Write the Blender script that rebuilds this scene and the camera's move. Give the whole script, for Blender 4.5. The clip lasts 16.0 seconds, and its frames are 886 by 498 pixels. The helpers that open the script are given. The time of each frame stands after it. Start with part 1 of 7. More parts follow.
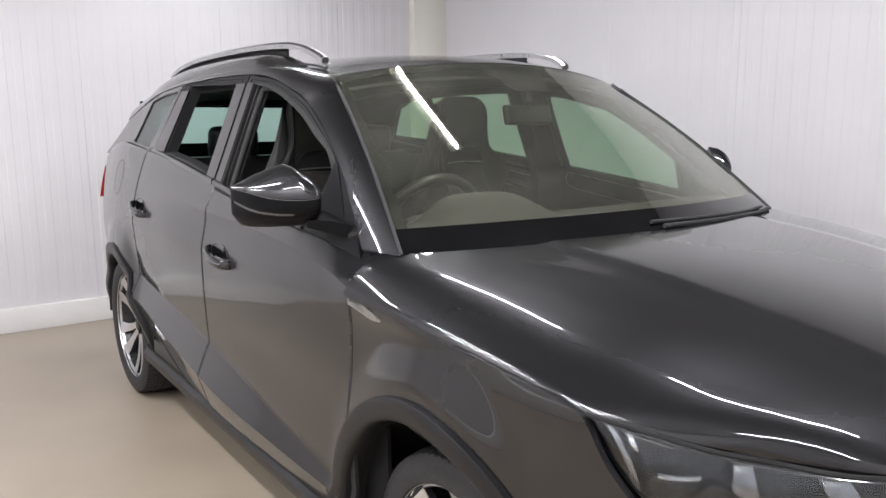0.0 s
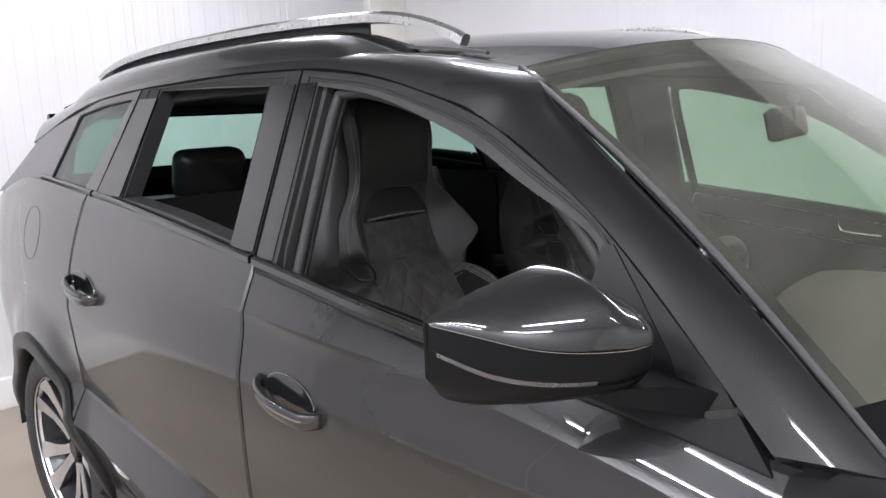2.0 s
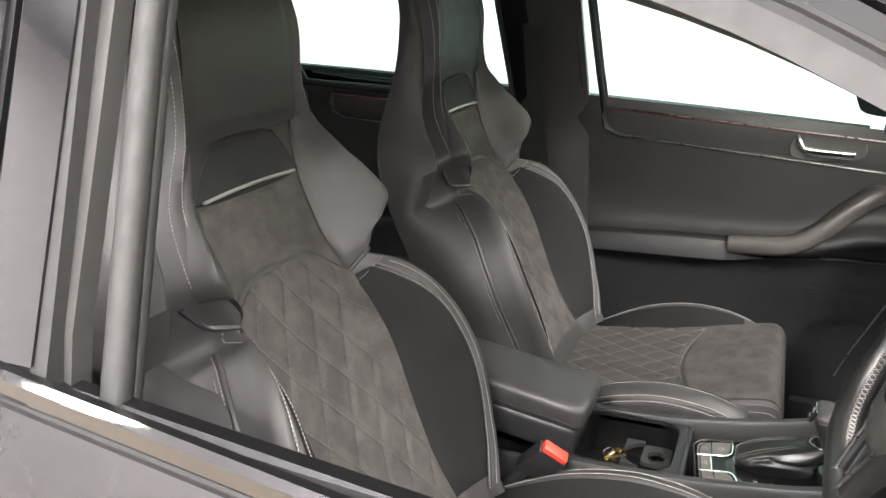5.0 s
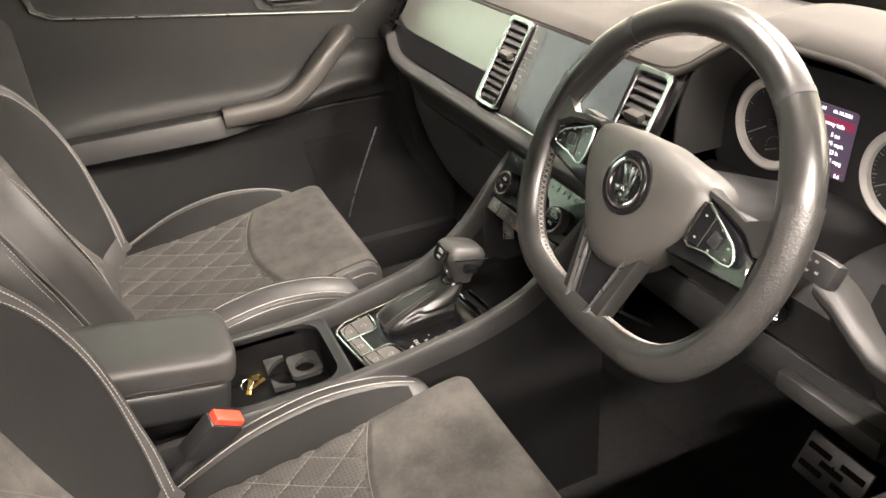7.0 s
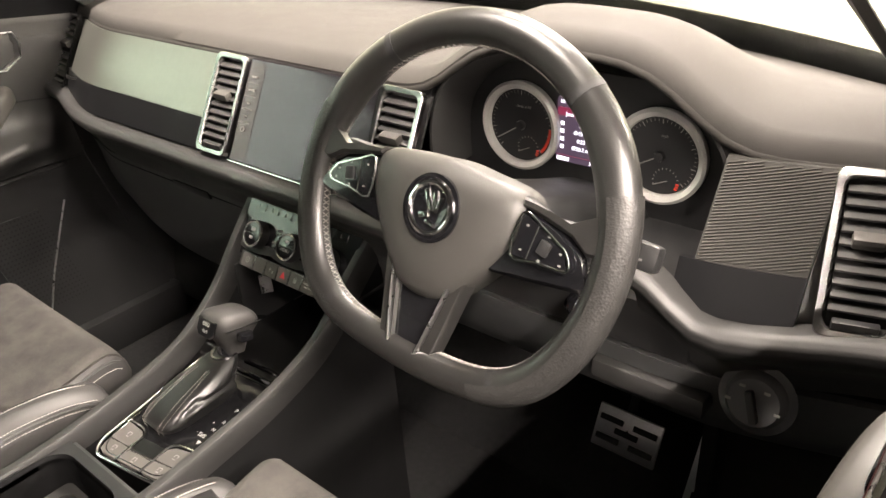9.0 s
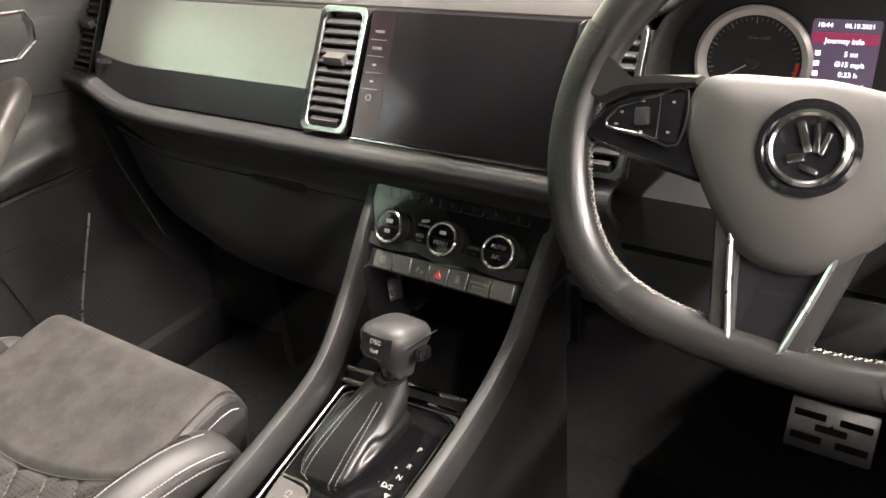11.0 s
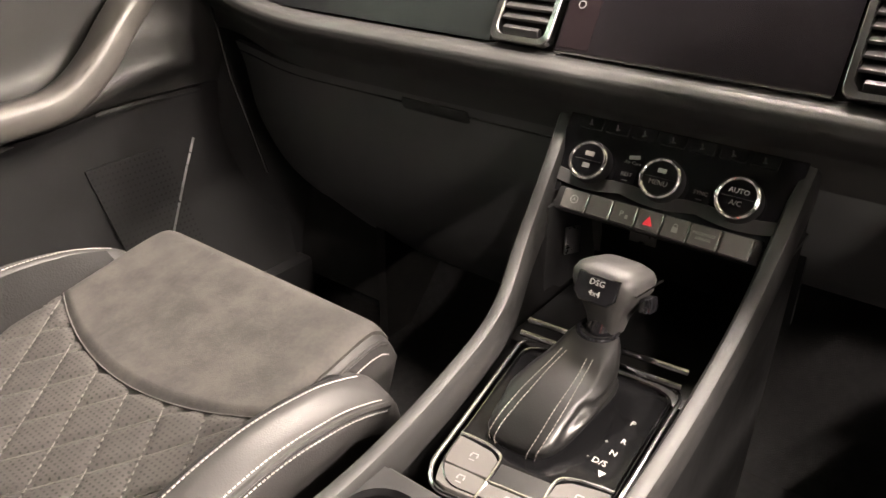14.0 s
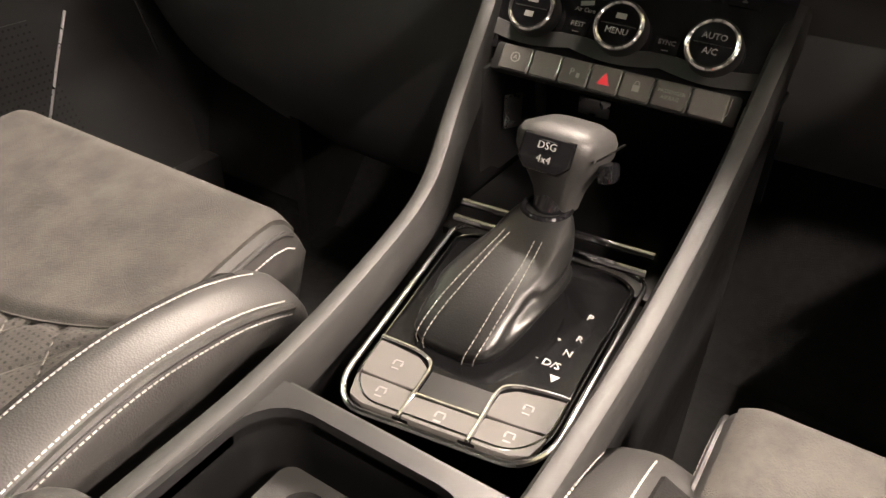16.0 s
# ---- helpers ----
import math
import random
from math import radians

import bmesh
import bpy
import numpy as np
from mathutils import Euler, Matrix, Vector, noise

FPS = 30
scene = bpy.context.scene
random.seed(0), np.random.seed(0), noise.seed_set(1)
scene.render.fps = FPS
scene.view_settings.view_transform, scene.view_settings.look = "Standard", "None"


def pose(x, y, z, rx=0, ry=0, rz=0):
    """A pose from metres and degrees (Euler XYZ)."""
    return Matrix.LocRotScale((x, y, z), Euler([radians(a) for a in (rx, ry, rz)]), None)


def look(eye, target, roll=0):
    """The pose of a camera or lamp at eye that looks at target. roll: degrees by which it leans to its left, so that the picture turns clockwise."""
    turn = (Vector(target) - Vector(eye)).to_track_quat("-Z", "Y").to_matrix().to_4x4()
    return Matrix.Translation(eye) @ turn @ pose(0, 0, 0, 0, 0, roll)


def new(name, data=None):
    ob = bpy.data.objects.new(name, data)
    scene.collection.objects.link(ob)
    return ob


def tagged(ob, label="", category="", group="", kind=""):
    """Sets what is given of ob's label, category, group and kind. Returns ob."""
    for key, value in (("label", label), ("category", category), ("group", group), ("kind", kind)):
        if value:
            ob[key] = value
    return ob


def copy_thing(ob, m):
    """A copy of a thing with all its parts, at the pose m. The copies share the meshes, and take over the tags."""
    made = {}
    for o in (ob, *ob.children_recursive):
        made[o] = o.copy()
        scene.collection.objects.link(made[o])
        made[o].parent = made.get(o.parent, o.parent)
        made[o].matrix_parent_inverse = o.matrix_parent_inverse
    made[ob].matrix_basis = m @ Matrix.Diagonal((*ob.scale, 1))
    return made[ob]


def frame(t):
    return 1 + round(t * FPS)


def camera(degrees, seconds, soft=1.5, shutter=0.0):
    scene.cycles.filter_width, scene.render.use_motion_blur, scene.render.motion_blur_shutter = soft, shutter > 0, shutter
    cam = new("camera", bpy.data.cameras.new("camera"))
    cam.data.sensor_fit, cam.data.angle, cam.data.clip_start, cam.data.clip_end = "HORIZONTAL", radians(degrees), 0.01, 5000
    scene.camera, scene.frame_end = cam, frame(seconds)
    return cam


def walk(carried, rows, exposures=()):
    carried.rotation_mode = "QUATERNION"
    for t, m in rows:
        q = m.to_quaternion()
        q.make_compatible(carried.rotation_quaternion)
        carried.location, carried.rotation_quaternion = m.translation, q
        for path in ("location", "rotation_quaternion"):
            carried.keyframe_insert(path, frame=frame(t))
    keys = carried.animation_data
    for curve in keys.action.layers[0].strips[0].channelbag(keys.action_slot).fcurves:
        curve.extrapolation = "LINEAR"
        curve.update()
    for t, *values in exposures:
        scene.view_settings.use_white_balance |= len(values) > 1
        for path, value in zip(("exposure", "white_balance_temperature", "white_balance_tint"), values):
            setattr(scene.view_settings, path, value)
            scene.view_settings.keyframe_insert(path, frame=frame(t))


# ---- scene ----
cam = camera(60.2, 16.0)
PATH = [
    (0, (1.815, 1.329, 1.415), (0.667, -0.274, 1.08), -0.3),
    (0.5, (1.852, 1.003, 1.446), (0.74, -0.629, 1.13), -1.4),
    (1, (1.85, 0.663, 1.457), (0.661, -0.913, 1.139), -1.9),
    (1.5, (1.766, 0.307, 1.477), (0.483, -1.192, 1.142), -2.1),
    (2, (1.685, -0.057, 1.493), (0.301, -1.453, 1.125), -2.3),
    (2.5, (1.538, -0.338, 1.483), (0.087, -1.652, 1.075), -2.2),
    (3, (1.361, -0.542, 1.471), (-0.155, -1.767, 1.024), -1.5),
    (3.2, (1.316, -0.598, 1.473), (-0.224, -1.788, 1.011), -1.3),
    (5.3, (1.158, -0.934, 1.437), (-0.591, -1.596, 0.728), -3.0),
    (5.5, (1.117, -0.97, 1.425), (-0.638, -1.529, 0.646), -3.3),
    (6, (1.051, -1.034, 1.407), (-0.71, -1.25, 0.483), -3.9),
    (6.5, (1.008, -1.13, 1.41), (-0.712, -0.876, 0.422), -4.0),
    (7, (0.981, -1.207, 1.419), (-0.617, -0.53, 0.425), -3.5),
    (7.5, (0.918, -1.221, 1.408), (-0.543, -0.265, 0.432), -3.0),
    (8, (0.875, -1.231, 1.41), (-0.462, -0.096, 0.447), -2.7),
    (8.2, (0.874, -1.242, 1.415), (-0.421, -0.059, 0.454), -2.8),
    (10.3, (0.641, -1.247, 1.344), (-0.391, 0.154, 0.358), -5.2),
    (10.5, (0.589, -1.257, 1.336), (-0.442, 0.143, 0.347), -5.5),
    (11, (0.478, -1.293, 1.294), (-0.553, 0.119, 0.322), -5.6),
    (11.5, (0.406, -1.32, 1.261), (-0.632, 0.1, 0.31), -5.6),
    (12, (0.358, -1.345, 1.24), (-0.713, 0.105, 0.374), -4.9),
    (12.5, (0.322, -1.37, 1.226), (-0.811, 0.087, 0.455), -3.5),
    (13, (0.309, -1.376, 1.206), (-0.859, 0.066, 0.459), -1.9),
    (13.5, (0.296, -1.367, 1.19), (-0.863, 0.055, 0.394), -0.8),
    (14, (0.262, -1.33, 1.151), (-0.823, 0.065, 0.214), 0.1),
    (14.5, (0.243, -1.303, 1.107), (-0.749, 0.09, 0.069), 1.6),
    (15, (0.235, -1.288, 1.074), (-0.698, 0.096, -0.029), 2.0),
    (15.5, (0.224, -1.264, 1.056), (-0.68, 0.125, -0.064), 1.8),
    (16, (0.213, -1.241, 1.053), (-0.667, 0.16, -0.071), 1.7),
]
walk(cam, [(t, look(eye, target, roll)) for t, eye, target, roll in PATH],
     [(0, -0.3, 6050, 12), (1.2, -0.28, 6050, 11), (2.0, 0.1, 5900, 13), (2.5, 0.66, 5950, 16), (3.0, 1.05, 6450, 17), (5.4, 2.40, 6450, 12), (6.1, 2.79, 6700, 13), (8, 2.64, 7650, 16), (10.4, 2.66, 6900, 14), (11.4, 2.94, 7050, 16), (12.5, 2.96, 7300, 19), (14, 3.02, 7500, 18), (15, 2.90, 8000, 20), (16, 2.90, 7800, 18)])

# ---------------------------------------------------------------- light
world = bpy.data.worlds.new("world")
scene.world = world
world.use_nodes = True
world.node_tree.nodes["Background"].inputs[0].default_value = (0.9, 0.95, 1.0, 1)
world.node_tree.nodes["Background"].inputs[1].default_value = 0.02


# ---------------------------------------------------------------- materials
def mat(name, base, rough=0.5, metal=0.0, var=0.12, scale=30.0, bump=0.0, bscale=400.0, coat=0.0, spec=0.5,
        emit=None, power=0.0, cell=False, stain=0.0):
    """Principled surface with two scales of colour variation, roughness variation and fine relief."""
    m = bpy.data.materials.new(name)
    m.use_nodes = True
    nt = m.node_tree
    b = nt.nodes["Principled BSDF"]
    b.inputs["Metallic"].default_value = metal
    b.inputs["Specular IOR Level"].default_value = spec
    b.inputs["Coat Weight"].default_value = coat
    b.inputs["Coat Roughness"].default_value = 0.03
    co = nt.nodes.new("ShaderNodeTexCoord")
    n1 = nt.nodes.new("ShaderNodeTexNoise")
    n1.inputs["Scale"].default_value = scale
    n1.inputs["Detail"].default_value = 5
    n2 = nt.nodes.new("ShaderNodeTexNoise")
    n2.inputs["Scale"].default_value = scale * 0.13
    n2.inputs["Detail"].default_value = 3
    add = nt.nodes.new("ShaderNodeMath")
    add.operation = "ADD"
    ramp = nt.nodes.new("ShaderNodeMapRange")
    ramp.inputs["From Min"].default_value = 0.6
    ramp.inputs["From Max"].default_value = 1.4
    ramp.inputs["To Min"].default_value = 1 - var
    ramp.inputs["To Max"].default_value = 1 + var
    mul = nt.nodes.new("ShaderNodeVectorMath")
    mul.operation = "SCALE"
    mul.inputs[0].default_value = base
    for n in (n1, n2):
        nt.links.new(co.outputs["Object"], n.inputs["Vector"])
    nt.links.new(n1.outputs[0], add.inputs[0])
    nt.links.new(n2.outputs[0], add.inputs[1])
    nt.links.new(add.outputs[0], ramp.inputs["Value"])
    nt.links.new(ramp.outputs[0], mul.inputs["Scale"])
    nt.links.new(mul.outputs[0], b.inputs["Base Color"])
    rr = nt.nodes.new("ShaderNodeMapRange")
    rr.inputs["From Min"].default_value = 0.3
    rr.inputs["From Max"].default_value = 0.7
    rr.inputs["To Min"].default_value = rough * (1 - 0.5 * var)
    rr.inputs["To Max"].default_value = min(1, rough * (1 + 0.5 * var))
    nt.links.new(n1.outputs[0], rr.inputs["Value"])
    nt.links.new(rr.outputs[0], b.inputs["Roughness"])
    if bump:
        t = nt.nodes.new("ShaderNodeTexVoronoi" if cell else "ShaderNodeTexNoise")
        t.inputs["Scale"].default_value = bscale
        nt.links.new(co.outputs["Object"], t.inputs["Vector"])
        bp = nt.nodes.new("ShaderNodeBump")
        bp.inputs["Strength"].default_value = bump
        bp.inputs["Distance"].default_value = 0.001
        nt.links.new(t.outputs[0], bp.inputs["Height"])
        nt.links.new(bp.outputs[0], b.inputs["Normal"])
    if emit:
        b.inputs["Emission Color"].default_value = (*emit, 1)
        b.inputs["Emission Strength"].default_value = power
    return m


def glass(name, tint, gloss=0.02, base=0.04, veil=0.0):
    m = bpy.data.materials.new(name)
    m.use_nodes = True
    nt = m.node_tree
    nt.nodes.remove(nt.nodes["Principled BSDF"])
    out = nt.nodes["Material Output"]
    tr = nt.nodes.new("ShaderNodeBsdfTransparent")
    tr.inputs[0].default_value = (*tint, 1)
    gl = nt.nodes.new("ShaderNodeBsdfGlossy")
    gl.inputs["Roughness"].default_value = gloss
    lw = nt.nodes.new("ShaderNodeLayerWeight")
    lw.inputs[0].default_value = 0.5
    pw = nt.nodes.new("ShaderNodeMath")
    pw.operation = "POWER"
    pw.inputs[1].default_value = 4.5
    nt.links.new(lw.outputs["Facing"], pw.inputs[0])
    fr = nt.nodes.new("ShaderNodeMath")
    fr.operation = "MULTIPLY_ADD"
    fr.inputs[1].default_value = 0.9
    fr.inputs[2].default_value = base
    nt.links.new(pw.outputs[0], fr.inputs[0])
    mx = nt.nodes.new("ShaderNodeMixShader")
    nt.links.new(fr.outputs[0], mx.inputs[0])
    nt.links.new(tr.outputs[0], mx.inputs[1])
    nt.links.new(gl.outputs[0], mx.inputs[2])
    if veil:
        # diffuse haze standing in for the dash's reflection in the glass
        df = nt.nodes.new("ShaderNodeBsdfDiffuse")
        df.inputs[0].default_value = (0.8, 0.78, 0.70, 1)
        no = nt.nodes.new("ShaderNodeTexNoise")
        no.inputs["Scale"].default_value = 6
        dm = nt.nodes.new("ShaderNodeMath")
        dm.operation = "MULTIPLY"
        dm.inputs[1].default_value = 2 * veil
        nt.links.new(no.outputs[0], dm.inputs[0])
        m2 = nt.nodes.new("ShaderNodeMixShader")
        nt.links.new(dm.outputs[0], m2.inputs[0])
        nt.links.new(mx.outputs[0], m2.inputs[1])
        nt.links.new(df.outputs[0], m2.inputs[2])
        mx = m2
    nt.links.new(mx.outputs[0], out.inputs[0])
    return m


PAINT = mat("black_paint", (0.018, 0.0178, 0.019), 0.36, 0.75, 0.03, 60, coat=1.0, spec=0.02)
PAINT.node_tree.nodes["Principled BSDF"].inputs["Coat IOR"].default_value = 1.60
PAINT.node_tree.nodes["Principled BSDF"].inputs["Coat Roughness"].default_value = 0.022
FRAMETRIM = mat("satin_black_frame", (0.006, 0.006, 0.0066), 0.42, 0, 0.12, 60, spec=0.14)
UNDERTRIM = mat("black_mirror_housing", (0.004, 0.004, 0.0045), 0.30, 0, 0.1, 60, spec=0.12)
SCREENBLACK = mat("black_glass_border", (0.004, 0.004, 0.0045), 0.025, 0, 0.06, 80)
GLOSS = mat("piano_black", (0.006, 0.006, 0.007), 0.09, 0, 0.06, 80, coat=0.3)
TRIM = mat("black_trim", (0.010, 0.010, 0.0105), 0.38, 0, 0.15, 60, bump=0.05, bscale=600, spec=0.3)
RUBBER = mat("rubber", (0.015, 0.015, 0.016), 0.62, 0, 0.2, 60, bump=0.1, bscale=300)
DARKRUBBER = mat("dark_rubber", (0.008, 0.008, 0.008), 0.7, 0, 0.2, 60, bump=0.1, bscale=300)
TYRE = mat("tyre_rubber", (0.018, 0.018, 0.018), 0.75, 0, 0.25, 50, bump=0.3, bscale=120)
GAP = mat("dark_recess", (0.004, 0.004, 0.004), 0.8, 0, 0.1, 30)
DARKCHROME = mat("dark_chrome", (0.30, 0.30, 0.31), 0.07, 1.0, 0.05, 60)
CLEARLENS = mat("clear_lamp_strip", (0.05, 0.05, 0.054), 0.10, 0.3, 0.3, 300, coat=1.0)
CHROME = mat("chrome", (0.84, 0.84, 0.84), 0.13, 1.0, 0.05, 60)
SLOTLINE = mat("bright_trim_line", (0.85, 0.85, 0.85), 0.38, 1.0, 0.05, 60)
DARKSATIN = mat("dark_satin_silver", (0.34, 0.34, 0.34), 0.22, 1.0, 0.05, 120)
SATIN = mat("satin_silver", (0.5, 0.5, 0.5), 0.28, 1.0, 0.08, 120)
ALLOY = mat("machined_alloy", (0.72, 0.72, 0.74), 0.30, 1.0, 0.1, 200)
DARKALLOY = mat("dark_alloy", (0.02, 0.02, 0.022), 0.25, 0.3, 0.1, 100)
LEATHER = mat("black_leather", (0.014, 0.0138, 0.0138), 0.36, 0, 0.15, 40, bump=0.10, bscale=700, cell=True, spec=0.38)
# lighter leather for the front seats, gear knob and armrest lid
LEATHERGREY = mat("grey_leather", (0.027, 0.026, 0.0255), 0.48, 0, 0.2, 25, bump=0.14, bscale=700, cell=True, spec=0.36)
PERF = mat("perforated_leather", (0.0075, 0.0073, 0.0072), 0.65, 0, 0.15, 40, bump=0.22, bscale=430, cell=True, spec=0.12)
RIMSKIN = mat("rim_leather", (0.014, 0.0136, 0.0132), 0.34, 0, 0.15, 40, bump=0.08, bscale=900, cell=True)
GRIP = mat("perforated_grip", (0.020, 0.0195, 0.019), 0.42, 0, 0.15, 40, bump=0.30, bscale=430, cell=True, spec=0.35)
HUBSKIN = mat("airbag_skin", (0.031, 0.0297, 0.0275), 0.52, 0, 0.08, 30, bump=0.06, bscale=1500)
RAIL = mat("console_rail_plastic", (0.0135, 0.0132, 0.013), 0.55, 0, 0.10, 40, bump=0.12, bscale=1200)
BOOTSKIN = mat("boot_leather", (0.0065, 0.0064, 0.0064), 0.38, 0, 0.15, 60, bump=0.10, bscale=900, cell=True)
PANELBLACK = mat("gloss_selector_black", (0.005, 0.005, 0.0055), 0.10, 0, 0.06, 80, spec=0.22)
# grey console plastic, its shade painted in as near black
SHADEFLANK = mat("shaded_console_side", (0.0065, 0.0065, 0.0068), 0.6, 0, 0.12, 40, bump=0.12, bscale=1000, spec=0.15)
BINBLACK = mat("bin_black", (0.004, 0.004, 0.0042), 0.35, 0, 0.1, 60, spec=0.2)
SWITCHGREY = mat("grey_switch_plastic", (0.085, 0.08, 0.075), 0.45, 0, 0.08, 60)
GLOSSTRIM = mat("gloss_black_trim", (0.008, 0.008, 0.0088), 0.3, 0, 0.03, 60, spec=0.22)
SUEDE = mat("grey_suede", (0.031, 0.0284, 0.0255), 0.95, 0, 0.45, 210, bump=0.5, bscale=900)
SUEDE.node_tree.nodes["Map Range"].inputs["From Min"].default_value = 0.80
SUEDE.node_tree.nodes["Map Range"].inputs["From Max"].default_value = 1.20
CUSHSTITCH = mat("pale_cushion_stitch", (0.36, 0.34, 0.32), 0.8, 0, 0.2, 200)
PERFSUEDE = mat("perforated_suede", (0.029, 0.0266, 0.024), 0.95, 0, 0.34, 120, bump=0.5, bscale=900)
nt = PERFSUEDE.node_tree
co = nt.nodes["Texture Coordinate"]
dots = nt.nodes.new("ShaderNodeTexVoronoi")          # rows of pinholes
dots.voronoi_dimensions = "2D"
dots.inputs["Scale"].default_value = 185
dots.inputs["Randomness"].default_value = 0.06
lo = nt.nodes.new("ShaderNodeMapRange")
lo.inputs["From Min"].default_value = 0.17
lo.inputs["From Max"].default_value = 0.26
lo.inputs["To Min"].default_value = 0.15
dark = nt.nodes.new("ShaderNodeVectorMath")
dark.operation = "SCALE"
src = nt.nodes["Principled BSDF"].inputs["Base Color"].links[0].from_socket
nt.links.new(co.outputs["Object"], dots.inputs["Vector"])
nt.links.new(dots.outputs["Distance"], lo.inputs["Value"])
nt.links.new(src, dark.inputs[0])
nt.links.new(lo.outputs[0], dark.inputs["Scale"])
nt.links.new(dark.outputs[0], nt.nodes["Principled BSDF"].inputs["Base Color"])
STITCH = mat("pale_stitch", (0.25, 0.235, 0.22), 0.8, 0, 0.2, 200)
BOOTTHREAD = mat("pale_boot_thread", (0.15, 0.14, 0.128), 0.9, 0, 0.3, 200)
CUSHTHREAD = mat("pale_quilt_thread", (0.085, 0.080, 0.074), 0.9, 0, 0.3, 200)
THREAD = mat("grey_thread", (0.050, 0.047, 0.043), 0.9, 0, 0.3, 200)
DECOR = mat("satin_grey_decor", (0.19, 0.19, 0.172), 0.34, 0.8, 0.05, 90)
RINGGREY = mat("gauge_ring_silver", (0.55, 0.54, 0.52), 0.35, 0.35, 0.05, 90)
GLOVE = mat("dark_grained_plastic", (0.068, 0.069, 0.071), 0.5, 0, 0.12, 40, bump=0.2, bscale=800)
RIBBED = mat("ribbed_grey_decor", (0.024, 0.023, 0.021), 0.6, 0.0, 0.08, 60, spec=0.2)
RIB = mat("pale_rib", (0.029, 0.0275, 0.025), 0.6, 0.0, 0.08, 60, spec=0.12)
SOFT = mat("soft_plastic", (0.027, 0.0265, 0.026), 0.5, 0, 0.1, 40, bump=0.14, bscale=1100, cell=True)
DOORSOFT = mat("door_soft_plastic", (0.019, 0.0186, 0.0183), 0.55, 0, 0.1, 40, bump=0.14, bscale=1100, cell=True)
DASHTOP = mat("dash_pad", (0.026, 0.0242, 0.0226), 0.78, 0, 0.1, 30, bump=0.12, bscale=1200, cell=True, spec=0.16)
HARD = mat("hard_plastic", (0.012, 0.012, 0.0125), 0.45, 0, 0.12, 40, bump=0.2, bscale=800)
GREYPLASTIC = mat("grey_button_plastic", (0.050, 0.047, 0.044), 0.6, 0, 0.08, 60, spec=0.3)
CARPET = mat("black_carpet", (0.007, 0.007, 0.0075), 1.0, 0, 0.4, 80, bump=0.8, bscale=700)
HEADLINER = mat("headliner", (0.07, 0.07, 0.069), 0.95, 0, 0.1, 100, bump=0.4, bscale=900)
BLACKCLOTH = mat("black_cloth", (0.012, 0.012, 0.012), 0.95, 0, 0.2, 100, bump=0.4, bscale=900)
RED = mat("red_button", (0.6, 0.05, 0.03), 0.35, 0, 0.05, 60)
# dark handle plastic, lightened to beige for the light falling on it
GREIGE = mat("lit_handle_plastic", (0.044, 0.041, 0.0375), 0.42, 0, 0.08, 40, bump=0.05, bscale=500)
DIMRED = mat("dim_red_line", (0.05, 0.012, 0.014), 0.5, emit=(1, 0.08, 0.12), power=0.005)
REDLAMP = mat("red_lamp", (0.35, 0.02, 0.02), 0.12, 0, 0.1, 50, coat=1)
REDLIT = mat("lit_red", (0.3, 0.02, 0.02), 0.4, emit=(1, 0.05, 0.08), power=0.06)
WHITEINK = mat("white_print", (0.25, 0.243, 0.232), 0.5, 0, 0.02, 60)
GREYINK = mat("grey_print", (0.12, 0.116, 0.112), 0.5, 0, 0.02, 60)
BRASS = mat("brass", (0.6, 0.45, 0.15), 0.3, 1.0, 0.1, 80)
DIAL = mat("dial_black", (0.01, 0.01, 0.011), 0.5, 0, 0.1, 60)
SCREENBG = mat("lit_display", (0.01, 0.01, 0.012), 0.3, emit=(0.10, 0.07, 0.12), power=0.15)
SCREENPINK = mat("lit_pink", (0.01, 0.01, 0.012), 0.3, emit=(0.55, 0.05, 0.15), power=0.09)
SCREENTEXT = mat("lit_text", (0.5, 0.5, 0.5), 0.4, emit=(0.75, 0.8, 1.0), power=0.5)
TOUCH = mat("display_glass", (0.0085, 0.0075, 0.0085), 0.12, 0, 0.06, 80, spec=1.0)
TOUCHLIT = mat("display_side_band", (0.012, 0.0085, 0.0095), 0.14, 0, 0.06, 80, spec=1.0)
TOUCH.node_tree.nodes["Principled BSDF"].inputs["Specular Tint"].default_value = (1.0, 0.80, 0.92, 1)
TOUCHLIT.node_tree.nodes["Principled BSDF"].inputs["Specular Tint"].default_value = (1.0, 0.68, 0.80, 1)
for m0, tint in ((TOUCH, (1.0, 0.82, 1.0, 1)), (TOUCHLIT, (1.0, 0.72, 0.80, 1))):
    m0.node_tree.nodes["Principled BSDF"].inputs["Coat Tint"].default_value = (1, 1, 1, 1)
    m0.node_tree.nodes["Principled BSDF"].inputs["Coat Weight"].default_value = 0.0
    m0.node_tree.nodes["Principled BSDF"].inputs["Specular IOR Level"].default_value = 0.75
    m0.node_tree.nodes["Principled BSDF"].inputs["Specular Tint"].default_value = tint
MIRROR = mat("mirror_glass", (0.85, 0.87, 0.88), 0.02, 1.0, 0.01, 30)
LENS = glass("lamp_lens", (0.93, 0.95, 0.97))
GLASS = glass("clear_glass", (0.90, 0.93, 0.82), 0.01, 0.08, 0.016)
TINT = glass("green_glass", (0.70, 0.85, 0.79), 0.01)
PRIVACY = glass("privacy_glass", (0.45, 0.60, 0.56), 0.01)
TUBE = mat("lamp_tube", (0.9, 0.9, 0.9), 0.4, emit=(1.0, 0.965, 0.90), power=40.0)
WALLMAT = mat("white_wall_panel", (0.585, 0.575, 0.585), 0.42, 0, 0.03, 3, bump=0.03, bscale=60)
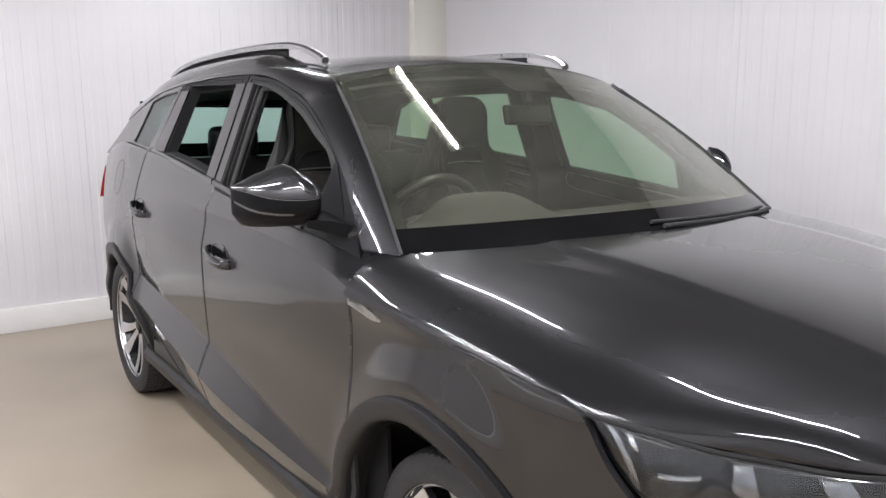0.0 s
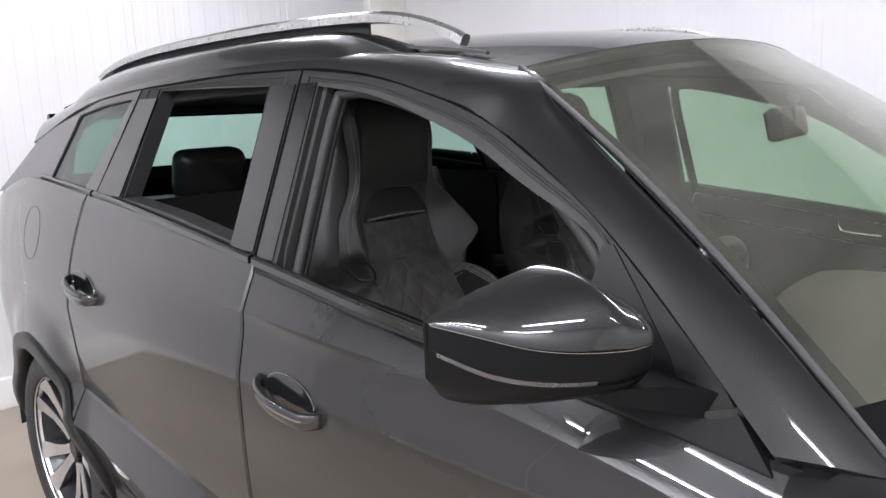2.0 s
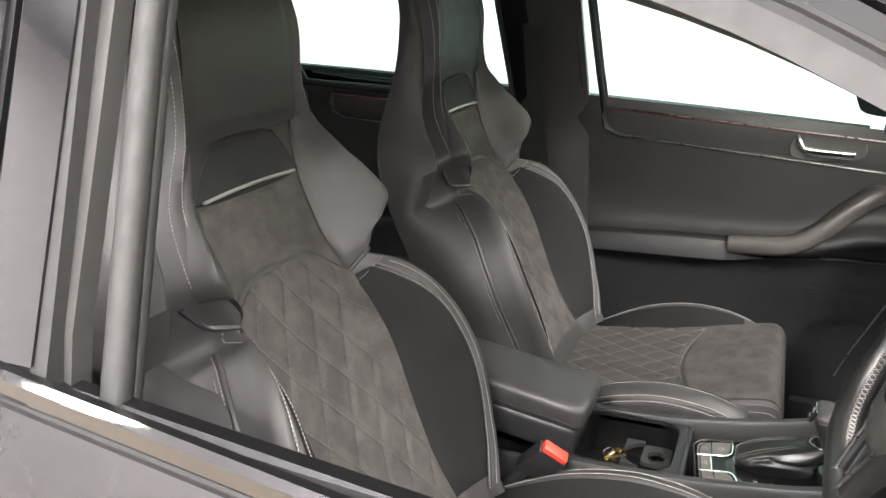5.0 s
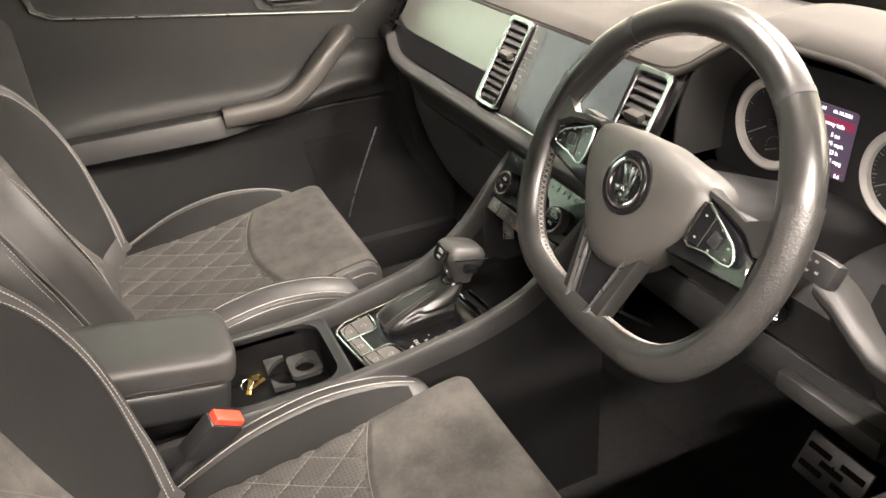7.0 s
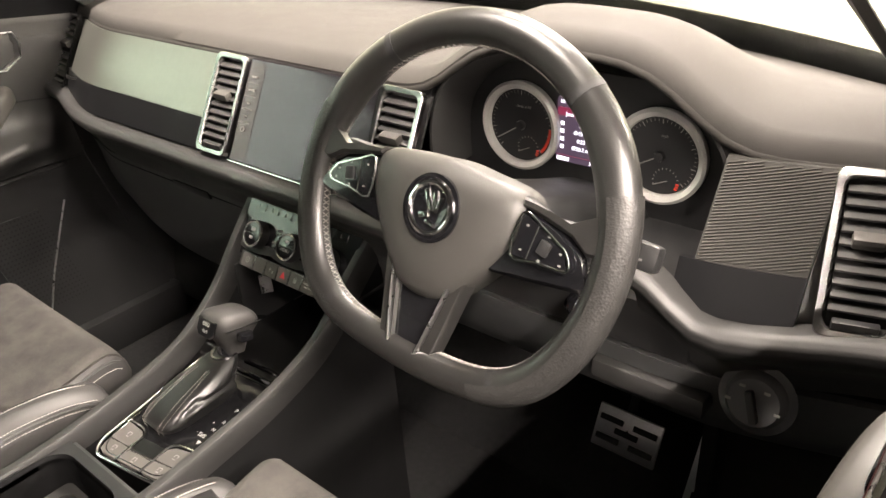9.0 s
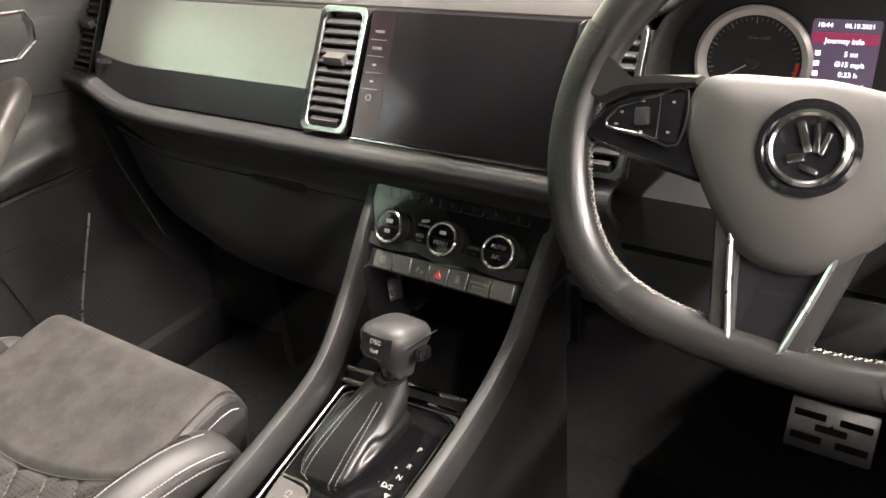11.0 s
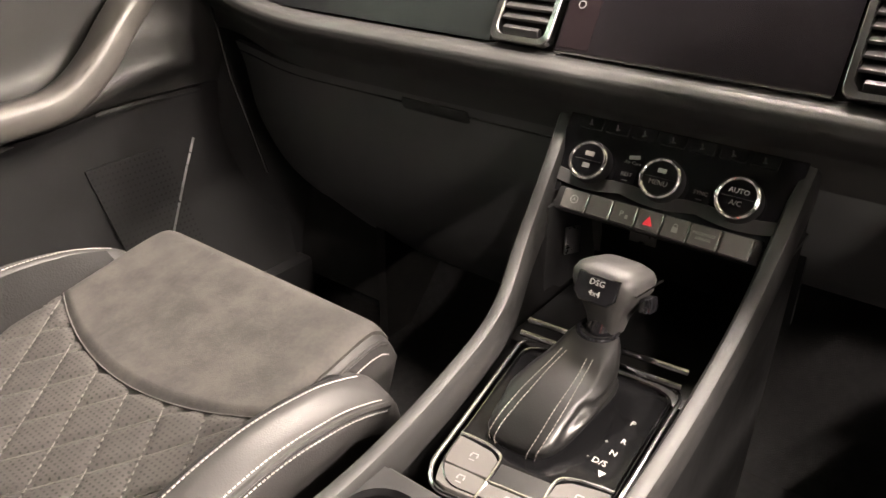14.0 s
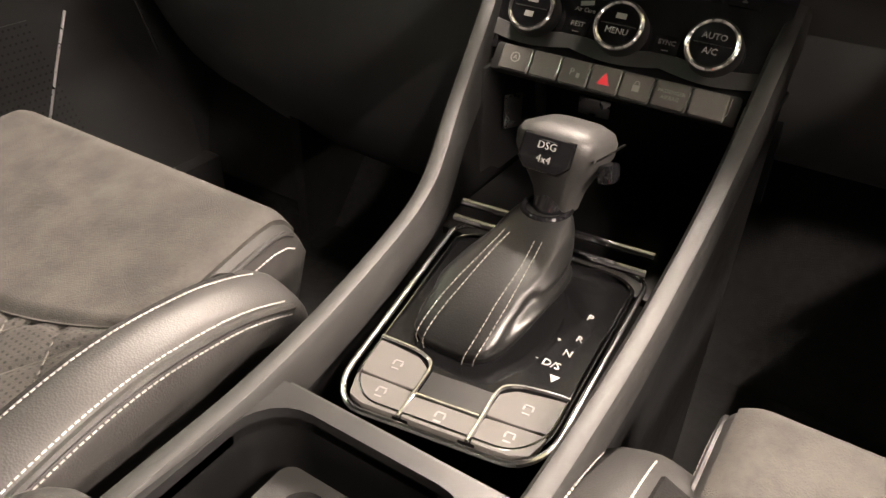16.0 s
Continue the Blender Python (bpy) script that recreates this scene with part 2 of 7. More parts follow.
PLINTH = mat("white_plinth", (0.72, 0.71, 0.69), 0.5, 0, 0.07, 6, bump=0.1, bscale=90)
CREAM = mat("cream_column", (0.70, 0.68, 0.62), 0.5, 0, 0.04, 5)
CEIL = mat("grey_ceiling", (0.16, 0.16, 0.16), 0.8, 0, 0.04, 3)
FLOORMAT = mat("resin_floor", (0.29, 0.245, 0.188), 0.32, 0, 0.12, 2.5, bump=0.06, bscale=40)


# ---------------------------------------------------------------- mesh helpers
def link(name, verts, faces, material, parent=None, label="", smooth=True, angle=35):
    me = bpy.data.meshes.new(name)
    me.from_pydata([tuple(v) for v in verts], [], faces)
    me.materials.append(material)
    bm = bmesh.new()
    bm.from_mesh(me)
    bmesh.ops.remove_doubles(bm, verts=bm.verts, dist=1e-5)
    bmesh.ops.recalc_face_normals(bm, faces=bm.faces)
    lim = radians(angle)
    for f in bm.faces:
        f.smooth = smooth
    for e in bm.edges:
        if len(e.link_faces) == 2 and e.calc_face_angle(0) > lim:
            e.smooth = False
    bm.to_mesh(me)
    bm.free()
    ob = new(name, me)
    if parent is not None:
        ob.parent = parent
    if label:
        tagged(ob, label)
    return ob


def part(name, bm, material, parent, label="", angle=35):
    verts = [v.co.copy() for v in bm.verts]
    bm.verts.index_update()
    faces = [[v.index for v in f.verts] for f in bm.faces]
    bm.free()
    return link(name, verts, faces, material, parent, label, True, angle)


def empty(name, label, category, group="", kind=""):
    ob = new(name)
    ob.empty_display_size = 0.1
    return tagged(ob, label, category, group, kind)


def grid(fn, nu, nv):
    """Open surface fn(u, v), u and v from 0 to 1."""
    verts = [Vector(fn(i / nu, j / nv)) for i in range(nu + 1) for j in range(nv + 1)]
    w = nv + 1
    faces = [(i * w + j, i * w + j + 1, (i + 1) * w + j + 1, (i + 1) * w + j) for i in range(nu) for j in range(nv)]
    return verts, faces


def shell(name, fn, nu, nv, thick, material, parent, label="", angle=35):
    """Surface fn with thickness: thick is the vector or length (along the normal) to its inner side."""
    verts, faces = grid(fn, nu, nv)
    w = nv + 1
    n = len(verts)
    if isinstance(thick, (int, float)):
        nor = [Vector() for _ in verts]
        for f in faces:
            a, b, c, d = (verts[k] for k in f)
            x = (c - a).cross(d - b)
            for k in f:
                nor[k] += x
        off = [v.normalized() * thick if v.length > 1e-12 else Vector() for v in nor]
    else:
        off = [Vector(thick)] * n
    verts = verts + [v + o for v, o in zip(verts, off)]
    faces = faces + [tuple(k + n for k in reversed(f)) for f in faces]
    rim = [i * w for i in range(nu)] + [nu * w + j for j in range(nv)] + [i * w + nv for i in range(nu, 0, -1)] + [j for j in range(nv, 0, -1)]
    for a, b in zip(rim, rim[1:] + rim[:1]):
        faces.append((a, b, b + n, a + n))
    return link(name, verts, faces, material, parent, label, True, angle)


def box_bm(sx, sy, sz, bevel=0.0, m=None, seg=2):
    bm = bmesh.new()
    bmesh.ops.create_cube(bm, size=1)
    bmesh.ops.scale(bm, vec=(sx, sy, sz), verts=bm.verts)
    if bevel:
        bmesh.ops.bevel(bm, geom=bm.edges[:], offset=bevel, segments=seg, affect="EDGES", profile=0.6)
    if m is not None:
        bmesh.ops.transform(bm, matrix=m, verts=bm.verts)
    return bm


def box(name, lo, hi, material, parent, bevel=0.003, label="", seg=2):
    c = [(a + b) / 2 for a, b in zip(lo, hi)]
    s = [abs(b - a) for a, b in zip(lo, hi)]
    return part(name, box_bm(*s, bevel, pose(*c), seg), material, parent, label)


def boxm(name, size, m, material, parent, bevel=0.003, label="", seg=2):
    return part(name, box_bm(*size, bevel, m, seg), material, parent, label)


def smoothpath(pts, n=8, closed=False):
    """Catmull-Rom through the points."""
    p = [Vector(q) for q in pts]
    out = []
    k = len(p)
    for i in range(k if closed else k - 1):
        a = p[(i - 1) % k] if closed or i > 0 else p[0] * 2 - p[1]
        b, c = p[i], p[(i + 1) % k]
        d = p[(i + 2) % k] if closed or i + 2 < k else p[-1] * 2 - p[-2]
        for j in range(n):
            t = j / n
            out.append(0.5 * ((2 * b) + (c - a) * t + (2 * a - 5 * b + 4 * c - d) * t * t + (3 * b - a - 3 * c + d) * t ** 3))
    if not closed:
        out.append(p[-1])
    return out


def curve1(xs, ys):
    """Smooth interpolation of y over x (monotone cubic-like)."""
    xs, ys = list(xs), list(ys)
    if xs[0] > xs[-1]:
        xs, ys = xs[::-1], ys[::-1]

    def f(x):
        if x <= xs[0]:
            return ys[0]
        if x >= xs[-1]:
            return ys[-1]
        i = max(k for k in range(len(xs) - 1) if xs[k] <= x)
        h = xs[i + 1] - xs[i]
        s = (ys[i + 1] - ys[i]) / h
        sl = lambda k: 0 if k <= 0 or k >= len(xs) - 1 else (ys[k + 1] - ys[k - 1]) / (xs[k + 1] - xs[k - 1])  # noqa: E731
        m0 = sl(i) if i > 0 else s
        m1 = sl(i + 1) if i + 1 < len(xs) - 1 else s
        t = (x - xs[i]) / h
        return (ys[i] * (2 * t ** 3 - 3 * t * t + 1) + m0 * h * (t ** 3 - 2 * t * t + t)
                + ys[i + 1] * (3 * t * t - 2 * t ** 3) + m1 * h * (t ** 3 - t * t))
    return f


def sweep(name, path, prof, material, parent, label="", up=(0, 0, 1), closed=False, scale=None, angle=40):
    """Closed profile (list of (a, b): sideways, up) swept along a path."""
    p = [Vector(q) for q in path]
    n, k = len(p), len(prof)
    verts, faces = [], []
    for i in range(n):
        a = p[(i - 1) % n] if closed or i else p[0]
        b = p[(i + 1) % n] if closed or i < n - 1 else p[-1]
        t = (b - a).normalized()
        side = t.cross(Vector(up)).normalized()
        u = side.cross(t)
        s = scale(i / (n - 1)) if scale else 1
        verts += [p[i] + side * (x * s) + u * (y * s) for x, y in prof]
    for i in range(n if closed else n - 1):
        for j in range(k):
            a, b = i * k, ((i + 1) % n) * k
            faces.append((a + j, a + (j + 1) % k, b + (j + 1) % k, b + j))
    if not closed:
        faces += [tuple(range(k)), tuple(range((n - 1) * k, n * k))]
    return link(name, verts, faces, material, parent, label, True, angle)


def ring(r, n=8, ry=None):
    return [(r * math.cos(2 * math.pi * i / n), (ry or r) * math.sin(2 * math.pi * i / n)) for i in range(n)]


def tube(name, path, r, material, parent, label="", n=8, up=(0, 0, 1), closed=False):
    return sweep(name, path, ring(r, n), material, parent, label, up, closed)


def tubes_mesh(paths, r, n=5):
    """Several thin tubes as one list of verts and faces."""
    verts, faces = [], []
    for path in paths:
        p = [Vector(q) for q in path]
        base = len(verts)
        for i, q in enumerate(p):
            t = (p[min(i + 1, len(p) - 1)] - p[max(i - 1, 0)]).normalized()
            s = t.cross(Vector((0.3, 0.2, 0.93))).normalized()
            u = s.cross(t)
            verts += [q + s * (r * math.cos(a)) + u * (r * math.sin(a)) for a in (2 * math.pi * k / n for k in range(n))]
        for i in range(len(p) - 1):
            for j in range(n):
                faces.append((base + i * n + j, base + i * n + (j + 1) % n, base + (i + 1) * n + (j + 1) % n, base + (i + 1) * n + j))
    return verts, faces


def stitches(name, paths, material, parent, step=0.007, length=0.0045, r=0.0007):
    """Rows of single stitches along paths."""
    out = []
    for path in paths:
        p = [Vector(q) for q in path]
        d = [0.0]
        for a, b in zip(p, p[1:]):
            d.append(d[-1] + (b - a).length)

        def at(s):
            k = max(i for i in range(len(d)) if d[i] <= s)
            if k >= len(p) - 1:
                return p[-1]
            return p[k].lerp(p[k + 1], (s - d[k]) / max(1e-9, d[k + 1] - d[k]))
        s = 0
        while s + length < d[-1]:
            out.append([at(s), at(s + length)])
            s += step
    v, f = tubes_mesh(out, r, 4)
    ob = link(name, v, f, material, parent)
    return ob


def loft(name, loops, material, parent, label="", caps=True, closed=True, angle=40):
    k = len(loops[0])
    verts = [Vector(v) for lp in loops for v in lp]
    faces = []
    for i in range(len(loops) - 1):
        for j in range(k if closed else k - 1):
            faces.append((i * k + j, i * k + (j + 1) % k, (i + 1) * k + (j + 1) % k, (i + 1) * k + j))
    if caps:
        faces += [tuple(range(k)), tuple(range((len(loops) - 1) * k, len(loops) * k))]
    return link(name, verts, faces, material, parent, label, True, angle)


def plate(name, outline, depth, m, material, parent, label="", bevel=0.0, angle=35):
    """Flat outline in local x, y, extruded by depth along local z, at pose m."""
    n = len(outline)
    if bevel:
        c = Vector((sum(p[0] for p in outline) / n, sum(p[1] for p in outline) / n, 0))
        inner = []
        for i in range(n):
            a, b, d = (Vector((*outline[k % n], 0)) for k in (i - 1, i, i + 1))
            e = ((b - a).normalized() + (d - b).normalized()).normalized()
            q = Vector((-e.y, e.x, 0))
            if q.dot(c - b) < 0:
                q = -q
            inner.append(b + q * bevel)
        loops = [[Vector((*p, 0)) for p in outline], [Vector((*p, depth - bevel)) for p in outline], [q + Vector((0, 0, depth)) for q in inner]]
    else:
        loops = [[Vector((*p, 0)) for p in outline], [Vector((*p, depth)) for p in outline]]
    loops = [[m @ v for v in lp] for lp in loops]
    return loft(name, loops, material, parent, label, angle=angle)


def frame_ring(name, outer, inner, depth, m, material, parent, label="", angle=35):
    """Flat ring between two outlines with the same number of points."""
    n = len(outer)
    lo = [[m @ Vector((*p, z)) for p in lst] for lst, z in ((outer, 0), (outer, depth), (inner, depth), (inner, 0))]
    verts = [v for lp in lo for v in lp]
    faces = []
    for i in range(4):
        a, b = i * n, ((i + 1) % 4) * n
        faces += [(a + j, a + (j + 1) % n, b + (j + 1) % n, b + j) for j in range(n)]
    return link(name, verts, faces, material, parent, label, True, angle)


def rounded(w, h, r, n=5):
    pts = []
    for cx, cy, a0 in ((w / 2 - r, h / 2 - r, 0), (-w / 2 + r, h / 2 - r, 90), (-w / 2 + r, -h / 2 + r, 180), (w / 2 - r, -h / 2 + r, 270)):
        pts += [(cx + r * math.cos(radians(a0 + 90 * k / n)), cy + r * math.sin(radians(a0 + 90 * k / n))) for k in range(n + 1)]
    return pts


def revolve(name, prof, m, material, parent, label="", n=40, closed=False, angle=35):
    """Profile of (radius, height) turned about local z at pose m."""
    loops = [[m @ Vector((r * math.cos(2 * math.pi * i / n), r * math.sin(2 * math.pi * i / n), z)) for i in range(n)] for r, z in prof]
    if closed:
        loops.append(loops[0])
    return loft(name, loops, material, parent, label, caps=not closed, angle=angle)


def words(text, size, m, material, parent, name="lettering", align="CENTER", depth=0.0003):
    cu = bpy.data.curves.new("font_tmp", "FONT")
    cu.body, cu.size, cu.extrude = text, size, depth
    cu.align_x, cu.align_y = align, "CENTER"
    cu.resolution_u = 2
    tmp = new("font_tmp", cu)
    me = bpy.data.meshes.new_from_object(tmp.evaluated_get(bpy.context.evaluated_depsgraph_get()))
    bpy.data.objects.remove(tmp)
    bpy.data.curves.remove(cu)
    me.transform(m)
    me.materials.clear()
    me.materials.append(material)
    me.name = name
    ob = new(name, me)
    if parent is not None:
        ob.parent = parent
    return ob


def axes(origin, xdir, ydir):
    """Pose with local x along xdir, local y near ydir, local z their cross."""
    x = Vector(xdir).normalized()
    z = x.cross(Vector(ydir)).normalized()
    y = z.cross(x)
    m = Matrix((x, y, z)).transposed().to_4x4()
    return Matrix.Translation(origin) @ m


def lerp(a, b, t):
    return a + (b - a) * t


def sstep(a, b, x):
    t = max(0.0, min(1.0, (x - a) / (b - a)))
    return t * t * (3 - 2 * t)


# ---------------------------------------------------------------- the room
X0, X1, Y0, Y1, ZC = -2.35, 3.6, -4.5, 4.6, 3.1
room = {}
room["floor"] = link("floor", *[[(X0 - .2, Y0 - .2, 0), (X1 + .2, Y0 - .2, 0), (X1 + .2, Y1 + .2, 0), (X0 - .2, Y1 + .2, 0),
                                (X0 - .2, Y0 - .2, -.1), (X1 + .2, Y0 - .2, -.1), (X1 + .2, Y1 + .2, -.1), (X0 - .2, Y1 + .2, -.1)],
                               [(0, 1, 2, 3), (7, 6, 5, 4), (0, 4, 5, 1), (1, 5, 6, 2), (2, 6, 7, 3), (3, 7, 4, 0)]], FLOORMAT)
tagged(room["floor"], "beige resin workshop floor, smooth and slightly glossy", "floor", kind="structure")


def wall(name, a, b, outward, label, ribs=True):
    """Sandwich-panel wall from a to b with shallow vertical ribs; outward points out of the room."""
    a, b, o = Vector(a), Vector(b), Vector(outward)
    L = (b - a).length
    t = (b - a).normalized()
    prof = []
    s = 0.0
    k = 0
    while s < L - 0.001:
        e = min(L, s + 0.05)
        d = 0.0012 if k % 2 and ribs else 0.0
        if k % 20 == 0:
            d = 0.004
        prof += [(s + 0.003, d), (e - 0.003, d)]
        s = e
        k += 1
    verts, faces = [], []
    pts = [a + t * s - o * 0 + o * d for s, d in prof]
    pts = [a] + pts + [b, b + o * 0.15, a + o * 0.15]
    n = len(pts)
    verts = [p + Vector((0, 0, 0)) for p in pts] + [p + Vector((0, 0, ZC)) for p in pts]
    faces = [(i, (i + 1) % n, n + (i + 1) % n, n + i) for i in range(n)]
    ob = link(name, verts, faces, WALLMAT, None, "", False)
    return tagged(ob, label, "wall", kind="structure")


wall("wall_back", (X0, Y0, 0), (X1, Y0, 0), (0, -1, 0), "white ribbed metal panel wall")
wall("wall_side", (X0, Y0, 0), (X0, Y1, 0), (-1, 0, 0), "white ribbed metal panel wall")
wall("wall_opposite", (X1, Y0, 0), (X1, Y1, 0), (1, 0, 0), "plain white panel wall", False)
wall("wall_front", (X0, Y1, 0), (X1, Y1, 0), (0, 1, 0), "plain white panel wall", False)
tagged(box("ceiling", (X0, Y0, ZC), (X1, Y1, ZC + .1), CEIL, None, 0), "plain grey ceiling", "ceiling", kind="structure")
for nm, lo, hi in (("baseboard_back", (X0, Y0, 0), (X1, Y0 + .05, .165)), ("baseboard_side", (X0, Y0 + .05, 0), (X0 + .05, Y1, .165)),
                   ("baseboard_opposite", (X1 - .05, Y0 + .05, 0), (X1, Y1, .165)), ("baseboard_front", (X0 + .05, Y1 - .05, 0), (X1 - .05, Y1, .165))):
    tagged(box(nm, lo, hi, PLINTH, None, 0.006), "white painted concrete plinth along the wall foot", "baseboard", kind="structure")
tagged(box("column", (X0, Y0, .165), (X0 + .34, Y0 + .07, ZC), CREAM, None, 0.004), "cream boxed-in corner column against white panels", "column", kind="structure")


def strip_light(x, y, length, along="y"):
    th = empty("strip_light", "long white LED batten under the ceiling, some added unseen as fill", "light", "strip lights under the ceiling")
    sx, sy = (0.10, length) if along == "y" else (length, 0.10)
    box("housing", (x - sx / 2, y - sy / 2, ZC - .05), (x + sx / 2, y + sy / 2, ZC), PLINTH, th, 0.006)
    tx, ty = (0.020, length - .04) if along == "y" else (length - .04, 0.020)
    box("diffuser", (x - tx / 2, y - ty / 2, ZC - .085), (x + tx / 2, y + ty / 2, ZC - .05), TUBE, th, 0.008)
    d = bpy.data.lights.new("batten_light", "AREA")
    d.shape, d.size, d.size_y = "RECTANGLE", tx, ty
    d.energy, d.color = LAMPW * length, (1.0, 0.965, 0.93)
    lamp = new("batten_light", d)
    lamp.matrix_world = pose(x, y, ZC - .09)
    lamp.parent = th
    return th


LAMPW = 40.0
for x in (-0.2, 2.4):
    for y, n in ((-3.42, .72), (-1.48, 1.5), (0.85, 1.5), (3.18, 1.5)):
        strip_light(x, y, n)
# two unseen battens added to brighten the driver's side
strip_light(3.25, -1.48, 1.5)
strip_light(3.25, 0.85, 1.5)

# ---------------------------------------------------------------- the car, outside
car = empty("car", "black SUV with roof rails, its two driver-side windows open", "car")
YF, YR, ZW = 0.0, -2.78, 0.36          # axles and hub height

belt = curve1([-3.4, -2.309, -1.458, -0.36], [1.335, 1.27, 1.188, 1.072])
shut = curve1([-0.345, 0.0, 0.28, 0.43, .48, .56, .66], [0.984, 0.968, 0.934, 0.900, .82, .735, .72])
plan = curve1([-3.72, -3.6, -3.45, -3.1, -2.6, -1.2, -0.3, 0.2, 0.45, 0.65, 0.78, 0.86],
              [0.60, 0.78, 0.885, 0.95, 0.985, 0.99, 0.985, 0.97, 0.925, 0.835, 0.72, 0.60])
low = curve1([0.20, 0.30, 0.36, 0.46, 0.53, 0.60, 0.70, 0.78, 0.86, 0.945], [0.84, 0.875, 0.905, 0.934, 0.938, 0.926, 0.932, 0.941, 0.944, 0.939])


crease = curve1([-1.95, -1.39, -1.16, -.945, -.777, -.61, -.48, -.336, -.05, .15],
                [1.100, 1.082, 1.074, 1.064, 1.052, 1.034, 1.017, .990, .955, .940])
facet_lo = curve1([-2.45, -2.25, -1.33, -.80, -.36], [.600, .572, .450, .415, .398])     # ledge low on the doors
facet_hi = curve1([-2.45, -2.25, -1.33, -.80, -.36], [.700, .676, .580, .492, .430])


def side(y, z):
    """Half width of the body below the windows, with the shoulder crease of wing and front door."""
    b = belt(y) if y < -0.36 else 1.072
    if z <= 0.945:
        zl, zh = facet_lo(y), facet_hi(y)
        if z > zh:
            xf = 0.917 + 0.022 * ((z - zh) / (0.945 - zh)) ** .85
        elif z > zl:
            xf = 0.917 + .40 * (zh - z) * sstep(-.01, .03, zh - z)
        else:
            xf = 0.917 + .40 * (zh - zl) - .32 * (zl - z)
        x = lerp(low(z), xf, sstep(-2.60, -2.42, y) * sstep(-.12, -.33, y))
    else:
        t = (z - 0.945) / max(0.05, b - 0.945)
        x = 0.939 - 0.018 * t - 0.065 * t ** 1.7
    x *= plan(y)
    for yc in (YF, YR):
        d = math.hypot(1.18 * (y - yc), z - ZW)
        if z > 0.3:
            x += 0.022 * (1 - sstep(.435, .590, d))
    if -1.95 < y < 0.15 and z < crease(y):
        d = (crease(y) - z) / 0.085
        x -= 0.017 * sstep(-1.95, -1.30, y) * sstep(0.15, -0.25, y) * d * math.exp(1 - d)
    return x


def arch(y, base):
    for yc in (YF, YR):
        if abs(y - yc) < 0.402:
            base = max(base, ZW + math.sqrt(0.402 ** 2 - (y - yc) ** 2))
    return base


def cabin(y, z):
    """Half width of the windows' plane."""
    return 0.853 - 0.40 * (z - 1.19) - 0.045 * sstep(-1.1, -0.4, y) - 0.02 * sstep(-2.4, -3.3, y)


ROWS = (0, .18, .36, .78, 1.0)          # shares of the rows below, on and above the ledge, and above the crease


def panel(name, s, y0, y1, bottom, top, nu, nv, parent, label="", material=None):
    """Outer skin between the edges y0(v), y1(v); s is +1 on the driver's side."""
    def fn(u, v):
        y = lerp(y0(v), y1(v), u)
        zl, zt = bottom(lerp(y0(0), y1(0), u)), top(lerp(y0(1), y1(1), u))
        keys = [zl]
        for q, gap in ((facet_lo(y), .006), (facet_hi(y), .006), (crease(y), .012)):
            keys.append(min(max(q, keys[-1] + gap), zt - .004))
        keys.append(zt)
        i = max(k for k in range(4) if v >= ROWS[k])
        z = lerp(keys[i], keys[i + 1], (v - ROWS[i]) / (ROWS[i + 1] - ROWS[i]))
        # roll the skin in at its edges
        e = min(u * abs(y1(v) - y0(v)), (1 - u) * abs(y1(v) - y0(v)), (1 - v) * (zt - zl) * 2)
        return (s * (side(y, z) - 0.004 * max(0, 1 - e / 0.006)), y, z)
    us = nu

    def warp(u, v):
        # dense columns near both edges
        k = u * us
        eps = 0.006 / abs(y1(0.5) - y0(0.5))
        if k < 1:
            uu = lerp(0, eps, k)
        elif k > us - 1:
            uu = lerp(1 - eps, 1, k - us + 1)
        else:
            uu = lerp(eps, 1 - eps, (k - 1) / (us - 2))
        return fn(uu, v)
    return shell(name, warp, nu, nv, (-s * 0.012, 0, 0), material or PAINT, parent, label, 13)


def yz_ring(name, s, outer, inner, parent, material, thick=0.035, surf=None, label="", off=0.0):
    """Ring on the windows' plane between two loops of (y, z)."""
    surf = surf or cabin
    n = len(outer)
    lo = []
    for k, (lst, d) in enumerate(((outer, 0.003), (outer, 0), (inner, 0), (inner, thick))):
        lo.append([(s * (surf(y, z) + off - d), y, z) for y, z in lst])
    lo.append([(s * (surf(y, z) + off - thick), y, z) for y, z in outer])
    verts = [v for lp in lo for v in lp]
    faces = []
    for i in range(5):
        a, b = i * n, ((i + 1) % 5) * n
        faces += [(a + j, a + (j + 1) % n, b + (j + 1) % n, b + j) for j in range(n)]
    return link(name, verts, faces, material, parent, label, True, 30)


def pane(name, s, loop, depth, material, parent, label="", surf=None):
    surf = surf or cabin
    n = len(loop)
    cy, cz = sum(p[0] for p in loop) / n, sum(p[1] for p in loop) / n
    verts, faces = [], []
    for d in (depth, depth + 0.004):
        verts += [(s * (surf(y, z) - d), y, z) for y, z in loop] + [(s * (surf(cy, cz) - d), cy, cz)]
    m = n + 1
    for j in range(n):
        k = (j + 1) % n
        faces += [(j, k, n), (m + k, m + j, m + n), (j, k, m + k, m + j)]
    return link(name, verts, faces, material, parent, label)


# roof line of the door frames, (y, z)
top_line = curve1([-3.25, -2.95, -2.6, -2.1, -1.475, -1.2, -0.95, -0.8, -0.66, -0.5, -0.36],
                  [1.36, 1.475, 1.548, 1.582, 1.585, 1.553, 1.487, 1.412, 1.322, 1.192, 1.072])

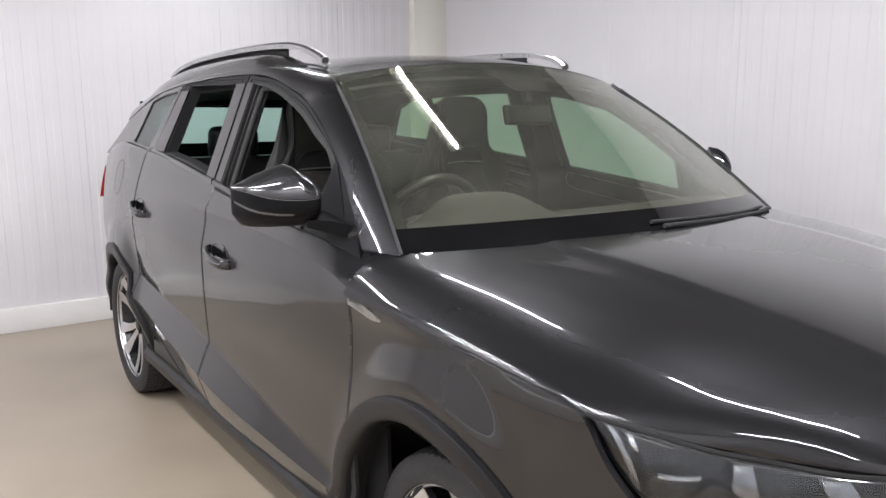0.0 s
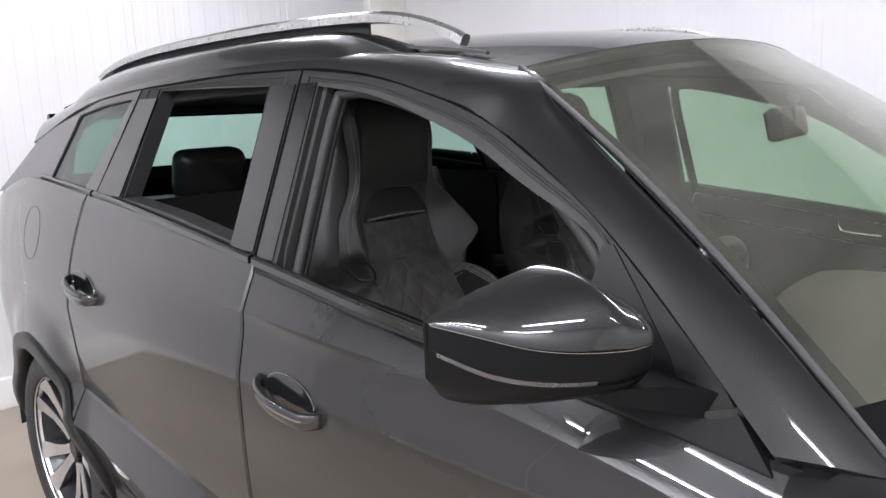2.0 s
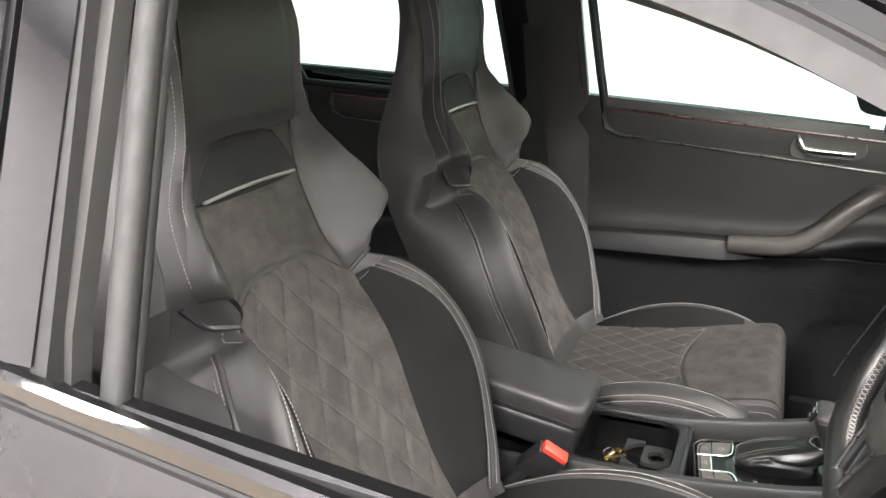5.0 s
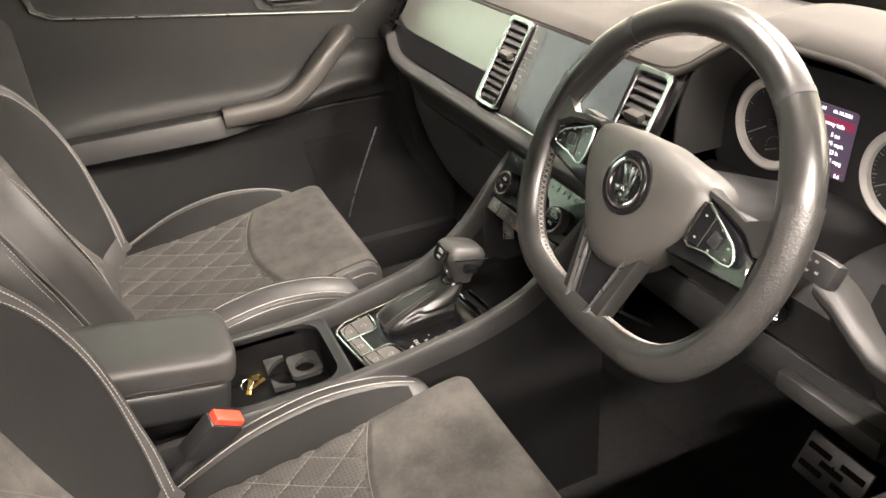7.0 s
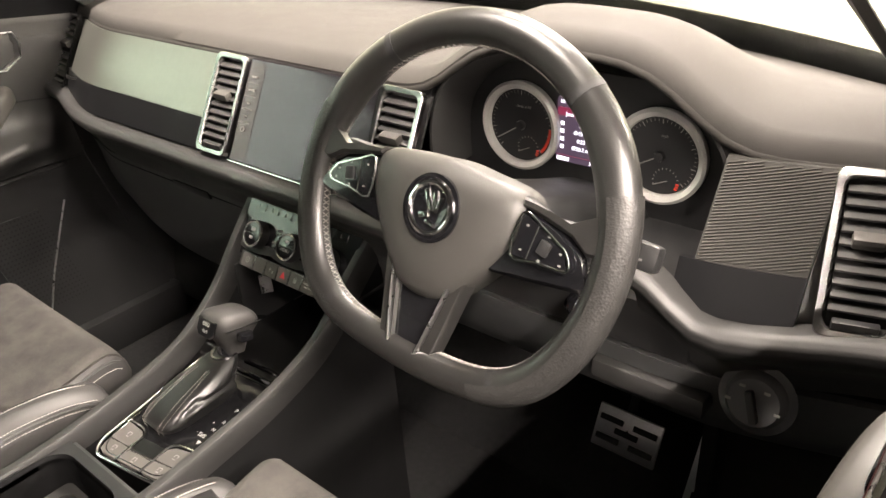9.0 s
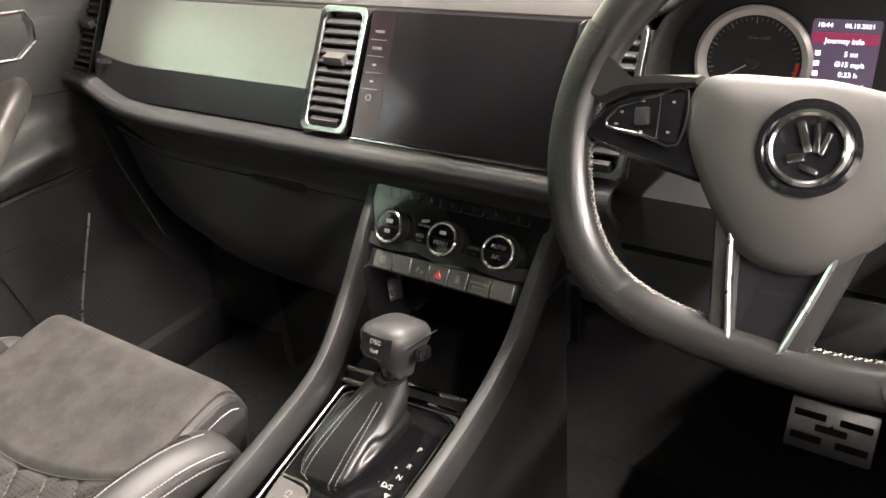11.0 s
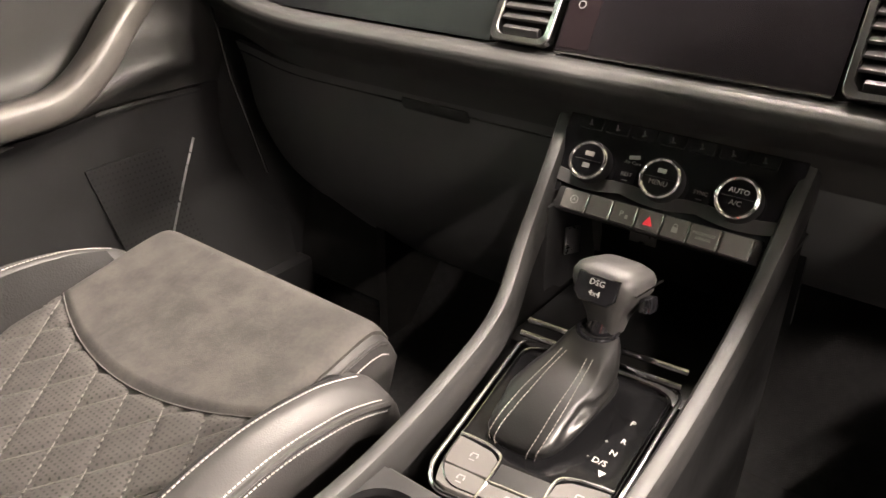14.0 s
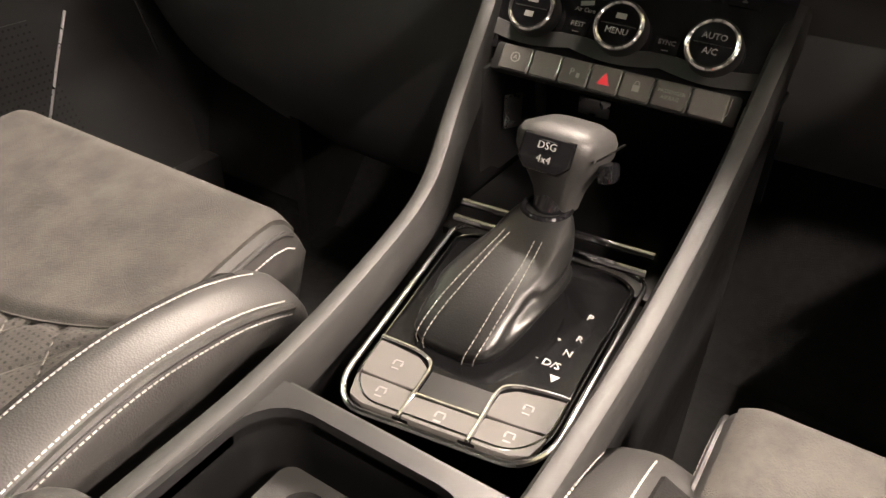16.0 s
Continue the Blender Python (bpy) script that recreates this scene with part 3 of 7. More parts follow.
F_OUT = [(-1.458, belt(-1.458) - .022), (-1.10, belt(-1.10) - .020), (-0.72, belt(-0.72) - .012), (-0.372, belt(-0.372) - .012), (-0.45, top_line(-0.45) - .004), (-0.66, top_line(-.66) - .004),
         (-0.80, top_line(-.8) - .004), (-0.95, top_line(-.95) - .004), (-1.2, top_line(-1.2) - .004), (-1.458, top_line(-1.458) - .004)]
F_IN = [(-1.385, belt(-1.385) - .010), (-1.08, belt(-1.08) - .008), (-0.76, belt(-0.76) - .004), (-0.665, belt(-.67) - .002), (-0.655, 1.21), (-0.650, 1.292),
        (-0.80, 1.374), (-0.95, 1.449), (-1.19, 1.520), (-1.395, 1.548)]
R_OUT = [(-2.375, belt(-2.375)), (-1.9, belt(-1.9)), (-1.466, belt(-1.466)), (-1.466, top_line(-1.466) - .004), (-1.75, top_line(-1.75) - .004), (-2.250, top_line(-2.25) - .004)]
R_IN = [(-2.195, belt(-2.195) + .012), (-1.88, belt(-1.88) + .012), (-1.57, belt(-1.57) + .012), (-1.578, 1.556), (-1.77, 1.564), (-2.140, 1.568)]
Q_OUT = [(-3.36, 1.235), (-2.9, belt(-2.9) - .02), (-2.385, belt(-2.385)), (-2.260, top_line(-2.26) - .004), (-2.55, top_line(-2.55) - .004), (-3.03, 1.45)]
Q_IN = [(-2.81, 1.302), (-2.65, 1.288), (-2.485, 1.272), (-2.300, 1.548), (-2.50, 1.536), (-2.69, 1.510)]


# the opposite side: a slim upright bar between the rear glasses
R_OUT_L = [(-2.275, belt(-2.275) - .05), (-1.9, belt(-1.9) - .05), (-1.466, belt(-1.466) - .05), (-1.466, top_line(-1.466) - .004), (-1.75, top_line(-1.75) - .004), (-2.335, top_line(-2.335) - .004)]
R_IN_L = [(-2.256, belt(-2.256) - .038), (-1.88, belt(-1.88) - .038), (-1.57, belt(-1.57) - .03), (-1.578, 1.552), (-1.77, 1.556), (-2.316, 1.548)]
Q_OUT_L = [(-3.36, 1.20), (-2.9, belt(-2.9) - .07), (-2.281, belt(-2.281) - .05), (-2.341, top_line(-2.341) - .004), (-2.55, top_line(-2.55) - .004), (-3.03, 1.45)]
Q_IN_L = [(-2.85, belt(-2.83) - .02), (-2.6, belt(-2.6) - .035), (-2.298, belt(-2.3) - .038), (-2.358, 1.546), (-2.48, 1.536), (-2.66, 1.480)]


def dense(lst, n=5):
    out = []
    for i in range(len(lst)):
        a, b = lst[i], lst[(i + 1) % len(lst)]
        out += [(lerp(a[0], b[0], j / n), lerp(a[1], b[1], j / n)) for j in range(n)]
    return out


def soft_loop(lst, corners):
    """Dense loop: straight below, smooth along the upper edge from the corner with that index on."""
    low = lst[:corners]
    out = []
    for a, b in zip(low, low[1:] + lst[corners:corners + 1]):
        out += [(lerp(a[0], b[0], j / 5), lerp(a[1], b[1], j / 5)) for j in range(5)]
    up = smoothpath([(y, z, 0) for y, z in lst[corners:]], 5)
    out += [(p.x, p.y) for p in up[:-1]]
    a, b = lst[-1], lst[0]
    out += [(lerp(a[0], b[0], j / 5), lerp(a[1], b[1], j / 5)) for j in range(5)]
    return out


def inset(lst, d):
    n = len(lst)
    cx, cz = sum(p[0] for p in lst) / n, sum(p[1] for p in lst) / n
    out = []
    for y, z in lst:
        v = Vector((cx - y, cz - z))
        out.append((y + v.x / v.length * d, z + v.y / v.length * d))
    return out


def handle(s, y, z, parent):
    """Gloss pull handle over a flat dark disc standing in for its bowl; y, z is the bowl's middle."""
    def on(dy, dz, off):
        dy, dz = .84 * dy, .84 * dz
        return Vector((s * (side(y + dy, z + dz) + off), y + dy, z + dz))
    ang = [2 * math.pi * k / 32 for k in range(32)]
    # skin is uncut: the bowl's depth and shade are only this dark disc
    bowl = [[on(.094 * r * math.cos(a), (.040 * math.sin(a) - .012 * math.cos(a)) * r + .006, d) for a in ang]
            for r, d in ((1.06, .0004), (1.0, .0022), (0.93, .0016), (0.6, .0012), (0.05, .0012))]
    loft("bowl", bowl, GLOSS, parent, "flat black disc on the skin, dark for the bowl's shade", caps=True)
    tube("handle_edge", [on(.096 * math.cos(a), .041 * math.sin(a) - .012 * math.cos(a) + .006, .0016) for a in ang], .0014, DARKCHROME, parent, "bright edge of the recess", n=6, closed=True)
    path = smoothpath([on(dy, dz, o) for dy, dz, o in ((-.128, .012, -.004), (-.118, .010, .012), (-.085, .003, .026), (-.03, -.010, .033), (.03, -.018, .033), (.082, -.024, .026), (.108, -.024, .012), (.114, -.024, -.004))], 6)
    prof = [(0.0085 * math.copysign(abs(math.cos(a)) ** .7, math.cos(a)), 0.0165 * math.copysign(abs(math.sin(a)) ** .8, math.sin(a))) for a in (2 * math.pi * k / 18 for k in range(18))]
    hd = sweep("door_handle", path, prof, PAINT, parent, "gloss black pull handle with chrome edge", up=(0, 0, 1))
    strip = [Vector((s * .0082, 0, .003)) + p for p in path[6:-6]]
    sweep("handle_strip", strip, [(-.001, -.0022), (.001, -.0022), (.001, .0022), (-.001, .0022)], DARKCHROME, hd, "chrome strip along the handle", up=(0, 0, 1))
    return hd


for s in (1, -1):
    tag = "driver's" if s > 0 else "passenger's"
    wing = panel("front_wing", s, lambda v: 0.66 - .02 * v, lambda v: -0.3425, lambda y: arch(y, 0.50 if y > .3 else 0.31), shut, 70, 50, car)
    fd = panel("front_door", s, lambda v: -0.3475, lambda v: -1.4595, lambda y: arch(y, 0.345), belt, 48, 50, car, tag + " door, glossy black")
    rd = panel("rear_door", s, lambda v: -1.4645, lambda v: lerp(-2.41, -2.38, max(0, 2 * v - 1) ** 2), lambda y: arch(y, 0.345), belt, 76, 50, car)
    qp = panel("rear_quarter", s, lambda v: lerp(-2.415, -2.385, max(0, 2 * v - 1) ** 2), lambda v: -3.66, lambda y: arch(y, 0.36), lambda y: max(belt(y), 0) if y > -2.9 else lerp(belt(-2.9), 1.20, sstep(-2.9, -3.6, y)), 90, 50, car)
    # black rubber seal behind the shut lines
    for y in (-0.344, -1.462):
        shell("shut_line_seal", lambda u, v, y=y: (s * (side(y, lerp(.36, belt(y) - .01, v)) - .016), y - .012 + .024 * u, lerp(.36 if y > -2.3 else .78, belt(y) - .01, v)), 1, 16, (-s * .01, 0, 0), GAP, car)
    # sill
    shell("sill", lambda u, v: (s * (0.905 - 0.05 * v ** 2 + (0.018 if .15 < v < .6 else 0)), lerp(-2.42, -0.37, u), lerp(.342, .20, v)), 8, 10, (-s * .02, 0, 0), TRIM, car, "black plastic sill cladding")
    # window frames, trims, glass
    yz_ring("window_frame", s, soft_loop(F_OUT, 4), soft_loop(F_IN, 4), fd, FRAMETRIM, 0.03, label="satin black window frame")
    yz_ring("window_seal", s, soft_loop(inset(F_IN, -.010), 4), soft_loop(inset(F_IN, .008), 4), fd, DARKRUBBER, 0.034, off=0.001, label="rubber seal")
    RO, RI, QO, QI = (R_OUT, R_IN, Q_OUT, Q_IN) if s > 0 else (R_OUT_L, R_IN_L, Q_OUT_L, Q_IN_L)
    yz_ring("window_frame", s, dense(RO), dense(RI), rd, FRAMETRIM, 0.04, label="satin black window frame")
    yz_ring("window_seal", s, dense(inset(RI, -.004)), dense(inset(RI, .008)), rd, RUBBER, 0.05, off=-0.004)
    yz_ring("window_frame", s, dense(QO), dense(QI), qp, PAINT, 0.03)
    yz_ring("window_seal", s, dense(inset(QI, -.004)), dense(inset(QI, .006)), qp, RUBBER, 0.03, off=-0.003)
    for fo, fi, ow in ((soft_loop(F_OUT, 4), soft_loop(F_IN, 4), fd), (dense(RO), dense(RI), rd)):
        for k, w in ((.46, .0032),):
            tube("frame_groove", [(s * (cabin(y, z) - .0005), y, z) for y, z in ((lerp(p[0], q[0], k), lerp(p[1], q[1], k)) for p, q in zip(fo, fi))], w, GAP, ow, n=6, closed=True)
    # seal of the body opening behind the window
    sp = [(-1.335, 1.13), (-1.345, 1.30), (-1.35, 1.49), (-1.32, 1.522), (-1.19, 1.508), (-.95, 1.44), (-.80, 1.366), (-.70, 1.29), (-.60, 1.18)]
    for dx, rr in ((.024, .012), (.040, .008)):
        tube("aperture_seal", smoothpath([(s * (cabin(y, z) - dx), y + (.010 if dx < .06 else -.012), z + .004) for y, z in sp], 5), rr, DARKRUBBER, car, "ribbed black door seal", n=10)
    if s < 0:
        pane("window_pane", s, dense(inset(RI, .002)), 0.014, TINT, rd, "green-tinted glass, closed")
    pane("window_pane", s, dense(inset(QI, .002)), 0.006, PRIVACY if s > 0 else TINT, qp, "tinted glass")
    if s < 0:
        pane("window_pane", s, dense(inset(F_IN, .004)), 0.014, TINT, fd, "green-tinted glass, closed")
    # gloss pillar covers
    shell("pillar_cover", lambda u, v: (s * (cabin(-1.42, lerp(belt(-1.42) + .012, 1.552, v)) + .004), lerp(-1.452, -1.392, u), lerp(belt(-1.42) + .012, 1.552, v)), 2, 8, (-s * .006, 0, 0), GLOSS, fd, "gloss black pillar cover")
    shell("pillar_cover", lambda u, v: (s * (cabin(-1.51, lerp(belt(-1.51) + .012, 1.552, v)) + .004), lerp(-1.565, -1.472, u), lerp(belt(-1.51) + .012, 1.552, v)), 2, 8, (-s * .006, 0, 0), GLOSS, rd, "gloss black pillar cover")
    if s > 0:
        shell("pillar_cover", lambda u, v: (s * (cabin(-2.2, lerp(belt(-2.25) + .014, 1.545, v)) + .004), lerp(lerp(-2.205, -2.135, v), lerp(-2.368, -2.244, v), u), lerp(belt(-2.25) + .014, 1.545, v)), 2, 8, (-s * .006, 0, 0), GLOSS, rd, "gloss black pillar cover")
    # waist strips
    for ya, yb, ow in ((-1.455, -0.70, fd), (-2.378, -1.468, rd), (-2.88, -2.392, qp)):
        sweep("waist_strip", [(s * (cabin(y, belt(y)) + .006), y, belt(y) + .002) for y in (lerp(ya, yb, k / 10) for k in range(11))],
              [(.006, -.008), (.006, .005), (.001, .010), (-.006, .010), (-.008, -.008)], PAINT, ow, "gloss black waist strip")
    # mirror triangle
    tri = [(-0.663, belt(-.67) + .008), (-0.47, belt(-.47)), (-0.52, 1.165), (-0.632, 1.294), (-0.649, 1.290)]
    pane("mirror_triangle", s, dense(tri, 3), -0.003, UNDERTRIM, fd)
    handle(s, -1.272, 0.948, fd)
    handle(s, -2.285, 1.026, rd)
    # arch lips
    for yc, ow in ((YF, wing), (YR, qp)):
        pts = []
        for k in range(33):
            a = radians(-8 + 196 * k / 32)
            y, z = yc + 0.43 * math.cos(a), ZW + 0.43 * math.sin(a)
            pts.append((s * (side(y, z) + .004), y, z))
        n = len(pts)
        loops = []
        for k in range(n):
            a = radians(-8 + 196 * k / 32)
            c, q = math.cos(a), math.sin(a)
            x = abs(pts[k][0])
            loops.append([(s * xx, yc + r * c, ZW + r * q) for xx, r in ((x - .05, .382), (x - .004, .382), (x + .006, .388), (x + .009, .396), (x + .010, .436), (x + .007, .441), (x - .006, .443))])
        loft("arch_lip", loops, TRIM, ow, "satin black wheel-arch trim", caps=False, closed=False, angle=40)
        # liner
        shell("arch_liner", lambda u, v, yc=yc: (s * lerp(.90, .60, v), yc + .40 * math.cos(math.pi * u), ZW + .40 * math.sin(math.pi * u)), 20, 3, (-0, 0, .005), GAP, car)
        shell("arch_back", lambda u, v, yc=yc: (s * .60, yc - .42 + .84 * u, .2 + .6 * v), 2, 2, (-s * .02, 0, 0), GAP, car)

# badge on the wing
BM = axes((side(-.34, .968) + .002, -.3425, 0.975), (.022, 1, -.10), (0, 0, 1))
badge = plate("wing_badge", [(0, .012), (0, -.020), (.120, -.024), (.158, -.019), (.165, -.013), (.09, .000)], 0.004, BM, SATIN, car, "chrome badge with dark lettering", bevel=0.001)
plate("badge_inset", [(.006, .0075), (.006, -.0115), (.078, -.0145), (.087, -.0035)], 0.001, BM @ pose(0, 0, .003), GAP, badge)
words("SPORT", 0.0165, BM @ pose(.043, -.0030, .0045, 0, 0, -4), WHITEINK, badge, "badge_lettering")


# roof, screen and pillars
I_PTS = [(.812, -.250, 1.078), (.745, -.505, 1.275), (.70, -.685, 1.405), (.672, -.795, 1.483), (.645, -.90, 1.552), (.612, -1.3, 1.606), (.595, -2.1, 1.625), (.585, -2.7, 1.60), (.60, -3.2, 1.53)]
O_YS = [-.375, -.60, -.76, -.88, -1.02, -1.40, -2.1, -2.65, -3.1]
I_PATH = smoothpath(I_PTS, 6)
O_PATH = smoothpath([(cabin(y, top_line(y)) + .002, y, top_line(y)) for y in O_YS], 6)


def pillar_fn(s):
    n = len(I_PATH) - 1

    def fn(u, v):
        i = min(n - 1, int(u * n))
        a = I_PATH[i].lerp(I_PATH[i + 1], u * n - i)
        b = O_PATH[i].lerp(O_PATH[i + 1], u * n - i)
        p = a.lerp(b, v)
        k = sstep(.25, .6, u)
        bul = math.sin(math.pi * v) * lerp(.003, .018, k)
        return (s * (p.x + bul * .8), p.y + bul * .2 * (1 - k), p.z + bul * .8)
    return fn


for s in (1, -1):
    shell("roof_pillar", pillar_fn(s), 48, 10, (-s * .02, 0, -.02), PAINT, car, "glossy black roof pillar")


def roof_fn(u, v):
    n = len(I_PATH) - 1
    t = lerp(24.0, n, v)
    i = min(n - 1, int(t))
    a = I_PATH[i].lerp(I_PATH[i + 1], t - i)
    q = 2 * u - 1
    return (q * (a.x - .004), a.y + .085 * (1 - q * q) * (1 - sstep(0, .5, v)), a.z + .055 * (1 - q * q) + .004 * (1 - q ** 8))


shell("roof", roof_fn, 28, 40, (0, 0, -.015), PAINT, car, "glossy black roof skin")
shell("headliner", lambda u, v: Vector(roof_fn(lerp(.03, .97, u), v)) - Vector((0, 0, .045)), 16, 20, (0, 0, -.01), HEADLINER, car, "dark grey headliner")
box("roof_header", (-.52, -3.27, 1.503), (.52, -3.17, 1.543), BLACKCLOTH, car, 0.008)


def screen_fn(u, v, lift=0.0):
    q = 2 * u - 1
    b = Vector((q * .806, -.252 + .20 * (1 - q * q), 1.080 + .012 * (1 - q * q)))
    e = Vector((q * .645, -.900 + .085 * (1 - q * q), 1.552 + .058 * (1 - q * q)))
    p = b.lerp(e, v)
    bul = .022 * math.sin(math.pi * v)
    return p + Vector((0, .55, .83)) * (bul + lift)


ws = shell("windscreen", screen_fn, 28, 14, (0, -.003, -.004), GLASS, car, "clear laminated windscreen")
ws.visible_shadow = False
shell("screen_border", lambda u, v: screen_fn(u, .105 * v, .003), 28, 3, (0, -.001, -.002), SCREENBLACK, car, "black glass border")
shell("screen_border", lambda u, v: screen_fn(u, lerp(.965, 1, v), -.007), 28, 2, (0, -.001, -.002), SCREENBLACK, car)
for a, b in ((0, .022), (.978, 1)):
    shell("screen_border", lambda u, v, a=a, b=b: screen_fn(lerp(a, b, u), v, -.007), 2, 14, (0, -.001, -.002), SCREENBLACK, car)
for s in (0, 1):
    tube("screen_moulding", [screen_fn(s, k / 20, .002) + Vector(((.004 if s else -.004), 0, 0)) for k in range(21)], .005, RUBBER, car)
shell("screen_shade_band", lambda u, v: screen_fn(lerp(lerp(.44, .40, v), lerp(.56, .60, v), u), lerp(.80, .965, v), -.008), 6, 5, (0, -.001, -.002), GLOSS, car, "black sensor housing behind the glass")

# bonnet
bx = [curve1([0, .3, .55, .75, .9, 1], v) for v in (
    [-.045, .25, .50, .72, .88, .975], [1.104, 1.075, 1.035, .985, .94, .882],              # centre line: y, z
    [.79, .762, .735, .67, .60, .53], [-.235, .09, .35, .56, .73, .862], [1.086, 1.045, .993, .945, .912, .862],   # shoulder
    [.925, .921, .893, .862, .775, .70], [-.345, .0, .28, .43, .57, .66], [.988, .972, .938, .905, .875, .860])]   # outer edge


def bonnet_fn(u, v):
    q = 2 * u - 1
    a, s = abs(q), (1 if q > 0 else -1)
    cy, cz, kx, ky, kz, ex, ey, ez = [f(v) for f in bx]
    if a < .72:
        t = a / .72
        x, y = kx * t, lerp(cy, ky, t ** 2.1)
        z = lerp(cz, kz, t ** 2) + .007 * (1 - v) * (sstep(.62, .54, t) - (1 - t))
    else:
        t = (a - .72) / .28
        x, y = lerp(kx, ex, t ** .85), lerp(ky, ey, t ** lerp(.3, 1, sstep(0, .3, v)))
        z = lerp(kz, ez, t ** lerp(2.0, 1.35, sstep(0, .8, v)))
    return (s * x, y, z)


shell("bonnet", bonnet_fn, 76, 44, (0, 0, -.012), PAINT, car, "glossy black bonnet with raised creases", 60)
# scuttle below the glass
shell("scuttle", lambda u, v: (lerp(-.78, .78, u), lerp(-.10, -.32, v) + .16 * (1 - (2 * u - 1) ** 2), lerp(1.03, 1.045, v)), 20, 3, (0, 0, -.02), TRIM, car, "black plastic scuttle")
for s in (1, -1):
    # closes the wedge between wing, bonnet and pillar
    def foot(u, v, s=s):
        p = Vector(bonnet_fn(lerp(.86, .972, u), 0))
        return (s * p.x, lerp(p.y + .01, -.356, v), p.z - .006)
    shell("wing_corner", foot, 12, 4, (0, 0, -.012), PAINT, car)
    shell("pillar_foot", lambda u, v, s=s: (s * lerp(.80, .885, u), lerp(-.20, -.40, v), lerp(1.045, 1.02, u)), 3, 3, (0, 0, -.03), RUBBER, car)

arm = tube("wiper_arm", smoothpath([screen_fn(x / 1.61 + .5, .0 + .02 * abs(x + .62), .016) for x in (-.70, -.60, -.45, -.2, .05)], 4), .007, RUBBER, car, "black wiper arm")
tube("wiper_blade", smoothpath([screen_fn(x / 1.61 + .5, .022 + .03 * abs(x + .55), .010) for x in (-.66, -.45, -.2, .08)], 4), .006, RUBBER, arm)

# front end
front_y = curve1([0, .25, .45, .53, .60, .70, .775, .80], [.975, .955, .90, .862, .80, .66, .57, .52])


def nose(u, v):
    q = 2 * u - 1
    x = abs(q) * .795
    top = lerp(.874, .735, sstep(.40, .50, x))
    return (q * .795, front_y(x) + .012 * math.sin(math.pi * v), lerp(top, .24, v))


shell("front_bumper", nose, 48, 12, (0, -.02, 0), PAINT, car)
shell("grille", lambda u, v: Vector(nose(lerp(.25, .75, u), lerp(.03, .36, v))) + Vector((0, .006, 0)), 12, 4, (0, .004, 0), GLOSS, car, "gloss black radiator grille")
for k in range(22):
    q = lerp(.26, .74, k / 21)
    boxm("grille_bar", (.010, .022, .19), Matrix.Translation(Vector(nose(q, .2)) + Vector((0, .012, 0))), GLOSS, car, .003)
lamp_c = [curve1([0, .12, .3, .5, .75, 1], v) for v in (
    [.862, .825, .755, .695, .60, .43], [.432, .50, .60, .668, .800, .905], [.899, .888, .866, .855, .848, .852],     # upper edge
    [.857, .838, .800, .745, .62, .45], [.440, .50, .575, .63, .785, .898], [.880, .800, .735, .725, .730, .755])]   # lower edge
for s in (1, -1):
    def lamp(u, v, d=0.0, s=s):
        tx, ty, tz, lx, ly, lz = [f(u) for f in lamp_c]
        b = .012 * math.sin(math.pi * v) * min(1, 6 * u) - d
        return (s * (lerp(tx, lx, v) + b * .6), lerp(ty, ly, v) + b * .8, lerp(tz, lz, v))
    hl = shell("headlight", lambda u, v: lamp(u, v, .055), 30, 6, (0, -.01, 0), GLOSS, car, "LED headlight with clear lens")
    ln = shell("lens", lambda u, v: lamp(u, v), 30, 8, (0, -.003, 0), LENS, hl)
    ln.visible_shadow = False
    for v0 in (0.0, 1.0):
        shell("bezel", lambda u, v, v0=v0: lamp(u, v0, .004 + .055 * v), 30, 2, (0, 0, .003 if v0 else -.003), GLOSS, hl)
    tube("lens_gap", [lamp(k / 30, 0, -.002) for k in range(31)], .0045, GAP, hl, "dark gap below the bonnet edge", n=6)

    def guide(corners, d, material, label="bright reflector strip"):
        """Reflector piece inside the lamp between four corners in the lens's own u, v."""
        def fn(p, q):
            (u0, v0), (u1, v1), (u2, v2), (u3, v3) = corners
            return lamp(lerp(lerp(u0, u1, p), lerp(u3, u2, p), q), lerp(lerp(v0, v1, p), lerp(v3, v2, p), q), d - .004 * math.sin(math.pi * q))
        shell("light_guide", fn, 8, 4, (0, -.003, -.002), material, hl, label)
    guide(((.050, .12), (.072, .12), (.190, .98), (.160, .98)), .008, DARKSATIN)
    guide(((.100, .11), (.230, .08), (.230, .13), (.112, .17)), .010, CHROME)
    guide(((.112, .17), (.132, .16), (.150, .38), (.142, .38)), .010, CHROME)
    guide(((.215, .52), (.330, .34), (.336, .41), (.222, .60)), .016, CHROME)
    guide(((.400, .060), (.970, .055), (.970, .085), (.420, .095)), .007, CHROME)
    for u0 in (.44, .66):
        guide(((u0, .12), (u0 + .06, .11), (u0 + .13, .62), (u0 + .05, .50)), .024, DARKSATIN, "grey reflector facet")
    for k in range(3):
        c = Vector(lamp(.26 + .21 * k, .70, .034))
        M = axes(c, (s * .6, -.8, 0), (0, 0, 1))
        revolve("projector", [(.030, 0), (.030, .012), (.026, .014), (.020, .006), (.002, .012)], M, GLOSS, hl, n=24)

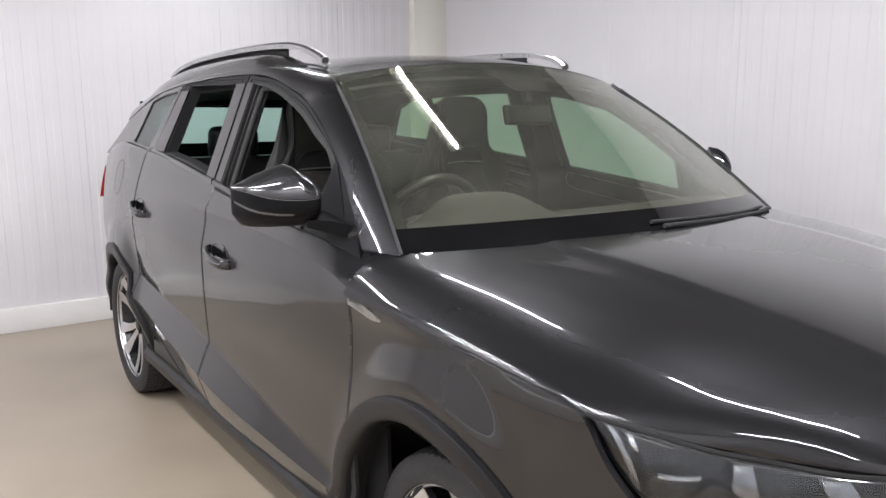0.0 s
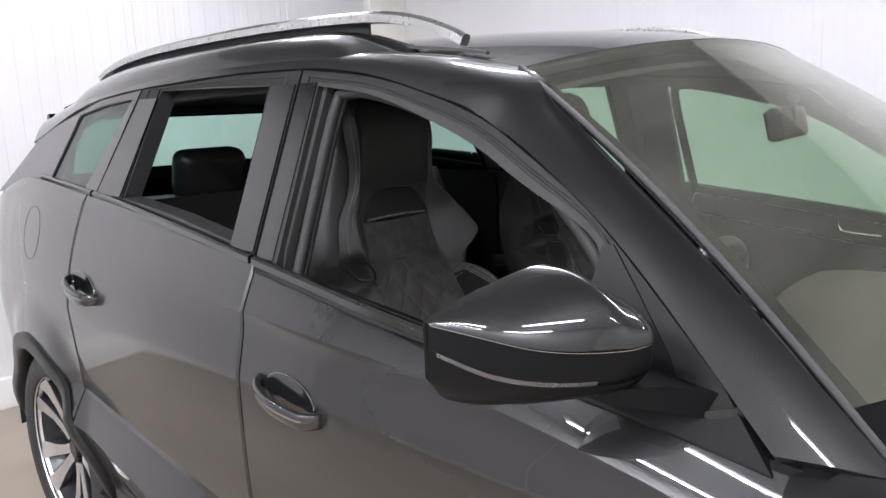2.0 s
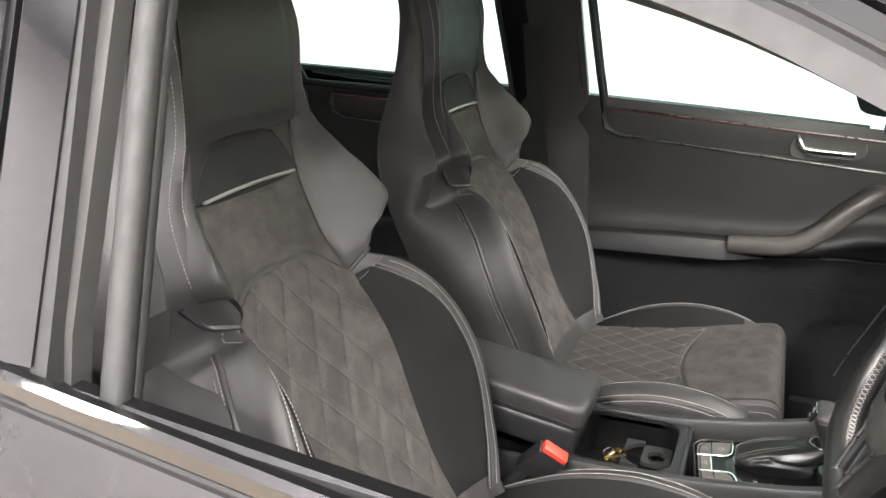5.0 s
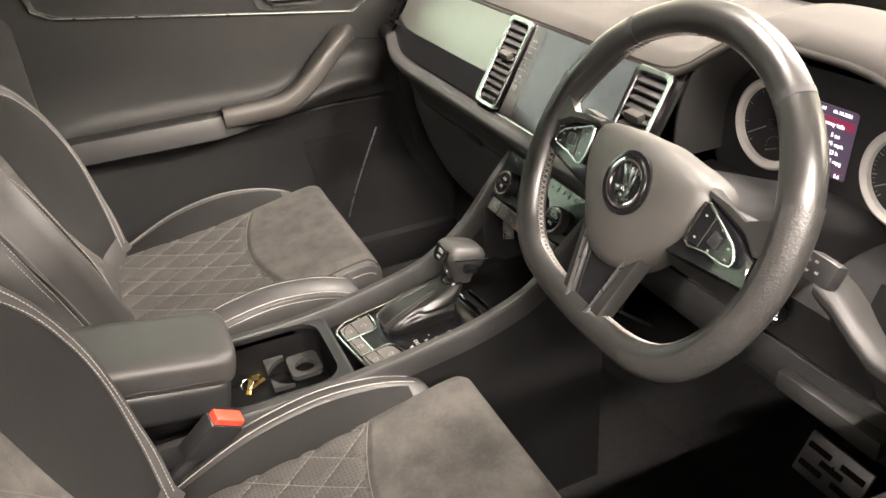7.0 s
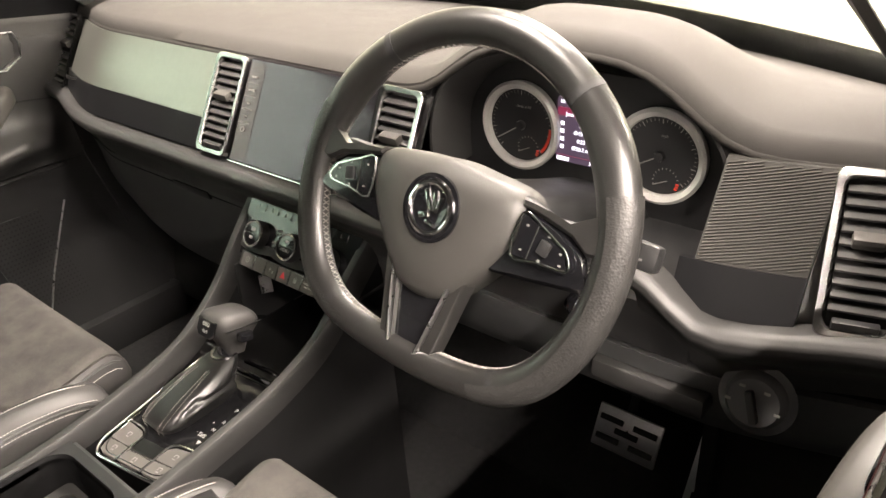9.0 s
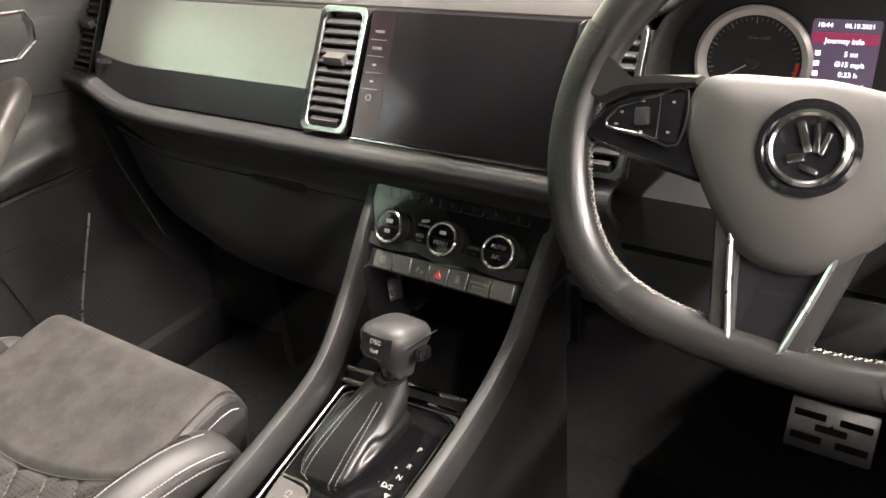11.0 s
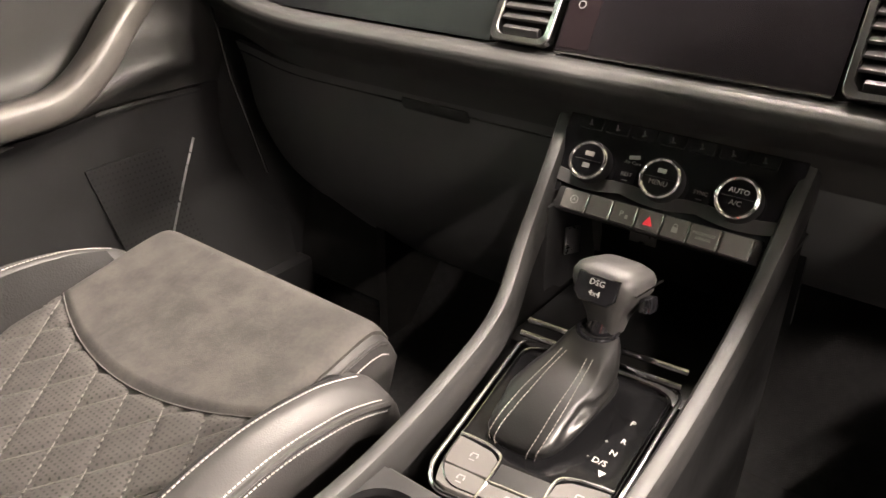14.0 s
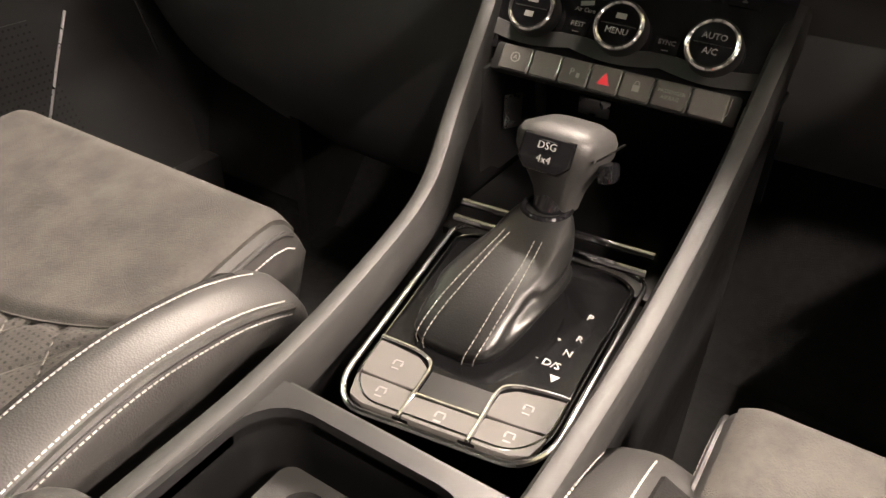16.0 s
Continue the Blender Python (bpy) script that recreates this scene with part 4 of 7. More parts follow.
# roof rails
for s in (1, -1):
    ys = [-1.095, -1.14, -1.24, -1.40, -1.8, -2.3, -2.6, -2.80, -2.89]
    zs = [1.617, 1.640, 1.670, 1.688, 1.700, 1.698, 1.686, 1.663, 1.640]
    xs = [.572, .580, .588, .594, .590, .578, .565, .557, .553]
    zs = [z + (.016 if s < 0 else 0) for z in zs]
    rail = sweep("roof_rail", smoothpath([(s * x, y, z) for x, y, z in zip(xs, ys, zs)], 6),
                 [(-.013, -.012), (.013, -.014), (.017, .0), (.010, .010), (-.006, .011), (-.014, .004)], SATIN, car, "satin silver roof rail")
    rz, rx = curve1(ys[::-1], zs[::-1]), curve1(ys[::-1], xs[::-1])

    def shoulder(u, v, s=s, rz=rz, rx=rx):
        """Bulging flank of the roof from the door frames up to the rail."""
        y = lerp(-1.10, -2.93, u)
        e = sstep(0, .20, u) * sstep(0, .06, 1 - u)
        low = Vector((cabin(y, top_line(y)) - .008, y, top_line(y) + .012))
        high = Vector((rx(max(y, -2.89)) + .004, y, rz(max(y, -2.89)) - lerp(.060, .026, e)))
        p = low.lerp(high, v) + Vector((.012, 0, .014)) * math.sin(math.pi * v) * lerp(.3, 1, e)
        return (s * p.x, p.y, p.z)
    shell("roof_shoulder", shoulder, 40, 10, (-s * .008, 0, -.004), PAINT, car, "glossy black roof shoulder", 60)
    shell("rail_infill", lambda u, v, s=s, rz=rz, rx=rx: (s * (rx(lerp(-1.36, -2.80, u)) - .004), lerp(-1.36, -2.80, u), rz(lerp(-1.36, -2.80, u)) - lerp(.040, .008, v)), 24, 2, (-s * .006, 0, 0), GAP, rail, "dark slot below the rail")
    sweep("roof_gutter", [(s * (p.x - .014), p.y, p.z + .008) for p in I_PATH[26:]], [(-.006, 0), (.006, 0), (.004, .006), (-.004, .006)], RUBBER, car)

# rear end
def gate(u, v):
    return (lerp(-.76, .76, u) * (1 - .14 * v), -3.62 - .10 * (1 - (2 * u - 1) ** 2) + .42 * v ** 1.6, lerp(.30, 1.522, v))


tg = shell("tailgate", lambda u, v: gate(u, v * .80), 16, 16, (0, .02, 0), PAINT, car, "glossy black tailgate")
shell("window_surround", lambda u, v: gate(u, lerp(.975, 1, v)), 16, 2, (0, .02, 0), PAINT, tg)
for a, b in ((0, .10), (.90, 1)):
    shell("window_surround", lambda u, v, a=a, b=b: gate(lerp(a, b, u), lerp(.80, .975, v)), 3, 6, (0, .02, 0), PAINT, tg)
shell("rear_window", lambda u, v: gate(lerp(.10, .90, u), lerp(.80, .975, v)), 10, 4, (0, .004, 0), TINT, tg, "green-tinted rear window")
for s in (1, -1):
    shell("tail_light", lambda u, v: (s * (side(lerp(-3.36, -3.64, u), lerp(.98, 1.17, v)) + .005 - .01 * u), lerp(-3.36 - .05 * (1 - v), -3.655, u), lerp(.985, 1.165, v)), 8, 6, (-s * .02, 0, 0), REDLAMP, car, "red tail light")
    # fuel flap groove only on the driver's side
flap = [(.094 * math.cos(a) * (1 if abs(math.cos(a)) < .7 else .9), .085 * math.sin(a)) for a in (2 * math.pi * k / 28 for k in range(28))]
tube("fuel_flap_gap", [(side(-2.79 + y, 1.135 + z) - .0003, -2.79 + y, 1.135 + z) for y, z in flap], .0013, GAP, car, n=6, up=(1, 0, 0), closed=True)


# door mirrors
def mirror(s):
    m = empty("door_mirror", "gloss black door mirror with indicator strip", "")
    m.parent = car
    xs = [.888, .895, .910, .928, .948, 1.008, 1.046, 1.066]
    zt = curve1(xs, [1.222, 1.236, 1.260, 1.281, 1.296, 1.269, 1.246, 1.233])
    zb = curve1(xs, [1.185, 1.152, 1.138, 1.130, 1.126, 1.123, 1.130, 1.160])
    zs = curve1([.888, .940, 1.012, 1.066], [1.216, 1.206, 1.210, 1.230])          # joint between cap and housing
    yb = curve1(xs, [-.54, -.552, -.573, -.60, -.624, -.675, -.704, -.716])
    dp = curve1(xs, [.005, .042, .076, .096, .106, .100, .068, .006])

    def dome(f0, f1, low, grow=0.0):
        # f runs from the joint (0) to the upper or lower rim (1)
        def fn(u, v):
            x = lerp(xs[0], xs[-1], u)
            f = lerp(f0, f1, v)
            z = lerp(zs(x), zb(x), f) if low else lerp(zs(x), zt(x), f)
            k = (1 - f ** 3.2) ** .6 if low else (1 - f ** 2.0) ** .5
            return (s * x, yb(x) + (dp(x) + grow) * max(0, k), z)
        return fn
    shell("cover", dome(.03, 1, False, .002), 48, 24, (0, -.004, 0), PAINT, m, "glossy black cap")
    shell("lower_housing", dome(0, .44, True), 36, 8, (0, -.004, 0), UNDERTRIM, m, "gloss black lower housing")
    shell("lower_housing", dome(.53, 1, True), 36, 10, (0, -.004, 0), UNDERTRIM, m, "satin black underside")
    shell("lower_housing", dome(.44, .53, True, -.003), 36, 3, (0, -.004, 0), UNDERTRIM, m)
    shell("indicator_strip", lambda u, v: dome(.45, .52, True, -.001)(lerp(.42, .985, u), v), 36, 3, (0, -.004, 0), CLEARLENS, m, "clear indicator strip")
    # thin satin line stands in for the highlight along the cap's lower edge
    tube("cap_highlight", [Vector(dome(0, 0, True, .001)(k / 36, 0)) for k in range(37)], .0008, DARKSATIN, m, n=5)
    back = [(s * x, yb(x) - .006, z) for x, z in [(x, zt(x)) for x in xs] + [(x, zb(x)) for x in reversed(xs)]]
    n = len(back)
    link("back_frame", back + [(p[0], p[1] + .006, p[2]) for p in back], [tuple(range(n))] + [(i, (i + 1) % n, n + (i + 1) % n, n + i) for i in range(n)], UNDERTRIM, m)
    gl = [(s * lerp(.908, 1.045, .5 + .5 * math.cos(a)), 0, lerp(1.152, 1.262, .5 + .5 * math.sin(a))) for a in (2 * math.pi * k / 28 for k in range(28))]
    gl = [(x, yb(abs(x)) - .016, z) for x, y, z in gl]
    link("glass", gl + [(x, y - .003, z) for x, y, z in gl], [tuple(range(28)), tuple(range(28, 56))] + [(i, (i + 1) % 28, 28 + (i + 1) % 28, 28 + i) for i in range(28)], MIRROR, m)
    loft("foot", [[(s * x, y, z) for x, y, z in lp] for lp in (
        [(.83, -.45, 1.135), (.83, -.62, 1.160), (.83, -.62, 1.115), (.83, -.45, 1.10)],
        [(.88, -.49, 1.150), (.88, -.60, 1.165), (.88, -.60, 1.120), (.88, -.49, 1.115)],
        [(.93, -.53, 1.150), (.93, -.60, 1.160), (.93, -.60, 1.130), (.93, -.53, 1.130)])], UNDERTRIM, m)
    return m


mirror(1)
mirror(-1)


# wheels
def wheel():
    w = empty("wheel", "wide tyre on a machined multi-spoke alloy wheel", "")
    T = pose(0, 0, 0, 0, 90, 0)           # local z along +x: the outer face
    W = T @ Matrix.Diagonal((1.105, 1.105, 1, 1))
    tyre = revolve("tyre", [(.258, -.105), (.285, -.118), (.325, -.118), (.350, -.104), (.3575, -.07), (.3590, -.03), (.3590, .03), (.3575, .07), (.350, .104), (.325, .118), (.290, .118), (.272, .110), (.262, .09), (.262, -.09)],
                   T, TYRE, w, n=64, closed=True)
    # circumferential grooves and shoulder blocks
    for z in (-.055, -.018, .018, .055):
        revolve("tread_groove", [(.3598, z - .004), (.3598, z + .004), (.352, z + .004), (.352, z - .004)], T, GAP, tyre, n=64, closed=True)
    v, f = [], []
    for k in range(72):
        a = 2 * math.pi * k / 72
        for z0, z1 in ((.066, .110), (-.110, -.066)):
            b = len(v)
            for da, r in ((-.006, .3575), (.006, .3575), (.006, .3592), (-.006, .3592)):
                for z in (z0, z1):
                    rr = r - (.010 if abs(z) > .1 else 0)
                    v.append(T @ Vector((rr * math.cos(a + da), rr * math.sin(a + da), z)))
            f += [(b, b + 2, b + 4, b + 6), (b + 1, b + 7, b + 5, b + 3), (b, b + 1, b + 3, b + 2), (b + 2, b + 3, b + 5, b + 4), (b + 4, b + 5, b + 7, b + 6), (b + 6, b + 7, b + 1, b)]
    tagged(link("tread_sipes", v, f, GAP, tyre), kind="stuff")
    rim = revolve("rim", [(.243, .104), (.249, .106), (.249, .098), (.236, .094), (.226, .06), (.210, -.08), (.236, -.1), (.24, -.1), (.214, -.09), (.232, .07)], W, ALLOY, w, "machined alloy rim", n=64, closed=True)
    revolve("barrel", [(.232, .085), (.222, .03), (.205, -.06), (.03, -.07), (.03, -.06), (.20, -.05), (.215, .03)], W, DARKALLOY, w, n=48, closed=True)
    revolve("brake_disc", [(.155, -.03), (.155, -.01), (.06, -.01), (.06, -.03)], T, ALLOY, w, n=40, closed=True)
    revolve("hub", [(.002, .070), (.030, .070), (.034, .066), (.036, .045), (.075, .035), (.080, .0), (.002, -.02)], T, DARKALLOY, w, n=40)
    for k in range(5):
        a = 2 * math.pi * k / 5
        revolve("wheel_bolt", [(.001, .052), (.007, .052), (.009, .048), (.009, .03)], T @ pose(.057 * math.cos(a + .63), .057 * math.sin(a + .63), 0), DARKALLOY, w, n=6)
        for sg in (-1, 1):
            R = W @ pose(0, 0, 0, 0, 0, math.degrees(a))
            lo = []
            for r, off, hw, z, dz in ((.045, .014, .012, .058, .03), (.09, .020, .012, .062, .03), (.15, .034, .014, .070, .026), (.20, .052, .018, .082, .022), (.238, .066, .024, .098, .02)):
                c = sg * off
                hw *= 1.45
                lo.append([R @ Vector(p) for p in ((r, c - hw, z - dz), (r, c - hw, z - .004), (r, c - hw + .004, z), (r, c + hw - .004, z), (r, c + hw, z - .004), (r, c + hw, z - dz))])
            sp = loft("spoke", lo, DARKALLOY, w)
            face = []
            for r, off, hw, z, dz in ((.05, .014, .0085, .0595, .03), (.09, .020, .0085, .0632, .03), (.15, .034, .0105, .0712, .026), (.20, .052, .0145, .0832, .022), (.236, .065, .020, .0985, .02)):
                c = sg * off
                hw *= 1.75
                face.append([R @ Vector(p) for p in ((r, c - hw, z - .002), (r, c - hw, z), (r, c + hw, z), (r, c + hw, z - .002))])
            loft("machined_face", face, ALLOY, sp, "bright machined face")
    return w


w0 = wheel()
w0.parent = car
w0.matrix_basis = pose(.785, YR, .359, 12, 0, 0)
for x, y, rz, k in ((.752, YF, 0, .905), (-.785, YR, 180, 1), (-.752, YF, 180, .905)):
    copy_thing(w0, pose(x, y, .359 * k, 20, 0, rz) @ Matrix.Scale(k, 4))

# underbody so that the car is closed
box("floor_pan", (-.80, -3.5, .20), (.80, .55, .27), GAP, car, .01)

# ---------------------------------------------------------------- front seats
BASE_Y, BASE_Z = -1.335, 0.655
LEAN = Vector((0, -0.4226, 0.9063))
NRM = Vector((0, 0.9063, 0.4226))

back_w = curve1([0, .08, .20, .28, .34, .40, .435, .455, .485, .507, .55, .60, .64, .67, .72, .79, .84, .872, .89],
                [.205, .236, .268, .262, .238, .204, .176, .178, .206, .226, .214, .192, .164, .144, .135, .138, .132, .112, .085])
back_n = curve1([0, .10, .30, .45, .55, .60, .65, .70, .76, .82, .86, .89], [.045, .030, .022, .022, .030, .040, .060, .092, .128, .150, .152, .138])
bolster = curve1([0, .08, .20, .33, .40, .435, .46, .507, .56, .62, .68, .78, .89], [.035, .065, .092, .096, .078, .060, .064, .080, .068, .050, .034, .020, .008])


shell_w = curve1([0, .20, .45, .55, .62, .70, .80, .89], [.240, .272, .266, .246, .218, .178, .146, .09])


def back_point(cx, w, s, off=0.0):
    """Front surface of the backrest: w from -1 to 1 across, s metres up it."""
    hw = back_w(s)
    a = abs(w)
    flat = 0.128 / max(hw, .135)
    t = sstep(flat * .90, min(.97, flat + .32), a)
    n = back_n(s) + bolster(s) * t
    n -= .055 * sstep(.88, 1.0, a) ** 1.5
    n -= .010 * (1 - a * a) * lerp(1, .3, sstep(.40, .60, s))
    k = 1 - sstep(.40, .44, s)          # seam groove and padded roll along the edge
    n += k * (.007 * math.exp(-((a - .92) / .05) ** 2) - .006 * math.exp(-((a - .83) / .018) ** 2))
    n -= .012 * math.exp(-((s - .437) / .010) ** 2) * sstep(flat * .95, flat + .12, a)      # notch under the shoulder wing
    p = Vector((cx, BASE_Y, BASE_Z)) + LEAN * s + NRM * (n + off)
    p.x += w * hw
    return p


CUSH_Y0 = -1.40
cush_z = curve1([-1.42, -1.30, -1.1, -.95, -.87, -.85, -.838], [.655, .652, .672, .700, .714, .706, .688])
bol_z = curve1([-1.42, -1.34, -1.26, -1.18, -1.12, -1.05, -.98, -.94, -.895], [.575, .614, .660, .700, .719, .729, .723, .712, .692])
CUSH_W = .190
QA, QB = .052, .078          # pitch of the cushion's diamonds, across and along


def cush_point(cx, w, y, off=0.0):
    """Top of the seat cushion between the bolsters."""
    a = abs(w)
    z = cush_z(y) - .016 * sstep(.93, 1.0, a) ** 1.5 - .006 * (1 - a * a) * (1 - sstep(-1.0, -.9, y))
    return Vector((cx + w * CUSH_W, y, z + off))


def bol_loop(cx, s, y, k=1.0):
    """Cross-section of the bolster pad on the side s; k shrinks it towards its blunt front end."""
    zt, zi = bol_z(y), min(cush_z(y) - .012, bol_z(y) - .010)
    sec = [(.168, .54), (.171, zi - .012), (.175, zi), (.190, lerp(zi, zt, .52)), (.204, lerp(zi, zt, .93)), (.211, zt), (.222, zt - .0025), (.236, zt - .0085), (.246, zt - .0165), (.2505, zt - .030), (.249, zt - .07), (.243, .54)]
    mid = (.212, zt - .05)
    return [Vector((cx + s * lerp(mid[0], x, k), y, lerp(mid[1], z, k) if z > .55 else z)) for x, z in sec]


def quilt(a, b, pitch_a=.062, pitch_b=.088):
    """Depth of diamond quilting, 0 on the pillows and 1 in the seams."""
    p, q = a / pitch_a + b / pitch_b, a / pitch_a - b / pitch_b
    d = min(abs(p - round(p)), abs(q - round(q)))
    return math.exp(-(d / .07) ** 2)


def front_seat(cx, side_s, label):
    st = empty("front_seat", label, "seat", "front seats of the car")
    # backrest body
    nw, ns = 72, 88
    loops = []
    for j in range(ns + 1):
        s = lerp(-.02, .890, j / ns)
        front = [back_point(cx, 2 * i / nw - 1, s) for i in range(nw + 1)]
        d = .125 if s < .55 else lerp(.125, .105, sstep(.55, .75, s))
        hw = back_w(s)
        n0 = back_n(s)
        rear = []
        for i in range(nw, -1, -8):
            w = 2 * i / nw - 1
            p = Vector((cx + w * max(hw * .97, shell_w(s)), BASE_Y, BASE_Z)) + LEAN * s + NRM * (n0 - d + .03 * abs(w) ** 3)
            rear.append(p)
        loops.append(front + rear)
    loft("backrest", loops, LEATHERGREY, st, "black leather side bolsters", angle=60)
    # lower suede insert with diamond quilting
    na, nb = 64, 84

    qw = curve1([0, .10, .28, .40, .48], [.112, .124, .143, .138, .118])

    def insert(u, v):
        s = lerp(.02, .425 + .055 * (1 - abs(2 * u - 1) ** 3.5), v)
        w = (2 * u - 1) * qw(s) / back_w(s)
        q = quilt((2 * u - 1) * .125, s, .062, .115) * sstep(0, .05, u) * sstep(0, .05, 1 - u)
        return back_point(cx, w, s, .0065 - .004 * q - .0035 * (1 - sstep(0, .04, min(u, 1 - u, v, 1 - v))))
    shell("backrest_insert", insert, na, nb, (0, -.006, -.002), SUEDE, st, "grey quilted suede panel")
    # plain upper suede
    def upper(u, v):
        s = lerp(.432 + .055 * (1 - abs(2 * u - 1) ** 3.5), .590, v)
        w = (2 * u - 1) * lerp(.128, .106, v) / back_w(s)
        return back_point(cx, w, s, .0055 - .003 * (1 - sstep(0, .06, min(u, 1 - u, v, 1 - v))))
    shell("upper_insert", upper, 40, 30, (0, -.006, -.002), SUEDE, st, "grey suede panel below the slot")
    # matt inner faces of the bolsters
    for s in (1, -1):
        def inner(u, v, s=s):
            q = lerp(.02, .415, v)
            a = lerp(qw(q) - .003, .80 * back_w(q), u) / back_w(q)
            return back_point(cx, s * a, q, .0045 - .003 * (1 - sstep(0, .06, min(u, 1 - u, v, 1 - v))))
        shell("bolster_panel", inner, 16, 40, (0, -.006, -.002), PERF, st, "matt black inner face of the bolster")
    # slot under the head restraint
    slot = [(lerp(.112, .068, (y + .030) / .066) * x, y) for x, y in ((-1, -.030), (-.6, -.034), (0, -.035), (.6, -.034), (1, -.030), (1.03, -.012), (.98, .018), (.85, .032), (.5, .036), (0, .037), (-.5, .036), (-.85, .032), (-.98, .018), (-1.03, -.012))]
    lo = [[back_point(cx, x * k / back_w(.629 + y * k), .629 + y * k, o) for x, y in slot] for k, o in ((1.06, .002), (1.0, .0045), (.93, -.002))]
    loft("slot_rim", lo, GAP, st, "dark slot below the head restraint", caps=True)
    tube("slot_trim", [back_point(cx, x / back_w(.597), .597 + .004 * math.cos(x * 14), .0075) for x in (lerp(-.100, .100, k / 16) for k in range(17))], .0026, SLOTLINE, st, "chrome line under the slot", n=6)
    tube("slot_trim", [back_point(cx, x / back_w(.662), .662, .0055) for x in (lerp(-.055, .055, k / 10) for k in range(11))], .001, CHROME, st, n=6)
    # shoulder wings: raised leather pads
    for s in (1, -1):
        def wing(u, v, s=s):
            ss = lerp(lerp(.425, .490, u), .668, v)
            wd = lerp(lerp(.130, .108, v ** .8), back_w(ss) * lerp(.96, .88, v), u)
            return back_point(cx, s * wd / back_w(ss), ss, .0085 - .0055 * (1 - sstep(0, .10, min(u, 1 - u, 1 - v))))
        shell("shoulder_wing", wing, 24, 34, (0, -.006, -.002), LEATHERGREY, st, "smooth leather shoulder wing")
    # smooth flanks of the head restraint
    for s in (1, -1):
        def flank(u, v, s=s):
            ss = lerp(.02, .868, v)
            p = back_point(cx, s * .985, ss)
            dent = math.exp(-((ss - .44) / .045) ** 2)
            p += Vector((s * .052 * dent, 0, 0)) - NRM * (.040 * dent)
            n1 = back_n(ss) - lerp(.092, .075, sstep(.5, .7, ss))
            q = Vector((cx + s * max(back_w(ss) * .985, shell_w(ss)), BASE_Y, BASE_Z)) + LEAN * ss + NRM * n1
            return p.lerp(q, u) + Vector((s * (.003 + .012 * math.sin(math.pi * u)), 0, 0)) + NRM * (.010 * math.sin(math.pi * u))
        shell("head_flank", flank, 12, 30, (-s * .006, 0, 0), LEATHERGREY, st, "smooth leather flank of the head restraint")
    # head restraint facing
    def head(u, v):
        ss = lerp(.668, .872, v)
        w = (2 * u - 1) * lerp(.118, .104, v) / back_w(ss)
        return back_point(cx, w, ss, .006 - .0035 * (1 - sstep(0, .08, min(u, 1 - u, v, 1 - v))))
    shell("head_restraint_facing", head, 40, 34, (0, -.006, -.002), LEATHERGREY, st, "smooth leather head restraint")
    # piping and stitching on the bolsters
    rows = []
    for s in (1, -1):
        p = [back_point(cx, s * .83, q, .002) for q in (lerp(.0, .415, k / 30) for k in range(31))]
        tube("piping", p, .0035, LEATHERGREY, st, n=6)
        rows.append([back_point(cx, s * .80, q, .0046) for q in (lerp(.0, .41, k / 40) for k in range(41))])
        rows.append([back_point(cx, s * .865, q, .0012) for q in (lerp(.0, .41, k / 40) for k in range(41))])
        rows.append([back_point(cx, s * .92, lerp(.50, .86, k / 40), .0012) for k in range(41)])
        rows.append([back_point(cx, s * .95, lerp(.50, .86, k / 40), .0012) for k in range(41)])
        edge = [back_point(cx, s * .99, q, .0) + Vector((s * .002, 0, 0)) for q in (lerp(.02, .425, k / 30) for k in range(31))]
        tube("piping", edge, .004, LEATHERGREY, st, n=6)
        for d in (.004, .011):
            rows.append([p - NRM * d + Vector((s * (.004 + .1 * d), 0, 0)) for p in edge])
        cut = [(lerp(.132, .215, k / 12), lerp(.424, .494, (k / 12) ** 1.2)) for k in range(13)]
        tube("seam", [back_point(cx, s * x / back_w(q), q, .001) for x, q in cut], .004, RUBBER, st, n=6)
        rows.append([back_point(cx, s * min(.96, (x + .004) / back_w(q - .022)), q - .022, .002) for x, q in cut[:9]])
    tagged(stitches("stitching", rows, STITCH, st, .0055, .0036, .0006), kind="stuff")
    # quilting thread
    th = []
    for sg in (1, -1):
        for k in range(-9, 12):
            run = []
            for j in range(41):
                s = lerp(.025, .480, j / 40)
                a = .062 * (k - sg * s / .115)
                lim = .425 + .055 * (1 - abs(a / .125) ** 3.5) if abs(a) < .125 else 0
                if abs(a) < .121 and s < lim - .006:
                    run.append(back_point(cx, a * qw(s) / .125 / back_w(s), s, .0030))
                elif run:
                    if len(run) > 1:
                        th.append(run)
                    run = []
            if len(run) > 1:
                th.append(run)
    v, f = tubes_mesh(th, .0007, 4)
    tagged(link("quilting_thread", v, f, THREAD, st), kind="stuff")

    # cushion
    loops = []
    nw = 56
    ys = [lerp(CUSH_Y0, -.91, k / 36) for k in range(37)] + [-.896, -.88, -.865, -.852, -.843, -.838]
    for y in ys:
        top = [cush_point(cx, 2 * i / nw - 1, y) for i in range(nw + 1)]
        z0 = .50 if y < -.90 else lerp(.51, .58, sstep(-.90, -.838, y))
        bot = [Vector((cx + (2 * i / nw - 1) * .182, y - (.02 if y > -.86 else 0), z0)) for i in range(nw, -1, -8)]
        loops.append(top + bot)
    loft("cushion", loops, LEATHERGREY, st, "black leather seat cushion", angle=60)

    def cedge(x):
        return -1.045 + .045 * (x / .17) ** 2

    def cquilt(u, v):
        x = (2 * u - 1) * .17
        y = lerp(-1.34, cedge(x), v)
        q = quilt(x, y, QA, QB)
        return cush_point(cx, (2 * u - 1) * .955, y, .006 - .0045 * q - .004 * (1 - sstep(0, .04, min(u, 1 - u, v, 1 - v))))

